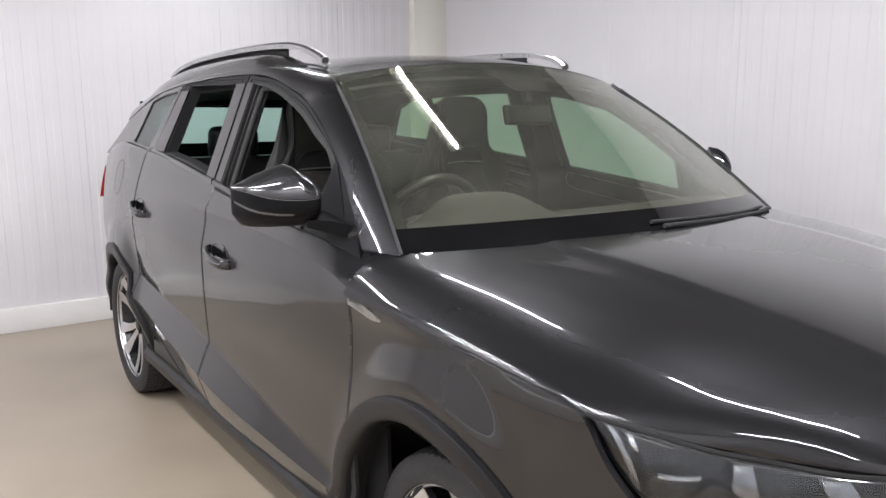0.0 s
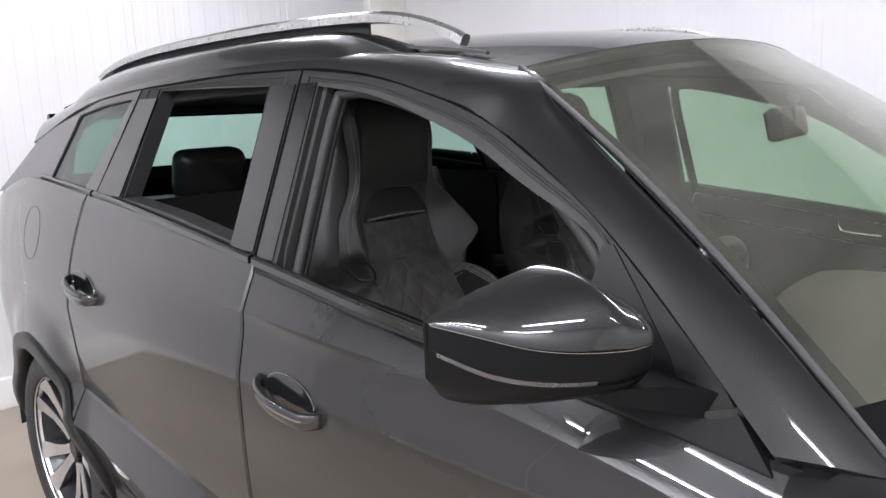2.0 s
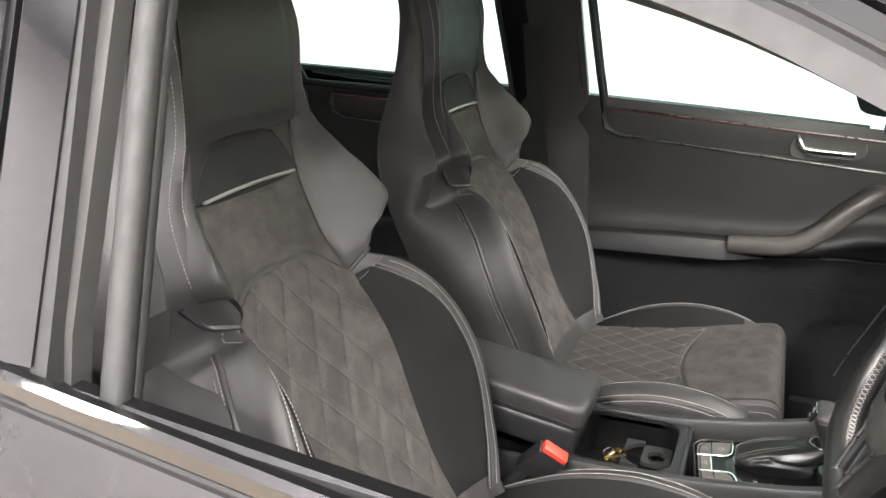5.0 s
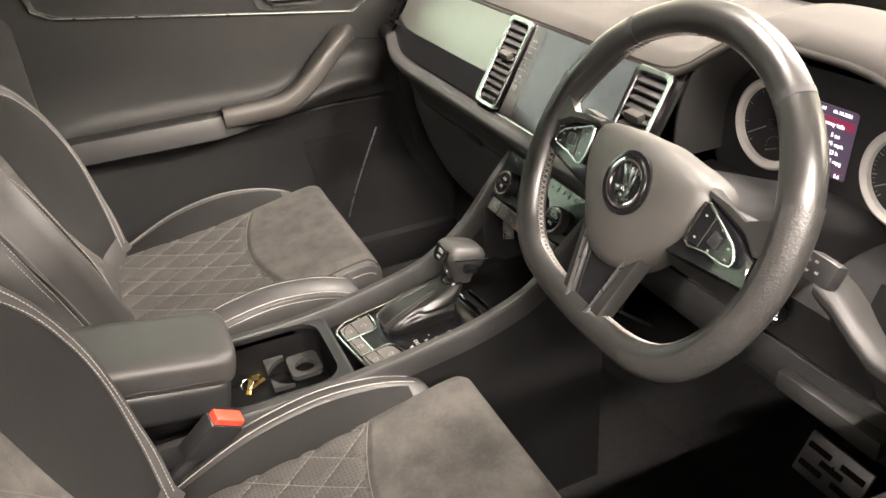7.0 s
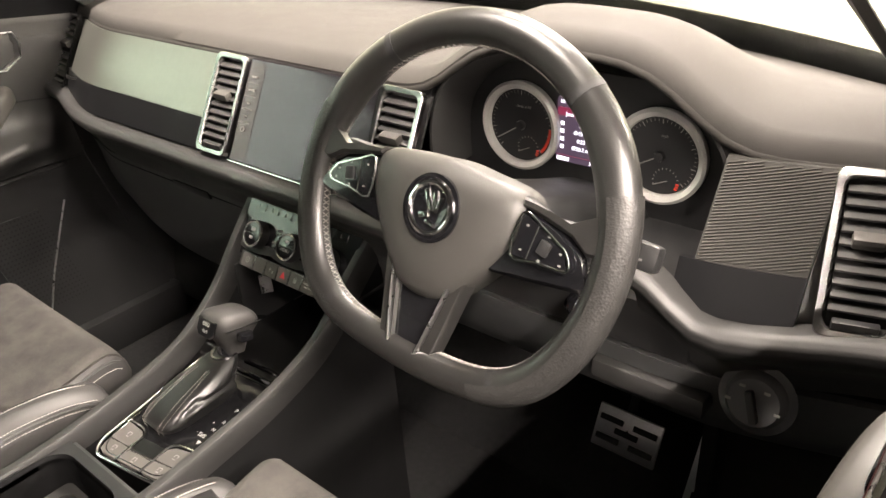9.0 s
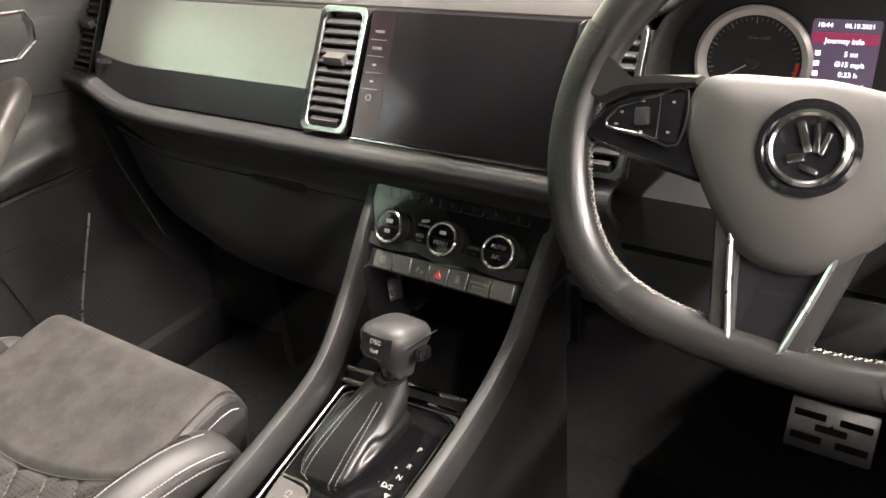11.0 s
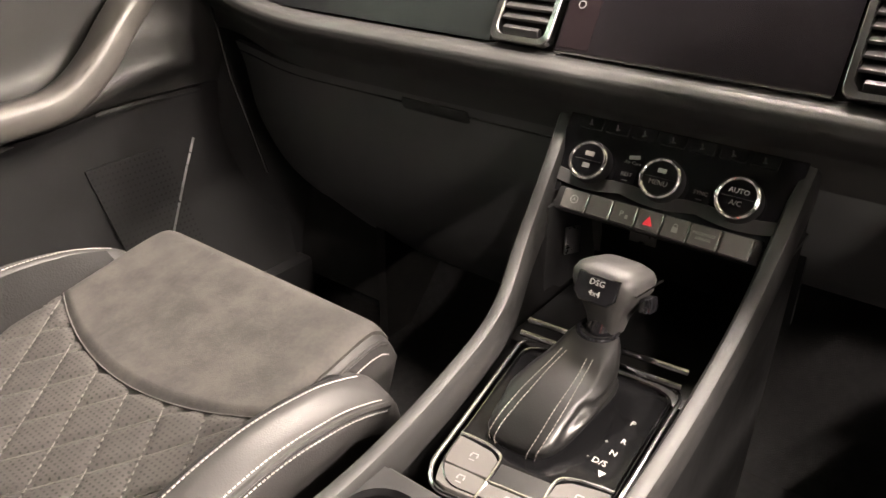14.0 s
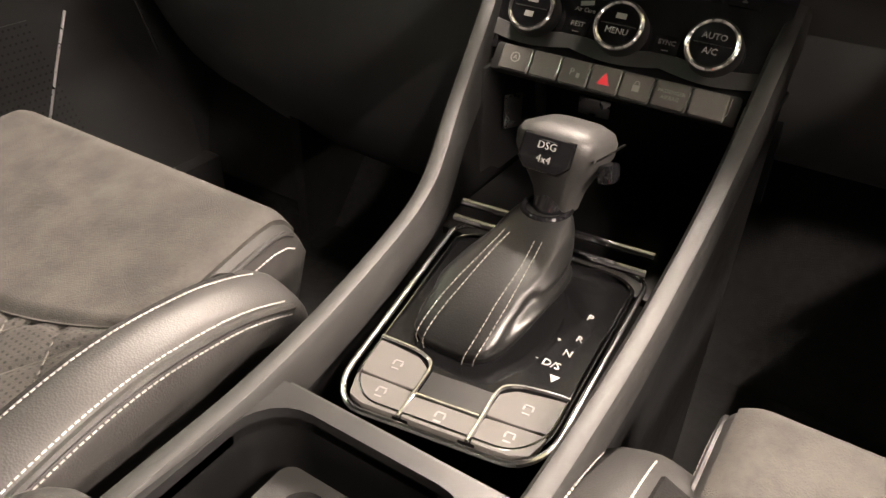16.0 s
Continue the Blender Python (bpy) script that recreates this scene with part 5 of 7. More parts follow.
    def cfront(u, v):
        y = lerp(cedge((2 * u - 1) * .17), -.842, v)
        return cush_point(cx, (2 * u - 1) * .955, y, .0075 - .005 * (1 - sstep(0, .045, min(u, 1 - u, v, 1 - v))))
    shell("cushion_insert", cquilt, 72, 80, (0, 0, -.006), PERFSUEDE, st, "perforated grey suede seat panel with diamond quilting")
    shell("front_roll", cfront, 60, 50, (0, 0, -.006), SUEDE, st, "plain grey suede front roll")
    th = []
    for sg in (1, -1):
        for k in range(-30, 4):
            run = []
            for j in range(50):
                y = lerp(-1.33, -.94, j / 49)
                x = sg * QA * (k - y / QB)
                if abs(x) < .166 and y < cedge(x) - .004:
                    run.append(cush_point(cx, x / .17 * .955, y, .0027))
                elif run:
                    if len(run) > 1:
                        th.append(run)
                    run = []
            if len(run) > 1:
                th.append(run)
    th.append([cush_point(cx, x / .17 * .955, cedge(x), .0032) for x in (lerp(-.165, .165, k / 24) for k in range(25))])
    v, f = tubes_mesh(th, .0008, 4)
    tagged(link("quilting_thread", v, f, CUSHTHREAD, st), kind="stuff")
    rows = []
    for s in (1, -1):
        by = [lerp(-1.40, -.925, k / 30) for k in range(31)] + [-.908, -.902, -.898, -.896]
        bk = [1.0] * 31 + [.995, .96, .88, .72]
        bo = loft("bolster", [bol_loop(cx, s, y, k) for y, k in zip(by, bk)], LEATHERGREY, st, "smooth leather side bolster", angle=60)
        inner = [bol_loop(cx, s, y) for y in (lerp(-1.38, -.93, k / 30) for k in range(31))]
        shell("bolster_facing", lambda u, v: inner[round(v * 30)][2].lerp(inner[round(v * 30)][3], u / .4) if u < .4 else inner[round(v * 30)][3].lerp(inner[round(v * 30)][4], (u - .4) / .6), 10, 30, (-s * .0022, 0, .0014), PERF, bo, "matt black inner facing")
        at = lambda y, n, o: bol_loop(cx, s, y)[n] + Vector((s * .3 * o, 0, o))  # noqa: E731
        line = [lerp(-1.38, -.915, k / 30) for k in range(31)]
        tube("piping", [at(y, 8, .001) for y in line] + [Vector((cx + s * .232, -.900, bol_z(-.90) - .028))], .0032, LEATHERGREY, bo, n=6)
        for n, m, q in ((7, 8, .55), (8, 9, .45), (4, 5, .9)):
            rows.append([at(y, n, .0012).lerp(at(y, m, .0012), q) for y in line])
        ends = (-.935, -.92, -.905, -.89, -.875, -.86, -.85)
        tube("piping", [cush_point(cx, s * .985, y, .001) for y in ends], .0026, LEATHERGREY, st, n=6)
        rows.append([cush_point(cx, s * .995, y, -.006) + Vector((s * .0015, 0, -.003)) for y in ends])
    tagged(stitches("stitching", rows, CUSHSTITCH, st, .0046, .0031, .0007), kind="stuff")
    # base and rails
    box("seat_base", (cx - .235, -1.42, .40), (cx + .235, -.93, .54), HARD, st, .02)
    for s in (1, -1):
        box("rail", (cx + s * .18 - .02, -1.45, .27), (cx + s * .18 + .02, -.85, .41), HARD, st, .006)
    box("recliner_cover", (cx + side_s * .245 - .012, -1.42, .52), (cx + side_s * .245 + .022, -1.10, .64), HARD, st, .012)
    return st


SEATX = 0.372
front_seat(SEATX, 1, "black leather sports seat with grey quilted suede, driver's")
front_seat(-SEATX, -1, "black leather sports seat with grey quilted suede, passenger's")

# rear bench
rear = empty("rear_seat", "black leather rear bench with three head restraints", "seat")
for x0, x1 in ((-.66, -.14), (-.13, .13), (.14, .66)):
    c = (x0 + x1) / 2
    hw = (x1 - x0) / 2
    shell("backrest", lambda u, v: (c + (2 * u - 1) * hw, -2.20 - .40 * v * .6 + .03 * math.cos(math.pi * (u - .5)) + .02 * math.sin(math.pi * v), lerp(.66, 1.235, v)), 12, 12, (0, -.12, 0), LEATHER, rear)
    shell("cushion", lambda u, v: (c + (2 * u - 1) * hw, lerp(-2.24, -1.76, v), .66 + .02 * v + .02 * math.sin(math.pi * u) - .06 * sstep(.9, 1, v)), 12, 12, (0, 0, -.16), LEATHER, rear)
    hr = part("head_restraint", box_bm(.25 if hw > .2 else .20, .10, .17 if hw > .2 else .13, .05, pose(c, -2.47, 1.30, -12, 0, 0), 5), LEATHER, rear)
    for s in (-1, 1):
        tube("post", [(c + s * .06, -2.46, 1.16), (c + s * .06, -2.47, 1.28)], .006, CHROME, hr, n=8)

# ---------------------------------------------------------------- dashboard
dash = empty("dashboard", "dark grey soft dashboard with gloss black trim and upright vents", "dashboard")
# faces, from the top edge down, as (y, z)
FT, FC, FB = (-.523, 1.096), (-.583, 1.002), (-.602, .952)


def xbow(x):
    """The dash curves away from the seats towards the doors."""
    return .055 * sstep(.55, .84, abs(x)) ** 1.3


def face(x, t, off=0.0):
    """Trim face: t 0 at the top edge, .65 at the crease, 1 at the bottom."""
    if t < .65:
        k = t / .65
        y, z = lerp(FT[0], FC[0], k), lerp(FT[1], FC[1], k)
    else:
        k = (t - .65) / .35
        y, z = lerp(FC[0], FB[0], k), lerp(FC[1], FB[1], k)
    return Vector((x, y + xbow(x) - off * .85, z + off * .5))


def flat_face(x, t, off=0.0):
    y, z = lerp(FT[0], FB[0], t), lerp(FT[1], FB[1], t)
    return Vector((x, y + xbow(x) - off * .88, z + off * .47))


def pad(u, v):
    q = 2 * u - 1
    x = q * lerp(.845, .76, sstep(.2, 1, v))
    y = lerp(-.521 + xbow(x), -.12 - .19 * (abs(x) / .76) ** 2, v)
    z = lerp(1.106, 1.106, v) + .014 * math.sin(math.pi * v ** .8)
    z += .004 - .010 * (1 - sstep(0, .05, v)) + .080 * math.exp(-((x - .40) / .168) ** 4) * (1 - sstep(.22, .95, v))     # hood over the instruments
    return (x, y, z)


shell("dash_pad", pad, 70, 22, (0, 0, -.012), DASHTOP, dash, "grained soft pad on top of the dash", 50)
tube("pad_edge", [Vector(pad(k / 60, 0)) + Vector((0, .003, -.008)) for k in range(61)], .0055, DASHTOP, dash, n=10)

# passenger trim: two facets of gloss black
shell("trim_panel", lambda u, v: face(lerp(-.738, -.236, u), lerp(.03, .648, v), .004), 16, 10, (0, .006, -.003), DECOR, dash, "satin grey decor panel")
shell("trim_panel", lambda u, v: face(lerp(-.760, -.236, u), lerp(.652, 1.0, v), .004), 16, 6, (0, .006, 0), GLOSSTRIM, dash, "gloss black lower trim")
boxm("trim_badge", (.055, .004, .009), Matrix.Translation(face(-.695, .70, .006)) @ pose(0, 0, 0, -15, 0, 4), CHROME, dash, .002, "small chrome badge")
shell("face_backing", lambda u, v: flat_face(lerp(-.85, .20, u), lerp(-.16, 1.05, v), -.012), 20, 4, (0, .01, 0), HARD, dash)
shell("face_backing", lambda u, v: flat_face(lerp(.605, .84, u), lerp(-.16, 1.05, v), -.012), 8, 4, (0, .01, 0), HARD, dash)


def vent(xa, xb, parent, t0=.0, t1=1.0, lean=0.0, slats=10, knob=True):
    """Upright air vent in a chrome frame between xa and xb."""
    w = xb - xa
    vt = empty("air_vent", "", "")
    vt.parent = parent
    sk = lambda t: lean * (t - .5)  # noqa: E731
    P = lambda u, t, o=0.0: flat_face(lerp(xa, xb, u) + sk(t), t, o)  # noqa: E731
    def rung(e, o):
        """Rounded outline of the frame, inset by e metres, o proud of the face."""
        out = []
        for p, q in rounded(w - 2 * e, .160 - 2 * e, .010, 4):
            out.append(P(.5 + p / w, .5 - q / .162, o))
        return out
    loft("vent_frame", [rung(0, .004), rung(0, .012), rung(.0012, .0135), rung(.0068, .0125), rung(.008, .010), rung(.008, -.004)], DARKSATIN, vt, "satin silver vent frame", caps=False, angle=25)
    shell("vent_duct", lambda u, v: P(lerp(.04, .96, u), lerp(.03, .97, v), -.008), 2, 2, (0, .005, 0), GAP, vt)
    for k in range(slats):
        t = lerp(.11, .80, k / (slats - 1))
        m = axes(P(.5, t, .003), P(1, t) - P(0, t), (0, -.9, -.25))
        boxm("slat", (w * .78, .018, .0035), m, SOFT, vt, .0012)
    if knob:
        boxm("vent_slider", (w * .42, .014, .013), axes(P(.5, .42, .012), P(1, .42) - P(0, .42), (0, -.9, -.25)), GREYPLASTIC, vt, .003, "grey vent slider")
        boxm("vent_wheel", (w * .60, .008, .010), axes(P(.5, .91, .008), P(1, .9) - P(0, .9), (0, -.9, -.25)), HARD, vt, .002)
        boxm("wheel_mark", (w * .36, .001, .004), axes(P(.5, .91, .0125), P(1, .9) - P(0, .9), (0, -.9, -.25)), GREYINK, vt, 0)
    return vt


vent(-.232, -.155, dash, lean=-.004)
vent(.134, .211, dash, lean=.004)
vent(-.849, -.766, dash, t0=.05, t1=.95, lean=-.01)
vent(.708, .776, dash, t0=.05, t1=.95, lean=.02)

# display
disp = shell("touch_display", lambda u, v: flat_face(lerp(-.150, .131, u), lerp(.02, .985, v), .006), 4, 4, (0, .008, 0), TOUCH, dash, "black glass touch display, switched off")
shell("side_band", lambda u, v: flat_face(lerp(-.1475, -.112, u), lerp(.04, .965, v), .0068), 2, 2, (0, .0006, 0), TOUCHLIT, disp)
for k in range(5):
    t = .18 + .125 * k
    p = flat_face(-.1325, t, .0078)
    m = axes(p, (1, 0, 0), (0, .47, .88))
    if k < 4:
        if k < 2:
            words(("MENU", "HOME")[k], .0052, m, GREYINK, disp, "key_lettering")
        else:
            boxm("key_mark", (.006, .0026, .0004), m, GREYINK, disp, 0)
        boxm("key_line", (.026, .0006, .0004), axes(flat_face(-.1325, t + .06, .0078), (1, 0, 0), (0, .47, .88)), GREYINK, disp, 0)
    else:
        revolve("power_mark", [(.0045, 0), (.0045, .0006), (.0033, .0006), (.0033, 0)], m, GREYINK, disp, n=16, closed=True)
tube("display_edge", [flat_face(x, 1.0, .010) for x in (-.148, -.05, .05, .130)], .0012, CHROME, dash, n=6)

# padded roll under the trim and the lower dash
def roll(u, v):
    x = lerp(-.85, .205, u)
    sec = [(-.604, .950), (-.620, .947), (-.628, .939), (-.627, .928), (-.616, .914), (-.596, .896), (-.580, .86)]
    k = v * (len(sec) - 1)
    i = min(len(sec) - 2, int(k))
    y, z = lerp(sec[i][0], sec[i + 1][0], k - i), lerp(sec[i][1], sec[i + 1][1], k - i)
    return (x, y + xbow(x), z + .018 * sstep(.5, .85, abs(x)))


shell("dash_roll", roll, 40, 18, (0, .01, 0), SOFT, dash, "soft grained roll along the dash", 60)


def roll_r(u, v):
    x = lerp(.545, .84, u)
    p = Vector(roll(.5, v))
    return (x, p.y + xbow(x), p.z + .02 * sstep(.6, .84, x) + .055 * (1 - sstep(.54, .64, x)))


shell("dash_roll", roll_r, 12, 18, (0, .01, 0), SOFT, dash, "", 60)
low_sec = smoothpath([(0, -.580, .862), (0, -.565, .82), (0, -.545, .72), (0, -.48, .60), (0, -.36, .48), (0, -.20, .36)], 4)


def lower(x0, x1):
    def fn(u, v):
        x = lerp(x0, x1, u)
        k = v * (len(low_sec) - 1)
        i = min(len(low_sec) - 2, int(k))
        p = low_sec[i].lerp(low_sec[i + 1], k - i)
        return (x, p.y + xbow(x), p.z)
    return fn


shell("glovebox", lower(-.80, -.105), 20, 20, (0, .012, 0), GLOVE, dash, "dark lower glovebox lid")
boxm("glovebox_handle", (.11, .010, .018), pose(-.34, -.572, .845, 14, 0, 0), HARD, dash, .004)
tube("glovebox_gap", [lower(-.80, -.105)(k / 12, .10) for k in range(13)], .0015, GAP, dash, n=6)
knee_sec = smoothpath([(0, -.58, .862), (0, -.565, .82), (0, -.53, .76), (0, -.45, .69), (0, -.30, .65), (0, -.10, .63)], 4)


def knee(u, v):
    k = v * (len(knee_sec) - 1)
    i = min(len(knee_sec) - 2, int(k))
    p = knee_sec[i].lerp(knee_sec[i + 1], k - i)
    return (lerp(.118, .82, u), p.y + xbow(lerp(.118, .82, u)), p.z)


shell("knee_panel", knee, 20, 20, (0, .012, 0), GLOVE, dash, "dark panel under the steering column")
box("knee_shelf", (.49, -.585, .805), (.63, -.545, .832), SOFT, dash, .006)
tube("glovebox_gap", [(-.84, -.54, .93), (-.80, -.545, .80), (-.79, -.50, .62)], .002, GAP, dash, n=6)

# driver's side end: patterned panel, vent and light switch
def endp(u, v):
    return face(lerp(.600, .702, u), lerp(.02, .648, v), .003)


shell("end_panel", endp, 8, 10, (0, .006, 0), RIBBED, dash, "dark panel with fine slanting ribs")
shell("end_panel", lambda u, v: face(lerp(.585, .702, u), lerp(.652, 1.0, v), .003), 8, 6, (0, .006, 0), GLOSSTRIM, dash, "plain gloss black lower panel")
v, f = tubes_mesh([[face(lerp(.602, .701, q / 6), t - .16 * q / 6, .0035) for q in range(7) if .02 < t - .16 * q / 6 < .645] for t in (lerp(.04, .78, k / 38) for k in range(39))], .0011, 4)
tagged(link("panel_ribs", v, f, RIB, dash), kind="stuff")
sw = revolve("light_switch", [(.0, .012), (.026, .012), (.030, .008), (.032, 0), (.040, -.002)], axes((.682, -.583, .862), (1, 0, 0), (0, .25, 1)), GLOVE, dash, "round light switch", n=32)
boxm("switch_grip", (.008, .036, .012), axes((.682, -.598, .862), (1, 0, 0), (0, .25, 1)) @ pose(0, 0, 0, 0, 0, 20), HARD, sw, .003)
for a in range(0, 360, 60):
    boxm("switch_mark", (.006, .0030, .0006), axes((.682 + .025 * math.cos(radians(a)), -.5965, .862 + .025 * math.sin(radians(a))), (1, 0, 0), (0, .25, 1)), WHITEINK, sw, 0)

# instrument binnacle
CLX, CLY, CLZ = .396, -.428, 1.036
CM = axes((CLX, CLY, CLZ), (1, 0, 0), (0, .03, 1))     # local z points to the driver


def hood(u, v):
    a = math.pi * lerp(-.05, 1.05, u)
    c, s = math.cos(a), math.sin(a)
    w, h = .208, .122 + .026 * v
    x = CLX + .004 + w * math.copysign(abs(c) ** .80, c)
    return (x, lerp(CLY + .01, -.512, v), CLZ - .015 + h * max(s, -.2) ** .9 if s > 0 else CLZ - .015 + .3 * s)


shell("binnacle_lining", hood, 48, 10, .004, SOFT, dash, "dark lining round the instruments", 60)
plate("cluster_panel", rounded(.43, .185, .05, 6), .004, CM @ pose(0, -.005, -.006), DIAL, dash, "black instrument panel")
shell("cluster_ledge", lambda u, v: (CLX + lerp(-.21, .21, u), lerp(CLY - .002, -.585, v), lerp(.952, .948, v) - .015 * v ** 2), 8, 6, (0, 0, -.06), HARD, dash, "ledge below the instruments")


def dial(cx, cz, r, marks, red, angle, parent):
    M = CM @ pose(cx - CLX, cz - CLZ, 0)
    d = revolve("gauge", [(r, 0), (r + .001, .010), (r - .003, .013), (r - .009, .010), (r - .011, .002), (.001, .002), (.001, -.001)], M, RINGGREY, parent, "silver-ringed round gauge", n=48)
    revolve("gauge_face", [(.001, .0045), (r - .0108, .0045), (r - .0108, .002), (.001, .002)], M, DIAL, d, n=40)
    v, f = [], []
    for k in range(marks):
        a = radians(225 - 270 * k / (marks - 1))
        big = k % 5 == 0
        r0, r1, hw = r - .0125, r - (.0185 if big else .016), (.0006 if big else .0003)
        b = len(v)
        t = Vector((-math.sin(a), math.cos(a), 0))
        for rr, ss in ((r0, -1), (r0, 1), (r1, 1), (r1, -1)):
            v.append(M @ (Vector((rr * math.cos(a), rr * math.sin(a), .0050)) + t * hw * ss))
        f.append((b, b + 1, b + 2, b + 3))
    tagged(link("gauge_marks", v, f, WHITEINK, d), kind="stuff")
    if red:
        pts = [radians(225 - 270 * k / 40) for k in range(33, 41)]
        v = [M @ Vector((rr * math.cos(a), rr * math.sin(a), .0051)) for a in pts for rr in (r - .0125, r - .0165)]
        link("red_zone", v, [(2 * i, 2 * i + 1, 2 * i + 3, 2 * i + 2) for i in range(len(pts) - 1)], RED, d)
    boxm("needle", (r * .80, .0014, .0012), M @ pose(0, 0, .0065, 0, 0, angle) @ pose(r * .32, 0, 0), WHITEINK, d, .0003)
    revolve("needle_hub", [(.001, .010), (.006, .010), (.007, .0065), (.007, .004)], M, HARD, d, n=20)
    # small gauge inside
    S = M @ pose(.012 if red else .010, -.030, .0052)
    v, f = [], []
    for k in range(13):
        a = radians(200 - 220 * k / 12)
        b = len(v)
        for rr, da in ((.017, -.03), (.017, .03), (.0145, .03), (.0145, -.03)):
            v.append(S @ Vector((rr * math.cos(a + da), rr * math.sin(a + da), .0002)))
        f.append((b, b + 1, b + 2, b + 3))
    tagged(link("small_marks", v, f, WHITEINK, d), kind="stuff")
    boxm("small_needle", (.020, .0009, .0008), S @ pose(0, 0, .0010, 0, 0, 205) @ pose(.007, 0, 0), WHITEINK, d, 0)
    for k in range(3):
        a = radians(-5 - 12 * k)
        boxm("small_red_mark", (.004, .0022, .0003), S @ pose(.0155 * math.cos(a), .0155 * math.sin(a), .0004, 0, 0, math.degrees(a)), RED, d, 0)
    words("r/min x100" if red else "mph", .0052, M @ pose(0.004, .026, .0052), GREYINK, d, "gauge_lettering")
    return d


dial(.288, 1.039, .060, 41, True, 212, dash)
dial(.488, 1.037, .059, 41, False, 210, dash)
dp = plate("trip_display", rounded(.064, .086, .003, 2), .002, CM @ pose(-.022, .008, .0), SCREENBG, dash, "lit colour trip display")
plate("display_glow", rounded(.062, .011, .002, 2), .0006, CM @ pose(-.022, .0325, .0019), SCREENPINK, dp)
words("10:44", .0066, CM @ pose(-.042, .0455, .003), SCREENTEXT, dp)
words("06.10.2021", .0062, CM @ pose(-.010, .0455, .003), SCREENTEXT, dp)
words("Journey info", .0074, CM @ pose(-.022, .030, .003), SCREENTEXT, dp)
for k, s in enumerate(("5 mi", "\u00d815 mph", "0:23 h", "\u00d828.2 mpg")):
    words(s, .0072, CM @ pose(-.014, .017 - .0105 * k, .003), SCREENTEXT, dp)
    boxm("list_mark", (.005, .005, .0006), CM @ pose(-.045, .017 - .0105 * k, .003), SCREENTEXT, dp, 0)
boxm("display_rule", (.062, .0006, .0006), CM @ pose(-.022, -.026, .003), SCREENPINK, dp, 0)
boxm("display_figures", (.018, .005, .0005), CM @ pose(-.043, -.031, .003), SCREENTEXT, dp, 0)
words("5.6", .0066, CM @ pose(.0, -.031, .003), SCREENTEXT, dp)

# ---------------------------------------------------------------- steering wheel
wheel_s = empty("steering_wheel", "black leather flat-bottomed steering wheel with silver spoke trims", "steering wheel")
SW = axes((.401, -.732, 1.061), (1, 0, 0), (0, .420, .908)) @ pose(0, 0, 0, 0, 0, -3.5)      # local z to the driver, turned a little
RW = .1845


def rim_pt(a, dr=0.0, dz=0.0):
    """Rim centre at the angle a from the right, flat at the bottom."""
    r = RW + dr
    x, y = r * math.cos(a), r * math.sin(a)
    if y < -.01:
        y = -((-y) ** -6 + (.158 + dr) ** -6) ** (-1 / 6)
    return SW @ Vector((x, y, dz))


N = 96
loops = []
for k in range(N + 1):
    a = 2 * math.pi * k / N
    grip = 1 + .14 * (math.exp(-((math.degrees(a) - 150) / 18) ** 2) + math.exp(-((math.degrees(a) - 30) / 18) ** 2)) + .05 * (1 if 195 < math.degrees(a) < 345 else 0)
    loops.append([rim_pt(a, .0178 * grip * math.cos(b), .0158 * grip * math.sin(b)) for b in (2 * math.pi * j / 20 for j in range(20))])
rim = loft("rim", loops, RIMSKIN, wheel_s, "leather rim with perforated side grips", caps=False)
for a0, a1 in ((-62, 22), (158, 242)):
    lo = []
    for k in range(25):
        a = radians(lerp(a0, a1, k / 24))
        grip = 1.045 + .14 * (math.exp(-((math.degrees(a) % 360 - 150) / 18) ** 2) + math.exp(-((math.degrees(a) % 360 - 30) / 18) ** 2)) + .05
        lo.append([rim_pt(a, .0178 * grip * math.cos(b), .0158 * grip * math.sin(b)) for b in (radians(-100 + 200 * j / 14) for j in range(15))])
    loft("grip_panel", lo, GRIP, rim, "perforated leather grip", caps=False, closed=False)
st = []
for k in range(150):
    a = 2 * math.pi * k / 150
    st.append([rim_pt(a, -.0182, .004), rim_pt(a + .03, -.0188, -.004)])
    st.append([rim_pt(a + .03, -.0182, .004), rim_pt(a, -.0188, -.004)])
v, f = tubes_mesh(st, .0006, 4)
tagged(link("rim_stitching", v, f, STITCH, rim), kind="stuff")
for a in (52, 128, 232, 308):
    lo = []
    for d in (-1.2, 1.2):
        aa = radians(a + d)
        lo.append([rim_pt(aa, .0183 * 1.03 * math.cos(b), .0163 * 1.03 * math.sin(b)) for b in (2 * math.pi * j / 16 for j in range(16))])
    loft("rim_seam", lo, RUBBER, rim, caps=True)
# airbag cushion
half = [(.032, .0535), (.063, .051), (.086, .0445), (.094, .030), (.0925, .010), (.086, -.008), (.072, -.031), (.051, -.058), (.029, -.079)]
out = [(p.x, p.y) for p in smoothpath([(0, .056, 0)] + [(x, y, 0) for x, y in half] + [(0, -.086, 0)] + [(-x, y, 0) for x, y in reversed(half)], 3, True)]
lo = [[SW @ Vector((x * k, y * k, z)) for x, y in out] for k, z in ((1.0, -.030), (1.0, .002), (.965, .011), (.85, .018), (.55, .023), (.2, .0245), (.02, .025))]
hub = loft("airbag_cover", lo, HUBSKIN, wheel_s, "soft dark grey airbag cover", caps=True, angle=50)
revolve("emblem_recess", [(.034, .040), (.034, .0455), (.030, .0462), (.027, .0448), (.001, .0445), (.001, .040)], SW @ pose(0, .006, -.0195), GLOSS, hub, n=40)
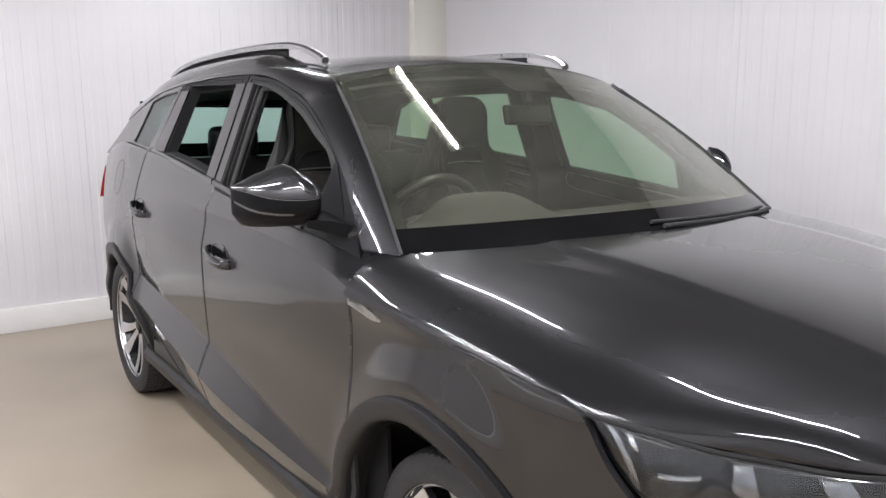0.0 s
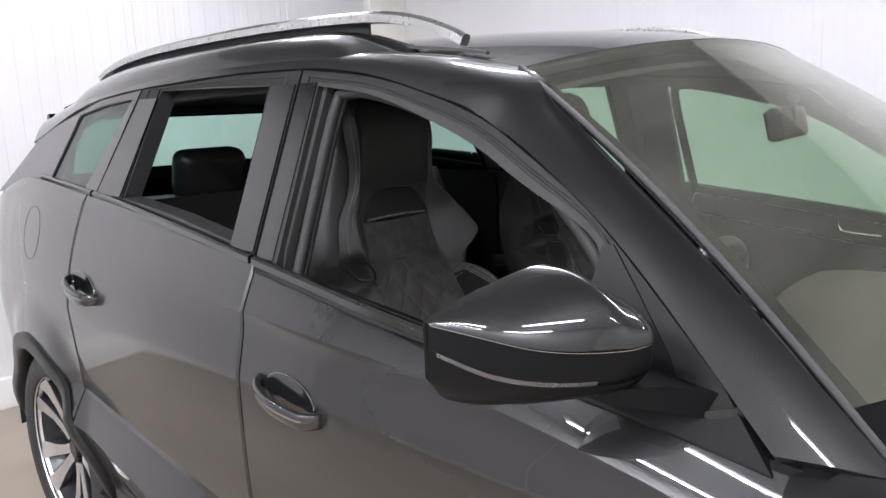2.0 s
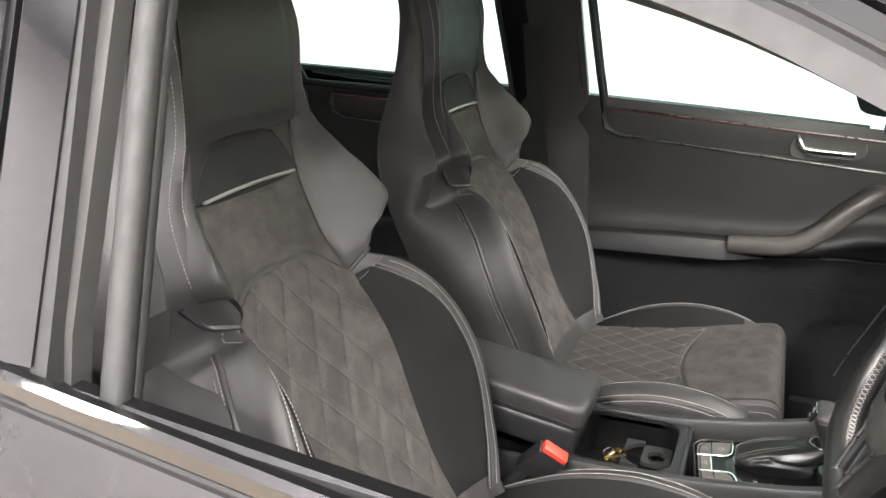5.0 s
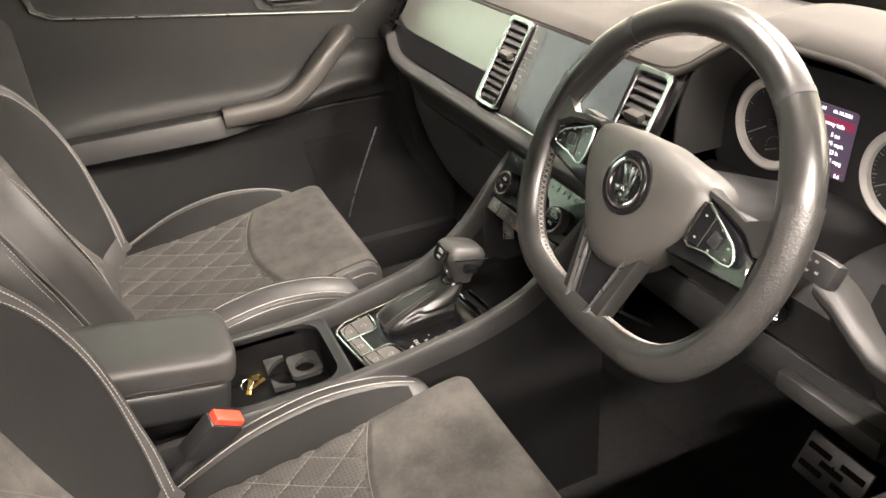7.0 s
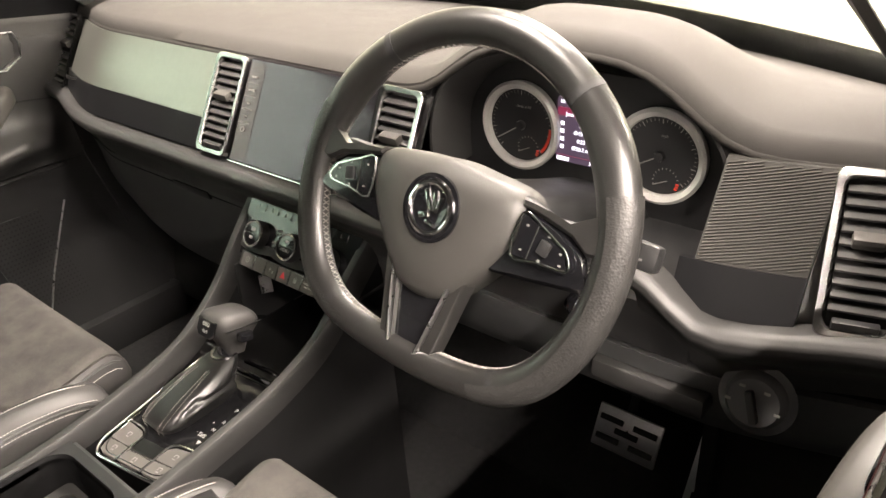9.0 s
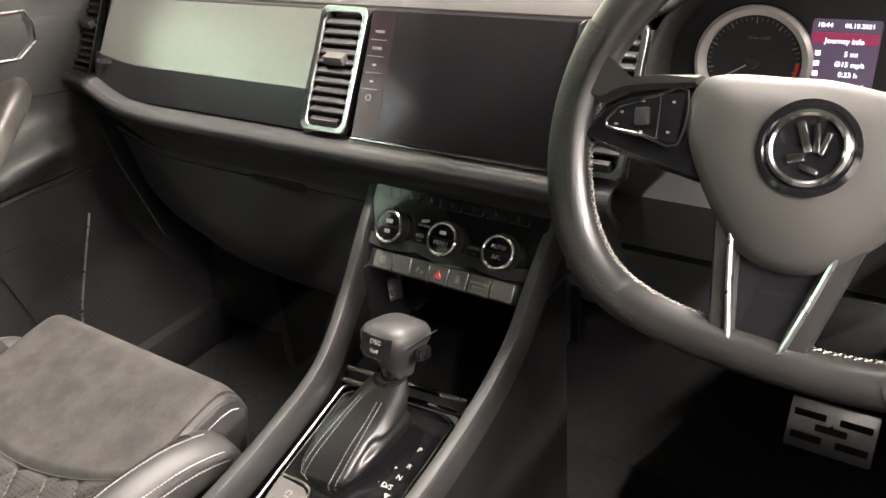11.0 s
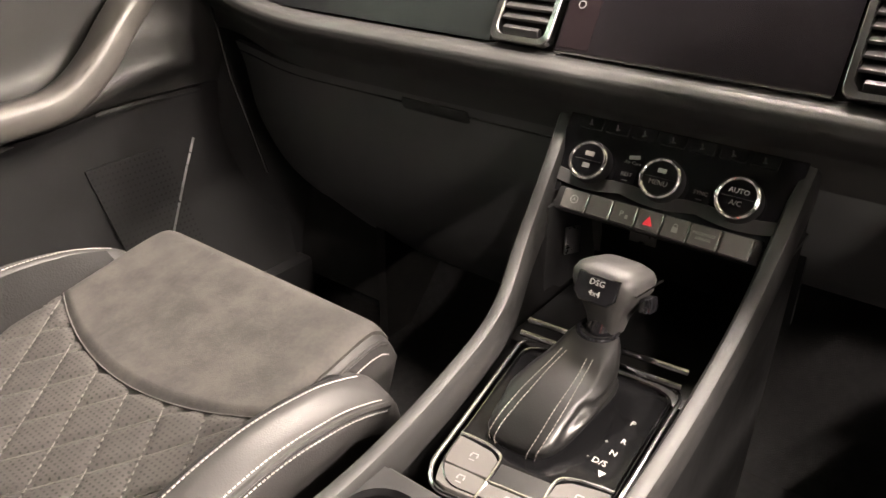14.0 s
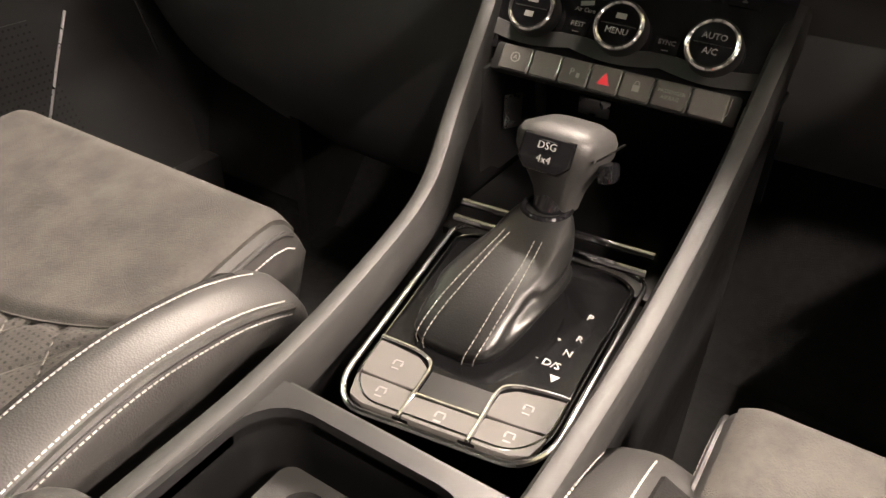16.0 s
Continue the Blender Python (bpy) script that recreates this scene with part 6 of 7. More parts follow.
em = revolve("emblem_ring", [(.0268, .0445), (.0268, .0475), (.0245, .0482), (.0225, .0472), (.0225, .0445)], SW @ pose(0, .006, -.0195), CHROME, hub, "round chrome emblem", n=40, closed=True)
for k, (x, y, w, h, r) in enumerate(((-.004, .007, .008, .022, 28), (.004, .008, .006, .020, 12), (.010, .005, .005, .016, -8), (-.006, -.008, .016, .006, 20), (.004, -.014, .018, .004, -10))):
    boxm("emblem_shape", (w * .7, h, .0018), SW @ pose(x, .006 + y, .0263, 0, 0, r), CHROME, em, .0006)
# side spokes
for s in (1, -1):
    q = [(s * .070, .034), (s * .100, .030), (s * .142, .018), (s * .160, .006), (s * .174, -.022), (s * .162, -.027), (s * .100, -.036), (s * .066, -.040)]
    plate("spoke", q, .020, SW @ pose(0, .006, -.013), GLOSS, wheel_s, "gloss black spoke", bevel=.004)
    q2 = [(s * .094, .026), (s * .115, .0195), (s * .136, .010), (s * .146, .004), (s * .151, -.011), (s * .120, -.013), (s * .092, -.015)]
    web = [(s * .088, .040), (s * .118, .031), (s * .1415, .026), (s * .155, .034), (s * .174, .052), (s * .178, .010), (s * .162, .007), (s * .144, .0185), (s * .115, .025), (s * .088, .031)]
    plate("rim_web", web, .016, SW @ pose(0, .006, -.004), RIMSKIN, wheel_s, "leather web between rim and spoke", bevel=.004)
    kp = plate("key_pad", q2, .004, SW @ pose(0, .006, .0095), GLOSS, wheel_s, "gloss black key pad", bevel=.001)
    tube("key_pad_trim", smoothpath([SW @ Vector((x, y + .006, .0135)) for x, y in q2], 3, True), .0014, CHROME, kp, "silver edge", n=6, up=tuple(SW.to_3x3() @ Vector((0, 0, 1))), closed=True)
    boxm("thumb_roller", (.012, .014, .005), SW @ pose(s * .124, .0075, .0138, 0, 0, -s * 12), HARD, kp, .002)
    tube("key_split", [SW @ Vector((s * .113, .025, .0137)), SW @ Vector((s * .109, -.0075, .0137))], .0006, GAP, kp, n=5)
    for x, y in ((.102, .020), (.101, -.003), (.141, .006), (.143, -.004), (.126, .017), (.122, -.0065)):
        boxm("key_mark", (.0026, .0018, .0003), SW @ pose(s * x, y + .002, .0139), GREYINK, kp, 0)
# lower double spoke
for s in (1, -1):
    plate("lower_spoke", [(s * .014, -.152), (s * .033, -.156), (s * .054, -.052), (s * .034, -.052)], .020, SW @ pose(0, .006, -.010), RIMSKIN, wheel_s, "", bevel=.003)
    tube("spoke_trim", [SW @ Vector((s * x, y + .006, .012)) for x, y in ((.036, -.070), (.029, -.104), (.019, -.146), (.012, -.1495))], .0024, SATIN, wheel_s, "silver spoke edge", n=6)
plate("spoke_infill", [(-.034, -.060), (.034, -.060), (.017, -.150), (-.017, -.150)], .006, SW @ pose(0, .006, 0), GLOSS, wheel_s, "gloss black infill")
tube("spoke_trim", [SW @ Vector((x, -.1435, .012)) for x in (-.012, 0, .012)], .0016, SATIN, wheel_s, n=6)
# column and stalks
col = empty("steering_column", "dark plastic steering column shroud with two stalks", "steering column")
lo = []
for t, w, h in ((0, .050, .045), (.25, .062, .055), (.7, .075, .065), (1, .085, .075)):
    c = SW @ Vector((0, -.012, lerp(-.035, -.36, t)))
    lo.append([c + Vector((w * math.copysign(abs(math.cos(a)) ** .6, math.cos(a)), 0, h * math.copysign(abs(math.sin(a)) ** .6, math.sin(a)))) for a in (2 * math.pi * k / 28 for k in range(28))])
loft("shroud", lo, HARD, col)
for s in (1, -1):
    tube("stalk", smoothpath([SW @ Vector(p) for p in ((s * .05, .015, -.06), (s * .12, .02, -.062), (s * .175, .022, -.058))], 4), .010, HARD, col, "black control stalk", n=10)
    boxm("stalk_end", (.035, .026, .020), SW @ pose(s * .185, .022, -.058), HARD, col, .006)
    for dx, dy in ((-.006, .004), (.002, .006), (.007, -.003), (-.003, -.005)):
        boxm("stalk_mark", (.0035, .0022, .0005), SW @ pose(s * .180 + dx, .022 + dy, -.0478), GREYINK, col, 0)
revolve("start_button", [(.001, .004), (.014, .004), (.016, .002), (.017, -.004)], axes((.480, -.598, .911), (.72, .69, 0), (0, .1, .99)), GLOSS, dash, "round start button", n=28)
for k in range(3):
    boxm("button_lettering", (.012 - .002 * (k == 1), .0022, .0004), axes((.4835, -.6018, .916 - .005 * k), (.72, .69, 0), (0, .1, .99)), SCREENTEXT, dash, 0)

# ---------------------------------------------------------------- centre console
con = empty("centre_console", "dark centre console with gear lever, climate controls and armrest", "console")
CX = .012
# side rails running down from the dash
for s in (1, -1):
    xs = (.124, .124, .121, .121, .122, .119, .114, .112) if s > 0 else (-.143, -.128, -.118, -.088, -.074, -.069, -.072, -.073)
    path = smoothpath([(x, y, z) for x, y, z in zip(xs, (-.570, -.635, -.70, -.79, -.89, -1.0, -1.09, -1.19), (.890, .835, .772, .738, .722, .708, .701, .699))], 8)
    sweep("console_rail", path, [(-.0085, -.030), (.0085, -.030), (.0095, .002), (.006, .008), (0, .0095), (-.006, .008), (-.0095, .002)], RAIL, con, "slim dark side rail", up=(0, -.3, .95))
    # flanks below the rails
    n = len(path)
    shell("console_flank", lambda u, v, path=path, s=s: (lerp(path[min(n - 1, int(u * (n - 1)))].x + s * .006, .020 + s * .10, v), path[min(n - 1, int(u * (n - 1)))].y + .02 * v, lerp(path[min(n - 1, int(u * (n - 1)))].z - .012, .30, v)), 40, 8, (-s * .008, 0, 0), SHADEFLANK, con, "console side, black for the shade on it")
# climate panel
CP = axes((-.003, -.622, .846), (1, 0, 0), (0, .57, .82))        # local z faces the cabin
plate("climate_panel", rounded(.252, .098, .010, 4), .006, CP @ pose(0, .012, -.006), GLOSS, con, "gloss black climate panel")
shell("panel_apron", lambda u, v: CP @ Vector((lerp(-.122, .122, u), lerp(-.010, -.024, v) - .005 * abs(math.sin(3 * math.pi * u)), lerp(.0012, .003, v))), 36, 4, (0, .004, 0), RAIL, con)
for k, x in enumerate((-.081, 0, .078)):
    K = CP @ pose(x, 0, 0)
    kn = revolve("control_knob", [(.0225, 0), (.0225, .010), (.0210, .016), (.0190, .017), (.0175, .0145), (.001, .0142), (.001, 0)], K, HARD, con, "round climate knob with chrome ring", n=40)
    revolve("knob_ring", [(.0213, .0150), (.0212, .0170), (.0195, .0180), (.0178, .0170), (.0178, .0150)], K, CHROME, kn, n=40, closed=True)
    revolve("knob_cap", [(.0177, .0143), (.0177, .0158), (.001, .0162), (.001, .0143)], K, GLOSS, kn, n=32)
    boxm("knob_split", (.030, .0006, .0006), K @ pose(0, 0, .0163), HARD, kn, 0)
    if k == 1:
        words("MENU", .0072, K @ pose(0, -.0055, .0166), WHITEINK, kn, "knob_lettering")
        boxm("knob_symbol", (.009, .0045, .0004), K @ pose(0, .0075, .0163), WHITEINK, kn, 0)
    elif k == 2:
        words("AUTO", .0072, K @ pose(0, .006, .0166), WHITEINK, kn, "knob_lettering")
        words("A/C", .0072, K @ pose(0, -.006, .0166), WHITEINK, kn, "knob_lettering")
    else:
        boxm("knob_symbol", (.010, .005, .0004), K @ pose(0, .007, .0163), WHITEINK, kn, 0)
        boxm("knob_symbol", (.008, .005, .0004), K @ pose(0, -.006, .0163), WHITEINK, kn, 0)
for x, s in ((-.0405, "REST"), (.0395, "SYNC")):
    b = plate("panel_key", rounded(.022, .016, .002, 2), .0015, CP @ pose(x, -.004, 0), GLOSS, con, "small gloss key", bevel=.0005)
    words(s, .0058, CP @ pose(x, -.002, .0018), WHITEINK, b, "key_lettering")
    boxm("key_mark", (.006, .0008, .0003), CP @ pose(x, -.0085, .0017), GREYINK, b, 0)
words("Air Care", .0052, CP @ pose(-.0385, .0115, .0004), WHITEINK, con, "panel_lettering")
boxm("panel_symbol", (.012, .004, .0004), CP @ pose(-.0385, .0175, .0004, 0, 0, 12), WHITEINK, con, 0)
for k in range(7):
    x = lerp(-.098, .088, k / 6)
    ky = plate("panel_key", rounded(.0265, .014, .002, 2), .0015, CP @ pose(x, .044, 0), GLOSS, con, bevel=.0005)
    boxm("key_symbol", (.0014, .0055, .0003), CP @ pose(x - .001, .0445, .0017, 0, 0, 14), GREYINK, ky, 0)
    boxm("key_symbol", (.0045, .0013, .0003), CP @ pose(x - .0005 + .001 * (k % 2), .0418, .0017, 0, 0, 10 * (k % 3)), GREYINK, ky, 0)
# row of switches
BP = axes((-.001, -.648, .811), (1, 0, 0), (0, .55, .83))
boxm("switch_bar", (.222, .026, .016), BP @ pose(0, 0, -.0085), HARD, con, .004)
names = ("a", "", "P", "h", "l", "air", "")
for k, (n0, w) in enumerate(zip(names, (.031, .028, .028, .028, .028, .031, .031))):
    x0 = sum((.031, .028, .028, .028, .028, .031, .031)[:k]) - .1025
    c = x0 + w / 2
    sw = plate("switch", rounded(w - .0022, .022, .0025, 3), .005, BP @ pose(c, 0, -.002), SWITCHGREY, con, "grey push switch", bevel=.001)
    boxm("switch_gap", (.0016, .015, .004), BP @ pose(x0 + w, .002, .001), CHROME, con, .0004)
    if n0 == "P":
        words("P", .0085, BP @ pose(c - .002, 0, .0033), WHITEINK, sw, "switch_lettering")
        boxm("switch_symbol", (.003, .004, .0003), BP @ pose(c + .004, -.002, .0031), WHITEINK, sw, 0)
    elif n0 == "h":
        plate("hazard_mark", [(-.0055, -.0045), (.0055, -.0045), (0, .0055)], .0006, BP @ pose(c, 0, .003), REDLIT, sw, "lit red hazard triangle")
    elif n0 == "l":
        boxm("switch_symbol", (.006, .0055, .0003), BP @ pose(c, -.001, .0031), WHITEINK, sw, .0)
        tube("switch_symbol", [BP @ Vector((c + .002 * math.cos(a), .002 + .003 * math.sin(a), .0032)) for a in (math.pi * j / 6 for j in range(7))], .0004, WHITEINK, sw, n=5)
    elif n0 == "air":
        words("PASSENGER", .0044, BP @ pose(c, .0025, .0033), WHITEINK, sw, "switch_lettering")
        words("AIRBAG", .0044, BP @ pose(c, -.0025, .0033), WHITEINK, sw, "switch_lettering")
    elif n0 == "a":
        revolve("switch_symbol", [(.0045, .003), (.0045, .0034), (.0037, .0034), (.0037, .003)], BP @ pose(c, .001, 0), WHITEINK, sw, n=18, closed=True)
        words("A", .0048, BP @ pose(c, .001, .0033), WHITEINK, sw, "switch_lettering")
# open cubby under the switches
shell("cubby_back", lambda u, v: (lerp(-.126, .130, u), -.535 + .0 * v, lerp(.68, .81, v)), 2, 2, (0, .01, 0), BINBLACK, con)
box("cubby_floor", (-.100, -.755, .680), (.120, -.535, .688), BINBLACK, con, .002, "rubber-lined storage tray")
box("cubby_roof", (-.126, -.645, .797), (.130, -.535, .803), HARD, con, .001)
for s in (1, -1):
    box("cubby_side", (s * .116 - .004, -.66, .68), (s * .116 + .004, -.535, .80), HARD, con, .002)
boxm("usb_plate", (.020, .003, .035), pose(-.104, -.615, .745, 0, 0, 60), SATIN, con, .001, "small silver socket plate")
boxm("usb_plate", (.034, .003, .018), pose(-.050, -.538, .735), SATIN, con, .001, "small silver socket plate")
# gear panel: narrower towards the armrest
GZ = .700
GC = ((-.068, -.768), (.096, -.755), (.108, -.962), (-.034, -.983))       # corners, front pair then rear pair


def gxy(u, v):
    """Plan point on the panel: u across, v from the rear edge to the front."""
    a = Vector(GC[3]).lerp(Vector(GC[2]), u)
    return a.lerp(Vector(GC[0]).lerp(Vector(GC[1]), u), v)


def gz(y):
    return GZ + .002 + .06 * (y + .868)


def gmat(u, v, dz=0.0):
    p, x, y = gxy(u, v), gxy(u + .05, v) - gxy(u - .05, v), gxy(u, v + .05) - gxy(u, v - .05)
    return axes((p.x, p.y, gz(p.y) + dz), (x.x, x.y, 0), (y.x, y.y, .06 * y.y))


def gloop(m, r=.17, n=7):
    """Rounded outline in u, v with the margin m."""
    c = []
    for cu, cv, a0, rv in ((1 - m - r, 1 - m - r * .5, 0, r * .5), (m + r, 1 - m - r * .5, 90, r * .5), (m + r, m + r * .9, 180, r * .9), (1 - m - r, m + r * .9, 270, r * .9)):
        c += [(cu + r * math.cos(radians(a0 + 90 * k / n)), cv + rv * math.sin(radians(a0 + 90 * k / n))) for k in range(n + 1)]
    return c


def gsolid(name, uv, z0, z1, material, label="", top=0.0):
    lo = []
    cu, cv = sum(p[0] for p in uv) / len(uv), sum(p[1] for p in uv) / len(uv)
    for k, z in ((1, z0), (1, z1 - .0006), (1 - top, z1)):
        lo.append([(q.x, q.y, gz(q.y) + z) for q in (gxy(lerp(cu, u, k), lerp(cv, v, k)) for u, v in uv)])
    return loft(name, lo, material, con, label, caps=True, angle=30)


gsolid("gear_panel", gloop(.03), -.008, -.0005, PANELBLACK, "gloss black gear selector panel")
for m0, rr in ((.0, .0022), (.045, .0009)):
    tube("gear_trim", [(q.x, q.y, gz(q.y) + .0015) for q in (gxy(u, v) for u, v in gloop(m0))], rr, CHROME if m0 == 0 else DARKCHROME, con, "chrome frame around the selector", n=8, closed=True)
# raised tray edge in front, open in the middle
for u0, u1 in ((.0, .26), (.52, .99)):
    pa, pb = gxy(u0, 1.03), gxy(u1, 1.03)
    for dy, dz in ((0, .016), (-.014, .008)):
        tube("tray_edge", [(pa.x, pa.y + dy, gz(pa.y) + dz), (pb.x, pb.y + dy, gz(pb.y) + dz)], .0034, DARKCHROME, con, "chrome tray edge", n=8)


def gkey(corners, marks):
    cs = smoothpath([(u, v, 0) for i in range(len(corners)) for u, v in (
        (lerp(corners[i][0], corners[i - 1][0], .12), lerp(corners[i][1], corners[i - 1][1], .12)),
        (lerp(corners[i][0], corners[(i + 1) % len(corners)][0], .12), lerp(corners[i][1], corners[(i + 1) % len(corners)][1], .12)))], 3, True)
    k = gsolid("console_key", [(p.x, p.y) for p in cs], -.003, .0016, GREYPLASTIC, "matt grey push key", .03)
    for u, v in marks:
        boxm("key_symbol", (.0060, .0012, .0003), gmat(u, v + .012, .0018), GREYINK, k, 0)
        boxm("key_symbol", (.0012, .0036, .0003), gmat(u - .02, v, .0018), GREYINK, k, 0)
        boxm("key_symbol", (.0012, .0036, .0003), gmat(u + .02, v, .0018), GREYINK, k, 0)
        boxm("key_symbol", (.005, .0012, .0003), gmat(u, v - .022, .0018), GREYINK, k, 0)


gkey([(.045, .145), (.33, .14), (.325, .235), (.26, .270), (.045, .290)], [(.19, .215)])
gkey([(.075, .050), (.15, .030), (.325, .030), (.328, .132), (.045, .137)], [(.20, .095)])
gkey([(.345, .030), (.655, .030), (.655, .118), (.345, .118)], [(.50, .080)])
gkey([(.672, .140), (.955, .145), (.955, .290), (.74, .270), (.675, .235)], [(.82, .215)])
gkey([(.675, .030), (.85, .030), (.925, .050), (.955, .137), (.672, .132)], [(.81, .095)])
for e in (0, 1):
    tube("key_trim", smoothpath([(q.x, q.y, gz(q.y) + .002) for q in (gxy(e + (1 - 2 * e) * u, v) for u, v in ((.337, .025), (.337, .13), (.335, .245), (.27, .285), (.16, .298), (.04, .302)))], 4), .0015, CHROME, con, "chrome key divider", n=6)
gsolid("key_recess", [(.35, .132), (.65, .132), (.65, .235), (.35, .235)], -.004, .0004, BINBLACK)
tube("recess_edge", [(q.x, q.y, gz(q.y) + .0015) for q in (gxy(.35, .126), gxy(.65, .126))], .0016, CHROME, con, n=6)
# gear lettering
for t, x, y, sz in (("P", .076, -.817, .0088), ("R", .079, -.841, .0080), ("N", .078, -.858, .0084), ("D/S", .073, -.873, .0088), ("+", .067, -.849, .006), ("-", .062, -.872, .006)):
    words(t, sz, axes((x, y - .004, gz(y) + .0002), (1, .04, 0), (0, 1, .06)), WHITEINK, con, "gear_lettering")
plate("gear_arrow", [(-.0035, .003), (.0035, .003), (0, -.0035)], .0004, axes((.080, -.888, gz(-.888)), (1, .04, 0), (0, 1, .06)), WHITEINK, con)

# gear lever
lev = empty("gear_lever", "black leather gear lever with stitched boot", "gear lever")
LX = .017
BOOT = ((.000, .036, .070, -.838, .55), (.012, .0385, .072, -.838, .5), (.024, .0385, .066, -.831, .55), (.036, .035, .055, -.820, .6), (.047, .030, .042, -.806, .7), (.055, .024, .030, -.793, .85), (.060, .0185, .020, -.785, 1))
BW, BD, BYC, BR = [curve1([q[0] for q in BOOT], [q[k] for q in BOOT]) for k in (1, 2, 3, 4)]
bl = []
for i in range(31):
    z = .060 * i / 30
    w, d, y, r = BW(z), BD(z), BYC(z), BR(z)
    body = math.sin(math.pi * z / .06)
    lp = []
    for k in range(64):
        a = 2 * math.pi * k / 64
        c, s = math.cos(a), math.sin(a)
        # creases across the sides and the back, none on the stitched face
        off = max(sstep(.55, .95, abs(c)), sstep(-.2, .3, s))
        fold = -.10 * math.exp(-((z - .020 - .010 * c) / .0035) ** 2) - .09 * math.exp(-((z - .040 + .008 * c) / .0035) ** 2) + .05 * math.exp(-((z - .030) / .005) ** 2)
        wob = 1 + off * (fold + .07 * body * math.sin(3 * a + 60 * z) + .04 * body * math.sin(7 * a - 120 * z))
        lp.append((LX - .010 * max(0, 1 - z / .05) + w * wob * math.copysign(abs(c) ** r, c), y + d * wob * math.copysign(abs(s) ** r, s) * (1 if s < 0 else .72), GZ + z))
    bl.append(lp)
loft("boot", bl, BOOTSKIN, lev, "creased leather boot", angle=70)
rows = []
for s in (-1, 1):
    for dx in (-.0035, .0035):
        pts = []
        for z, w, d, y, r in BOOT[:-1]:
            x = s * w * .52 + dx * (1 if w > .03 else .7)
            cc = min(.999, abs(x) / w)
            yy = (1 - cc ** (2 / r)) ** (r / 2)
            wob = 1.025
            pts.append((LX - .010 * max(0, 1 - z / .05) + x, y - d * yy * wob - .001, GZ + z))
        rows.append(smoothpath(pts, 5))
stitches("boot_stitching", rows, BOOTTHREAD, lev, .0044, .0030, .00045)
tube("lever_shaft", [(LX, -.786, GZ + .042), (LX + .002, -.776, GZ + .075)], .0145, GLOSS, lev, n=16)
tube("boot_ring", [(LX + .0175 * math.cos(a), -.785 + .0185 * math.sin(a), GZ + .060) for a in (2 * math.pi * k / 20 for k in range(20))], .0025, GLOSS, lev, "gloss black collar", n=6, closed=True)
# grip: wedge-shaped knob, wider at the top
KM = pose(LX + .003, -.768, GZ + .090, -16, 0, 0) @ Matrix.Diagonal((.90, .92, .90, 1))
kl = []
for z, w, d, yo in ((-.036, .016, .017, .003), (-.020, .019, .022, .0), (-.008, .024, .028, -.003), (.004, .031, .034, -.005), (.014, .0355, .038, -.006), (.024, .0360, .038, -.007), (.031, .0325, .034, -.007), (.036, .022, .024, -.006)):
    kl.append([KM @ Vector((w * math.copysign(abs(math.cos(a)) ** .55, math.cos(a)), yo + d * math.copysign(abs(math.sin(a)) ** .55, math.sin(a)), z)) for a in (2 * math.pi * k / 36 for k in range(36))])
knob = loft("knob", kl, LEATHERGREY, lev, "smooth grey leather knob", angle=60)
PM = KM @ axes((0, -.0440, .014), (1, 0, 0), (0, .22, .97))
pl = plate("knob_plate", [(-.021, -.006), (-.014, -.0135), (.014, -.0135), (.021, -.006), (.021, .0125), (-.021, .0125)], .003, PM, GLOSS, lev, "gloss black lettered plate", bevel=.0008)
tube("plate_edge", [PM @ Vector((x * 1.03, y * 1.03, .0012)) for x, y in ((-.021, -.006), (-.014, -.0135), (.014, -.0135), (.021, -.006), (.021, .0125), (-.021, .0125))], .0007, DARKCHROME, pl, n=5, closed=True)
words("DSG", .0082, PM @ pose(0, .0055, .0034), WHITEINK, pl, "knob_lettering")
words("4x4", .0082, PM @ pose(0, -.0050, .0034), WHITEINK, pl, "knob_lettering")
boxm("knob_button", (.012, .024, .016), KM @ pose(.039, -.004, .004, 0, -14, 0), GLOSS, lev, .004, "gloss black release button")
tube("knob_trim", [KM @ Vector((.0362, y, .020 + .1 * y)) for y in (-.036, -.015, .01, .028)], .0012, CHROME, lev, n=6)

# bin with cup holders
BX0, BX1, BY0, BY1, BZ = -.074, .114, -1.205, -.992, .702
hole = [(x + .020, y - 1.093) for x, y in rounded(.160, .176, .034, 6)]
rimo = [(x + .020, y - 1.098) for x, y in rounded(.192, .212, .006, 6)]
frame_ring("bin_rim", rimo, hole, .016, pose(0, 0, BZ - .012), TRIM, con, "grained rim around the storage bin")
loft("bin_wall", [[(x, y, z) for x, y in hole] for z in (BZ - .004, .60)], BINBLACK, con, caps=False)
box("bin_floor", (BX0, BY0, .585), (BX1, BY1, .622), BINBLACK, con, .002)
for s in (1, -1):
    box("bin_flank", (.020 + s * .092 - .007, -1.50, .30), (.020 + s * .092 + .007, -.985, .694), HARD, con, .004)
box("bin_front", (BX0, -1.0, .56), (BX1, -.985, .70), HARD, con, .003)
hole2 = [(.016 * math.cos(2 * math.pi * k / 36 + .1), .016 * math.sin(2 * math.pi * k / 36 + .1)) for k in range(36)]
DV = pose(-.008, -1.040, .655, 0, 0, 90)
frame_ring("cup_divider", [(x, y + .004) for x, y in rounded(.050, .058, .010, 8)], hole2, .008, DV, RAIL, con, "grey cup-holder insert")
for sg in (1, -1):
    arc = [(lerp(.026, .058, k / 8) * -1, sg * (.036 - .026 * (k / 8) ** 2)) for k in range(9)]
    plate("divider_prong", arc + [(x, sg * .040 + .004) for x, y in reversed(arc)], .008, DV, RAIL, con, "curved prong of the insert")
kc = empty("key_ring", "small brass keys lying in the storage bin", "keys")
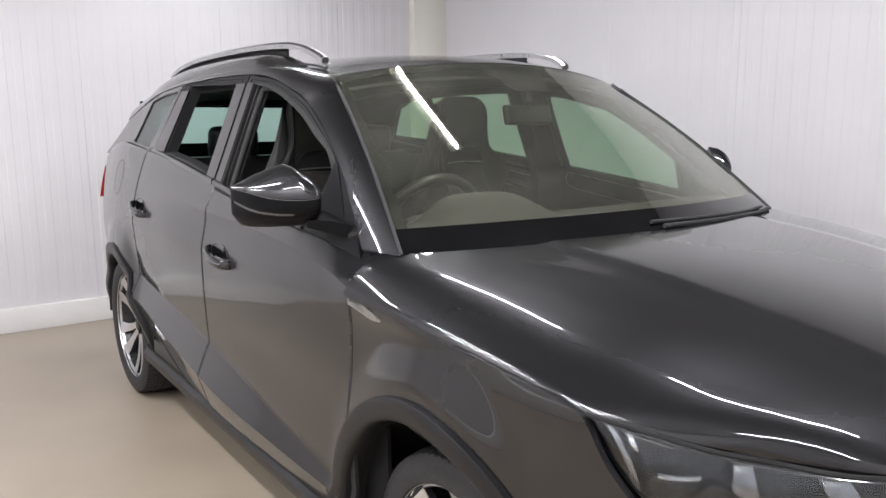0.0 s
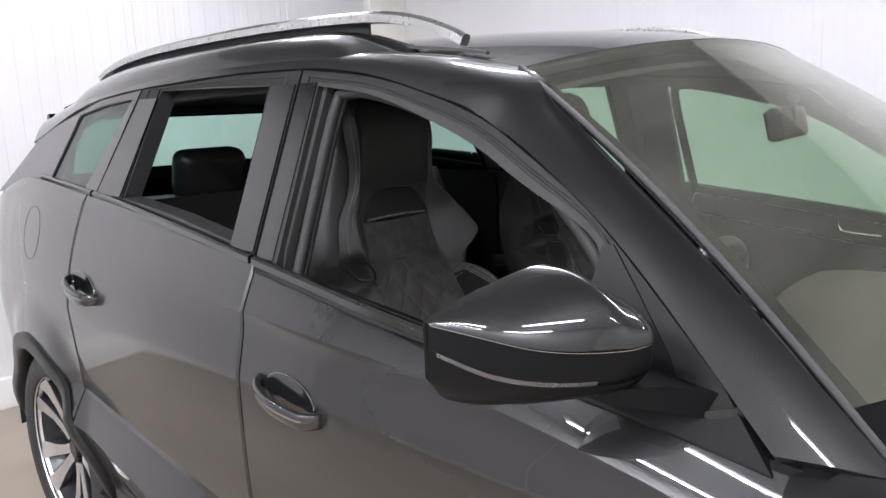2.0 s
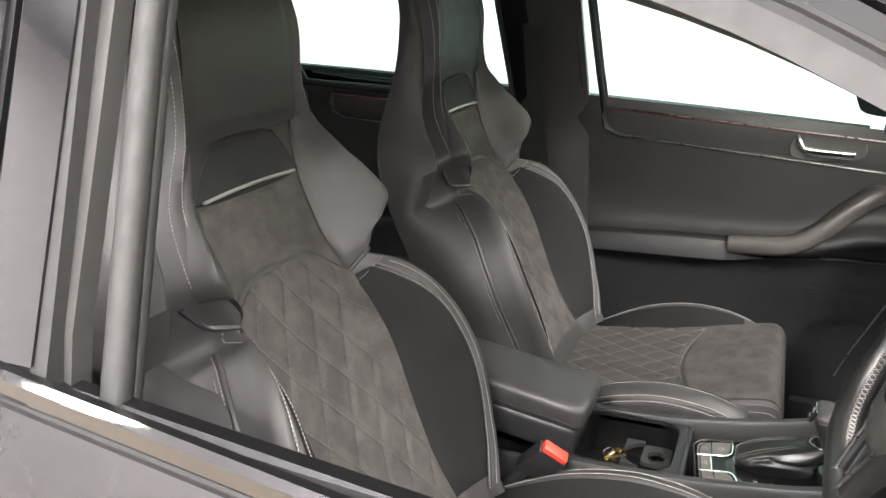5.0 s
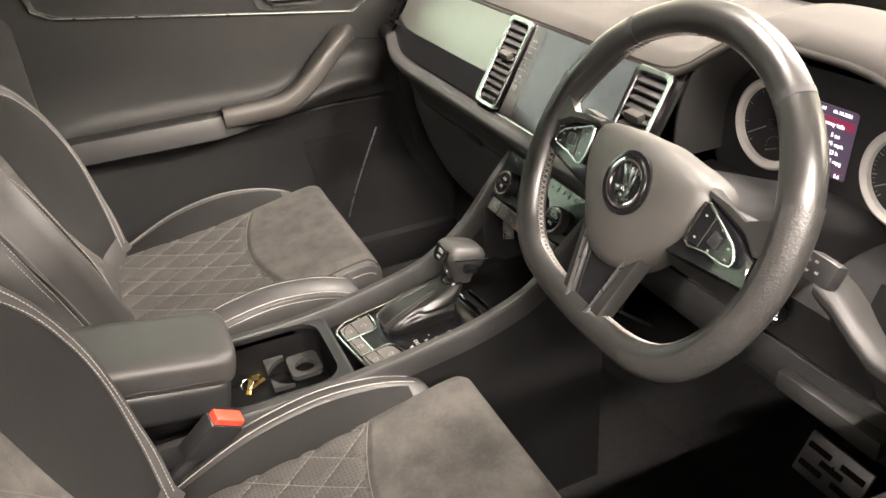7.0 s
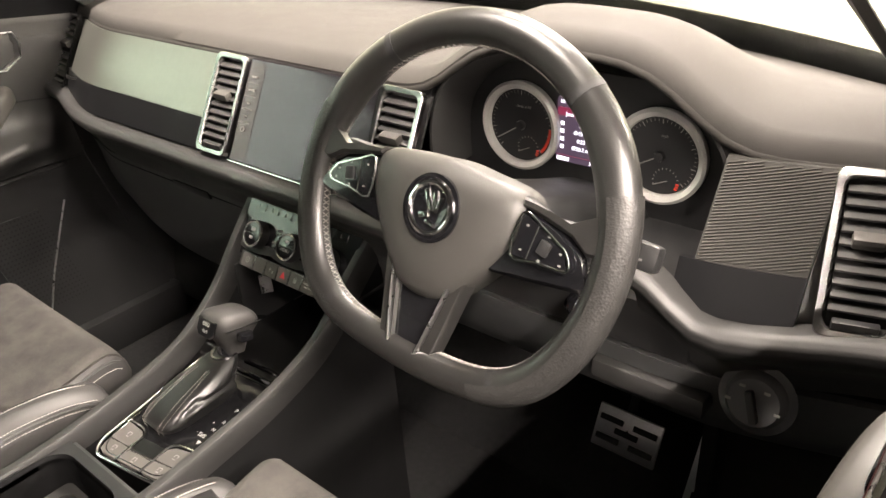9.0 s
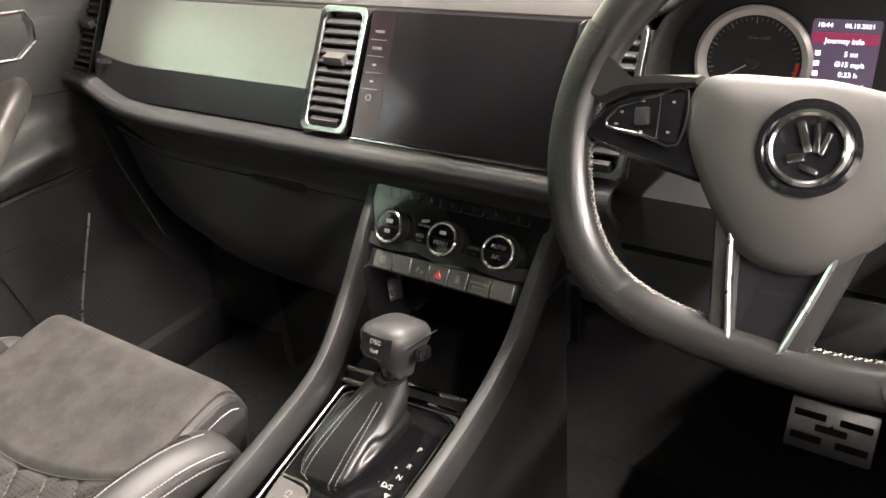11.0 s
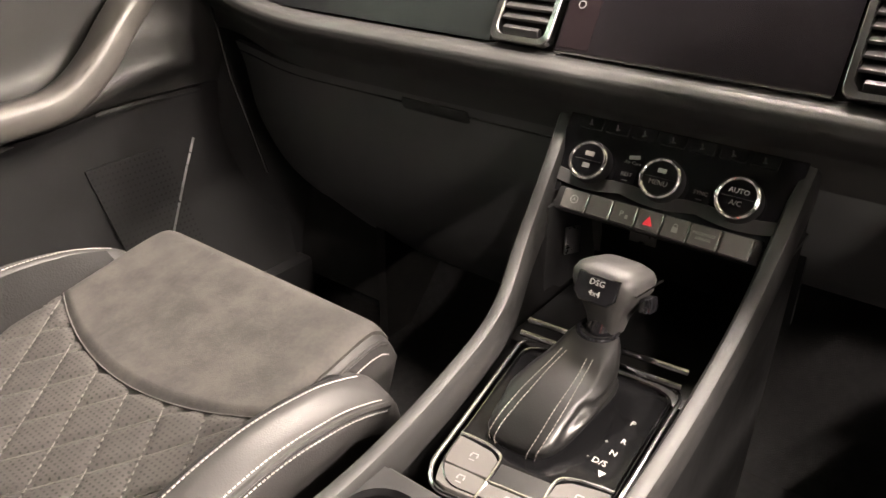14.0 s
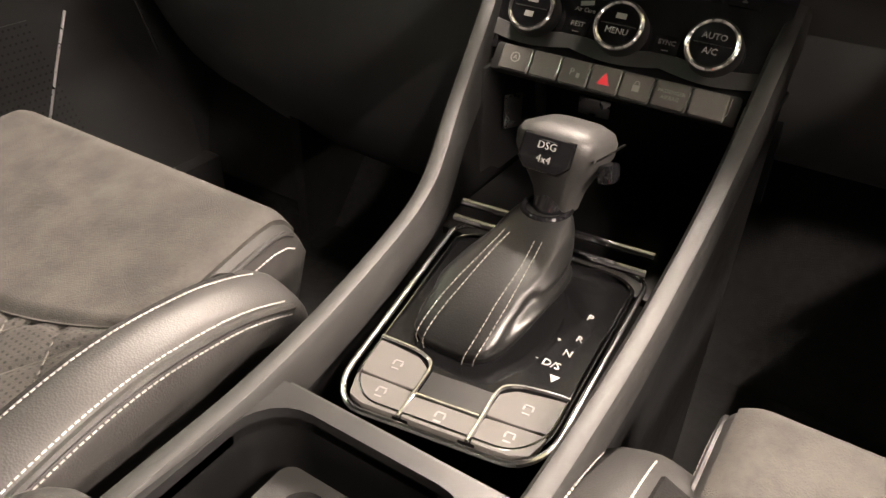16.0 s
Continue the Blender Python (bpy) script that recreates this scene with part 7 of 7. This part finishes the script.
for k, (x, y, r) in enumerate(((-.060, -1.115, 20), (-.052, -1.128, 70), (-.072, -1.122, -30))):
    boxm("key", (.008, .030, .0022), pose(CX + x, y, .624 + .003 * k, 8, 12 * k, r), BRASS, kc, .0008)
revolve("key_loop", [(.011, 0), (.012, .001), (.011, .002), (.010, .001)], pose(CX - .055, -1.130, .632, 20, 10, 0), CHROME, kc, n=20, closed=True)
# armrest
arm = empty("armrest", "padded black leather armrest lid between the seats", "armrest")
AX = .024
AM = pose(0, -1.152, .761, -10, 0, 0)          # slopes up towards the rear


def lid_loop(y, k, w=.070, h=.028, o=0.0):
    """Cross-section of the padded lid at y metres behind its front edge."""
    return [AM @ Vector((AX + w * k * math.copysign(abs(math.cos(a)) ** .42, math.cos(a)), -y, o + h * k * math.copysign(abs(math.sin(a)) ** .45, math.sin(a)) + .004 * math.cos(2.2 * (y - .17)))) for a in (2 * math.pi * j / 44 for j in range(44))]


loft("lid", [lid_loop(y, k) for y, k in ((-.004, .70), (-.001, .84), (.005, .93), (.014, .98), (.026, 1), (.15, 1), (.27, 1), (.345, .97), (.355, .88))], LEATHERGREY, arm, "smooth leather lid", angle=60)
tube("lid_seam", [AM @ Vector((AX + .0705 * math.copysign(abs(math.cos(a)) ** .25, math.cos(a)), -.176 + .1785 * math.copysign(abs(math.sin(a)) ** .18, math.sin(a)), -.006)) for a in (2 * math.pi * k / 60 for k in range(60))], .0016, GAP, arm, n=6, closed=True)
loft("armrest_body", [lid_loop(y, k, .064, .034, -.050) for y, k in ((.004, .84), (.010, .94), (.022, 1), (.30, 1), (.345, .95))], HARD, arm, "hard plastic box under the lid", angle=60)
boxm("armrest_hinge", (.10, .05, .24), pose(CX, -1.47, .65), HARD, arm, .01)

# belt buckle
b = empty("belt_buckle", "seat belt buckle with red release button beside the console", "belt buckle")
m = pose(.150, -1.182, .736, -40, 18, 8)
boxm("buckle_body", (.026, .055, .070), m @ pose(0, 0, -.035), HARD, b, .006)
boxm("release_button", (.020, .046, .012), m @ pose(0, 0, .003), RED, b, .003, "red release button")
tube("stalk", [m @ Vector((0, 0, -.06)), m @ Vector((0, -.02, -.25))], .010, HARD, b, n=8)

# ---------------------------------------------------------------- cabin shell
cab = empty("cabin_trim", "dark cabin carpet, pillar and door trims of the car", "car interior")
box("carpet", (-.84, -2.3, .268), (.84, -.30, .30), CARPET, cab, .01, "black carpet")
shell("bulkhead", lambda u, v: (lerp(-.84, .84, u), lerp(-.36, -.06, v), lerp(.29, .62, v)), 8, 6, (0, .02, 0), CARPET, cab)
shell("bulkhead", lambda u, v: (lerp(-.84, .84, u), -.06, lerp(.60, 1.04, v)), 4, 4, (0, .02, 0), CARPET, cab)
box("boot_floor", (-.80, -3.45, .62), (.80, -2.30, .66), CARPET, cab, .01)
shell("parcel_cover", lambda u, v: (lerp(-.70, .70, u), lerp(-3.35, -2.62, v), 1.10 + .01 * math.sin(math.pi * u)), 6, 4, (0, 0, -.02), BLACKCLOTH, cab, "black load cover")
for s in (1, -1):
    # kick panels and sills
    box("sill_trim", (s * .80, -2.3, .30), (s * .90, -.40, .40), HARD, cab, .012)
    shell("kick_panel", lambda u, v: (s * lerp(.82, .868, u), lerp(-.30, -.60, u), lerp(.30, .92, v)), 4, 4, (s * .01, 0, 0), HARD, cab, "dark kick panel")
    # B pillar inside
    shell("pillar_trim", lambda u, v: (s * (cabin(-1.5, lerp(.35, 1.565, v)) - .030 - .012 * math.sin(math.pi * u)) if v > .66 else s * (.835 - .012 * math.sin(math.pi * u)), lerp(-1.368, -1.57, u), lerp(.35, 1.565, v)), 8, 14, (s * .02, 0, 0), SOFT, cab, "dark pillar trim")
    shell("pillar_trim", lambda u, v: (Vector(pillar_fn(s)(lerp(.0, .5, u), v)) + Vector((-s * .045, -.02, -.035))), 16, 4, (-s * .01, 0, 0), SOFT, cab, "dark windscreen pillar trim")
    shell("roof_trim", lambda u, v: (Vector(pillar_fn(s)(lerp(.5, 1, u), v)) + Vector((-s * .03, 0, -.045))), 16, 4, (-s * .01, 0, -.005), BLACKCLOTH, cab, "dark roof edge trim")
    shell("quarter_trim", lambda u, v: (s * lerp(.815, .70, u), lerp(-2.24, -3.4, u), lerp(.60, 1.205, v)), 6, 4, (s * .02, 0, 0), HARD, cab)
    # belt
    sweep("seat_belt", smoothpath([(s * .735, -1.50, 1.42), (s * .755, -1.49, 1.15), (s * .765, -1.47, .85), (s * .77, -1.44, .45)], 6), [(-.001, -.022), (.001, -.022), (.001, .022), (-.001, .022)], BLACKCLOTH, cab, "black seat belt webbing", up=(0, 1, 0))
    boxm("belt_guide", (.02, .06, .05), pose(s * .733, -1.50, 1.44), HARD, cab, .008)
# front mirror
mr = empty("interior_mirror", "black rear-view mirror on the windscreen", "mirror")
part("mirror_housing", box_bm(.235, .030, .068, .013, pose(-.005, -.702, 1.428, 12, 0, 8), 4), TRIM, mr)
boxm("mirror_glass", (.222, .002, .056), pose(-.005, -.702, 1.428, 12, 0, 8) @ pose(0, -.0158, 0), MIRROR, mr, 0)
tube("mirror_stem", [(0, -.690, 1.435), (0, -.688, 1.475), (0, -.700, 1.505)], .012, TRIM, mr, n=10)


# door cards
def card(s, ya, yb, name, drop=0.0):
    rim = lambda y: belt(y) - drop  # noqa: E731
    d = empty("door_card", "dark grey door trim with armrest, " + name, "door trim", "door trims")

    def surf(y, z):
        """Inner face: x for y, z."""
        t = (z - .36) / (rim(y) - .36)
        base = .798 + .055 * math.sin(math.pi * min(1, max(0, (t - .05) / .9))) * .55
        arm = .052 * math.exp(-((z - (.80 + .05 * sstep(-.9, -.65, y))) / .035) ** 2) * sstep(yb - .02, yb + .2, y) * (1 - sstep(-.62, -.56, y) if ya > -1 else 1)
        return base + .03 - arm
    for mt, za, zb, rows, lb in ((DOORSOFT, lambda y: .790, lambda y: rim(y) - .012, 36, "grained soft panel"), (HARD, lambda y: .36, lambda y: .787, 36, "hard dark lower panel")):
        shell("card", lambda u, v, za=za, zb=zb: (s * surf(lerp(ya, yb, u), lerp(za(lerp(ya, yb, u)), zb(lerp(ya, yb, u)), v)), lerp(ya, yb, u), lerp(za(lerp(ya, yb, u)), zb(lerp(ya, yb, u)), v)), 44, rows, (s * .012, 0, 0), mt, d, lb, 60)
    shell("sill_cap", lambda u, v: (s * lerp(surf(lerp(ya, yb, u), rim(lerp(ya, yb, u)) - .012) - .003, cabin(lerp(ya, yb, u), rim(lerp(ya, yb, u))) - .034, v), lerp(ya, yb, u), rim(lerp(ya, yb, u)) + lerp(-.016, .004 + .008 * (s < 0), v ** .7)), 20, 8, (0, 0, -.01), SOFT, d, "soft window sill")
    # recessed trim field with the lever, a thin red line along its top
    py = -.69 if ya > -1 else yb + .35
    y0, y1 = (-.607, yb + .10) if ya > -1 else (ya - .06, yb + .12)
    tz = lambda y: rim(y) - .014  # noqa: E731
    bz = lambda y: rim(y) - .088  # noqa: E731
    out = [(lerp(y0, y1, k / 14), tz(lerp(y0, y1, k / 14))) for k in range(15)] + [(y1 - .012, lerp(tz(y1), bz(y1), .35)), (y1 - .004, lerp(tz(y1), bz(y1), .75))] + \
          [(lerp(y1 + .03, y0 - .03, k / 14), bz(lerp(y1, y0, k / 14))) for k in range(15)] + [(y0 + .004, lerp(tz(y0), bz(y0), .7)), (y0 + .008, lerp(tz(y0), bz(y0), .3))]
    cy, cz = sum(p[0] for p in out) / len(out), sum(p[1] for p in out) / len(out)
    mid = lambda y: (tz(y) + bz(y)) / 2  # noqa: E731
    lo = [[(s * (surf(y, z) + dx), lerp(cy, y, lerp(1, k, .25)), lerp(mid(y), z, k)) for y, z in out] for k, dx in ((1.06, .004), (1.0, -.005), (.90, -.004), (.80, .008), (.4, .012), (.02, .012))]
    loft("trim_field", lo, HARD, d, "dark rounded trim field", caps=True, angle=50)
    tube("field_edge", [(s * (surf(y, z) - .006), lerp(cy, y, .995), lerp(mid(y), z, .98)) for y, z in out], .0016, SATIN, d, "thin silver outline of the trim field", n=6, closed=True)
    tube("light_line", [(s * (surf(y, tz(y)) - .007), y, tz(y) - .003) for y in (lerp(y0 - .02, y1 + .02, k / 20) for k in range(21))], .0016, DIMRED, d, "thin red-lit line", n=6)
    hy = -.785 if ya > -1 else lerp(ya, yb, .25)
    hz = tz(hy) - .035
    sx = surf(hy, hz)
    lo = [[(s * (sx + dx), hy + .085 * k * math.copysign(abs(math.cos(a)) ** .6, math.cos(a)), hz + .030 * k * math.copysign(abs(math.sin(a)) ** .6, math.sin(a))) for a in (2 * math.pi * j / 28 for j in range(28))] for k, dx in ((1.0, -.002), (.96, -.003), (.88, .010), (.4, .016))]
    loft("lever_bowl", lo, SOFT, d, "bowl behind the lever")
    lv = sweep("door_lever", smoothpath([(s * (sx + o), hy + e, hz + f) for e, o, f in ((.058, -.004, -.012), (.03, -.010, -.010), (-.03, -.012, -.005), (-.052, -.012, -.001), (-.062, -.010, .012), (-.070, -.004, .030))], 5),
               [(.004 * math.cos(a), .007 * math.sin(a)) for a in (2 * math.pi * k / 14 for k in range(14))], CHROME, d, "chrome door lever", up=(0, 0, 1))
    boxm("lever_grip", (.006, .095, .010), pose(s * (sx - .006), hy + .0, hz - .020, -5, 0, 0), HARD, lv, .002)
    # pull handle with a broad flat face
    pts = [(s * .845, py + .030, .962), (s * .822, py + .008, .953), (s * .806, py - .040, .916), (s * .798, py - .085, .874), (s * .795, py - .130, .842), (s * .795, py - .18, .826), (s * .800, py - .30, .820)]
    prof = [(.026 * math.copysign(abs(math.cos(a)) ** .6, math.cos(a)), .023 * math.copysign(abs(math.sin(a)) ** .6, math.sin(a))) for a in (2 * math.pi * k / 20 for k in range(20))]
    sweep("pull_handle", smoothpath(pts, 6), prof, GREIGE, d, "pull handle, beige-grey for the light on it", up=(0, 0, 1))
    # armrest
    shell("armrest_top", lambda u, v: (s * lerp(.845, lerp(.838, .772 + .02 * (1 - math.sin(math.pi * u)), sstep(0, .35, u)), v), lerp(py - .15, yb + .06, u), .826 + .006 * math.sin(math.pi * u) - .02 * sstep(.85, 1, v)), 16, 8, (0, 0, -.03), DOORSOFT, d, "padded armrest")
    tube("card_seam", [(s * (surf(-.60, .94) - .001), py + .04, .945), (s * (surf(-.55, .93) - .001), py + .13, .932)], .002, GAP, d, n=6)
    tube("card_seam", [(s * (surf(y, .78) - .001), y, .782 - .02 * (y - py)) for y in (py - .08, py, py + .08, py + .12)], .005, GAP, d, n=6)
    # speaker grille and pocket
    spk = shell("speaker_grille", lambda u, v: (s * (surf(lerp(py + .08, py - .06, u) - .05 * v, lerp(.47, .70, v)) - .003), lerp(py + .08, py - .06, u) - .05 * v, lerp(.47, .70, v)), 8, 8, (s * .004, 0, 0), HARD, d, "perforated speaker grille")
    vv, ff = [], []
    for i in range(16):
        for j in range(22):
            u, v = (i + .5) / 16, (j + .5) / 22
            b = len(vv)
            c = Vector((s * (surf(lerp(py + .08, py - .06, u) - .05 * v, lerp(.47, .70, v)) - .0045), lerp(py + .08, py - .06, u) - .05 * v, lerp(.47, .70, v)))
            for a in range(6):
                vv.append(c + Vector((0, .002 * math.cos(a * math.pi / 3), .002 * math.sin(a * math.pi / 3))))
            ff.append(tuple(range(b, b + 6)))
    tagged(link("grille_pattern", vv, ff, GAP, spk), kind="stuff")
    tube("grille_edge", [(s * (surf(y, z) - .003), y, z) for y, z in ((py + .09, .70), (py + .055, .63), (py + .011, .542), (py - .02, .47))], .0022, SATIN, spk, "pale edge strip", n=6)
    shell("door_pocket", lambda u, v: (s * (.800 - .045 * math.sin(math.pi * min(1, u * 1.1)) * (1 - .3 * v)), lerp(py - .12, yb + .03, u), lerp(.40, .56, v)), 16, 6, (s * .008, 0, 0), HARD, d, "hard plastic door pocket")
    return d


card(-1, -.42, -1.42, "passenger's side")
card(1, -.42, -1.42, "driver's side", .030)
card(-1, -1.50, -2.28, "rear door opposite the driver", .055)
card(1, -1.50, -2.28, "rear door behind the driver", .03)

# pedals
ped = empty("brake_pedal", "steel brake pedal with rubber studs", "pedal", "foot pedals")
M = axes((.430, -.335, .490), (1, 0, 0), (0, .45, .89))
boxm("pedal_plate", (.115, .075, .008), M, ALLOY, ped, .003, "brushed steel plate")
for x, y in ((-.03, .016), (.03, .016), (-.03, -.018), (.03, -.018), (0, 0)):
    boxm("rubber_stud", (.042, .010, .004), M @ pose(x, y, .005), RUBBER, ped, .0015)
tube("pedal_arm", [M @ Vector((0, 0, -.004)), (.42, -.27, .56), (.42, -.12, .72)], .010, HARD, ped, n=8)
ac = empty("accelerator_pedal", "steel accelerator pedal with rubber strips", "pedal", "foot pedals")
M = axes((.573, -.325, .500), (1, 0, 0), (0, .50, .86))
boxm("pedal_plate", (.058, .17, .008), M, ALLOY, ac, .003, "brushed steel plate")
for y in (-.06, -.03, 0, .03, .06):
    boxm("rubber_strip", (.034, .012, .004), M @ pose(0, y, .005), RUBBER, ac, .0015)
tube("pedal_arm", [M @ Vector((0, .05, -.004)), (.585, -.18, .60), (.585, -.10, .66)], .010, HARD, ac, n=8)
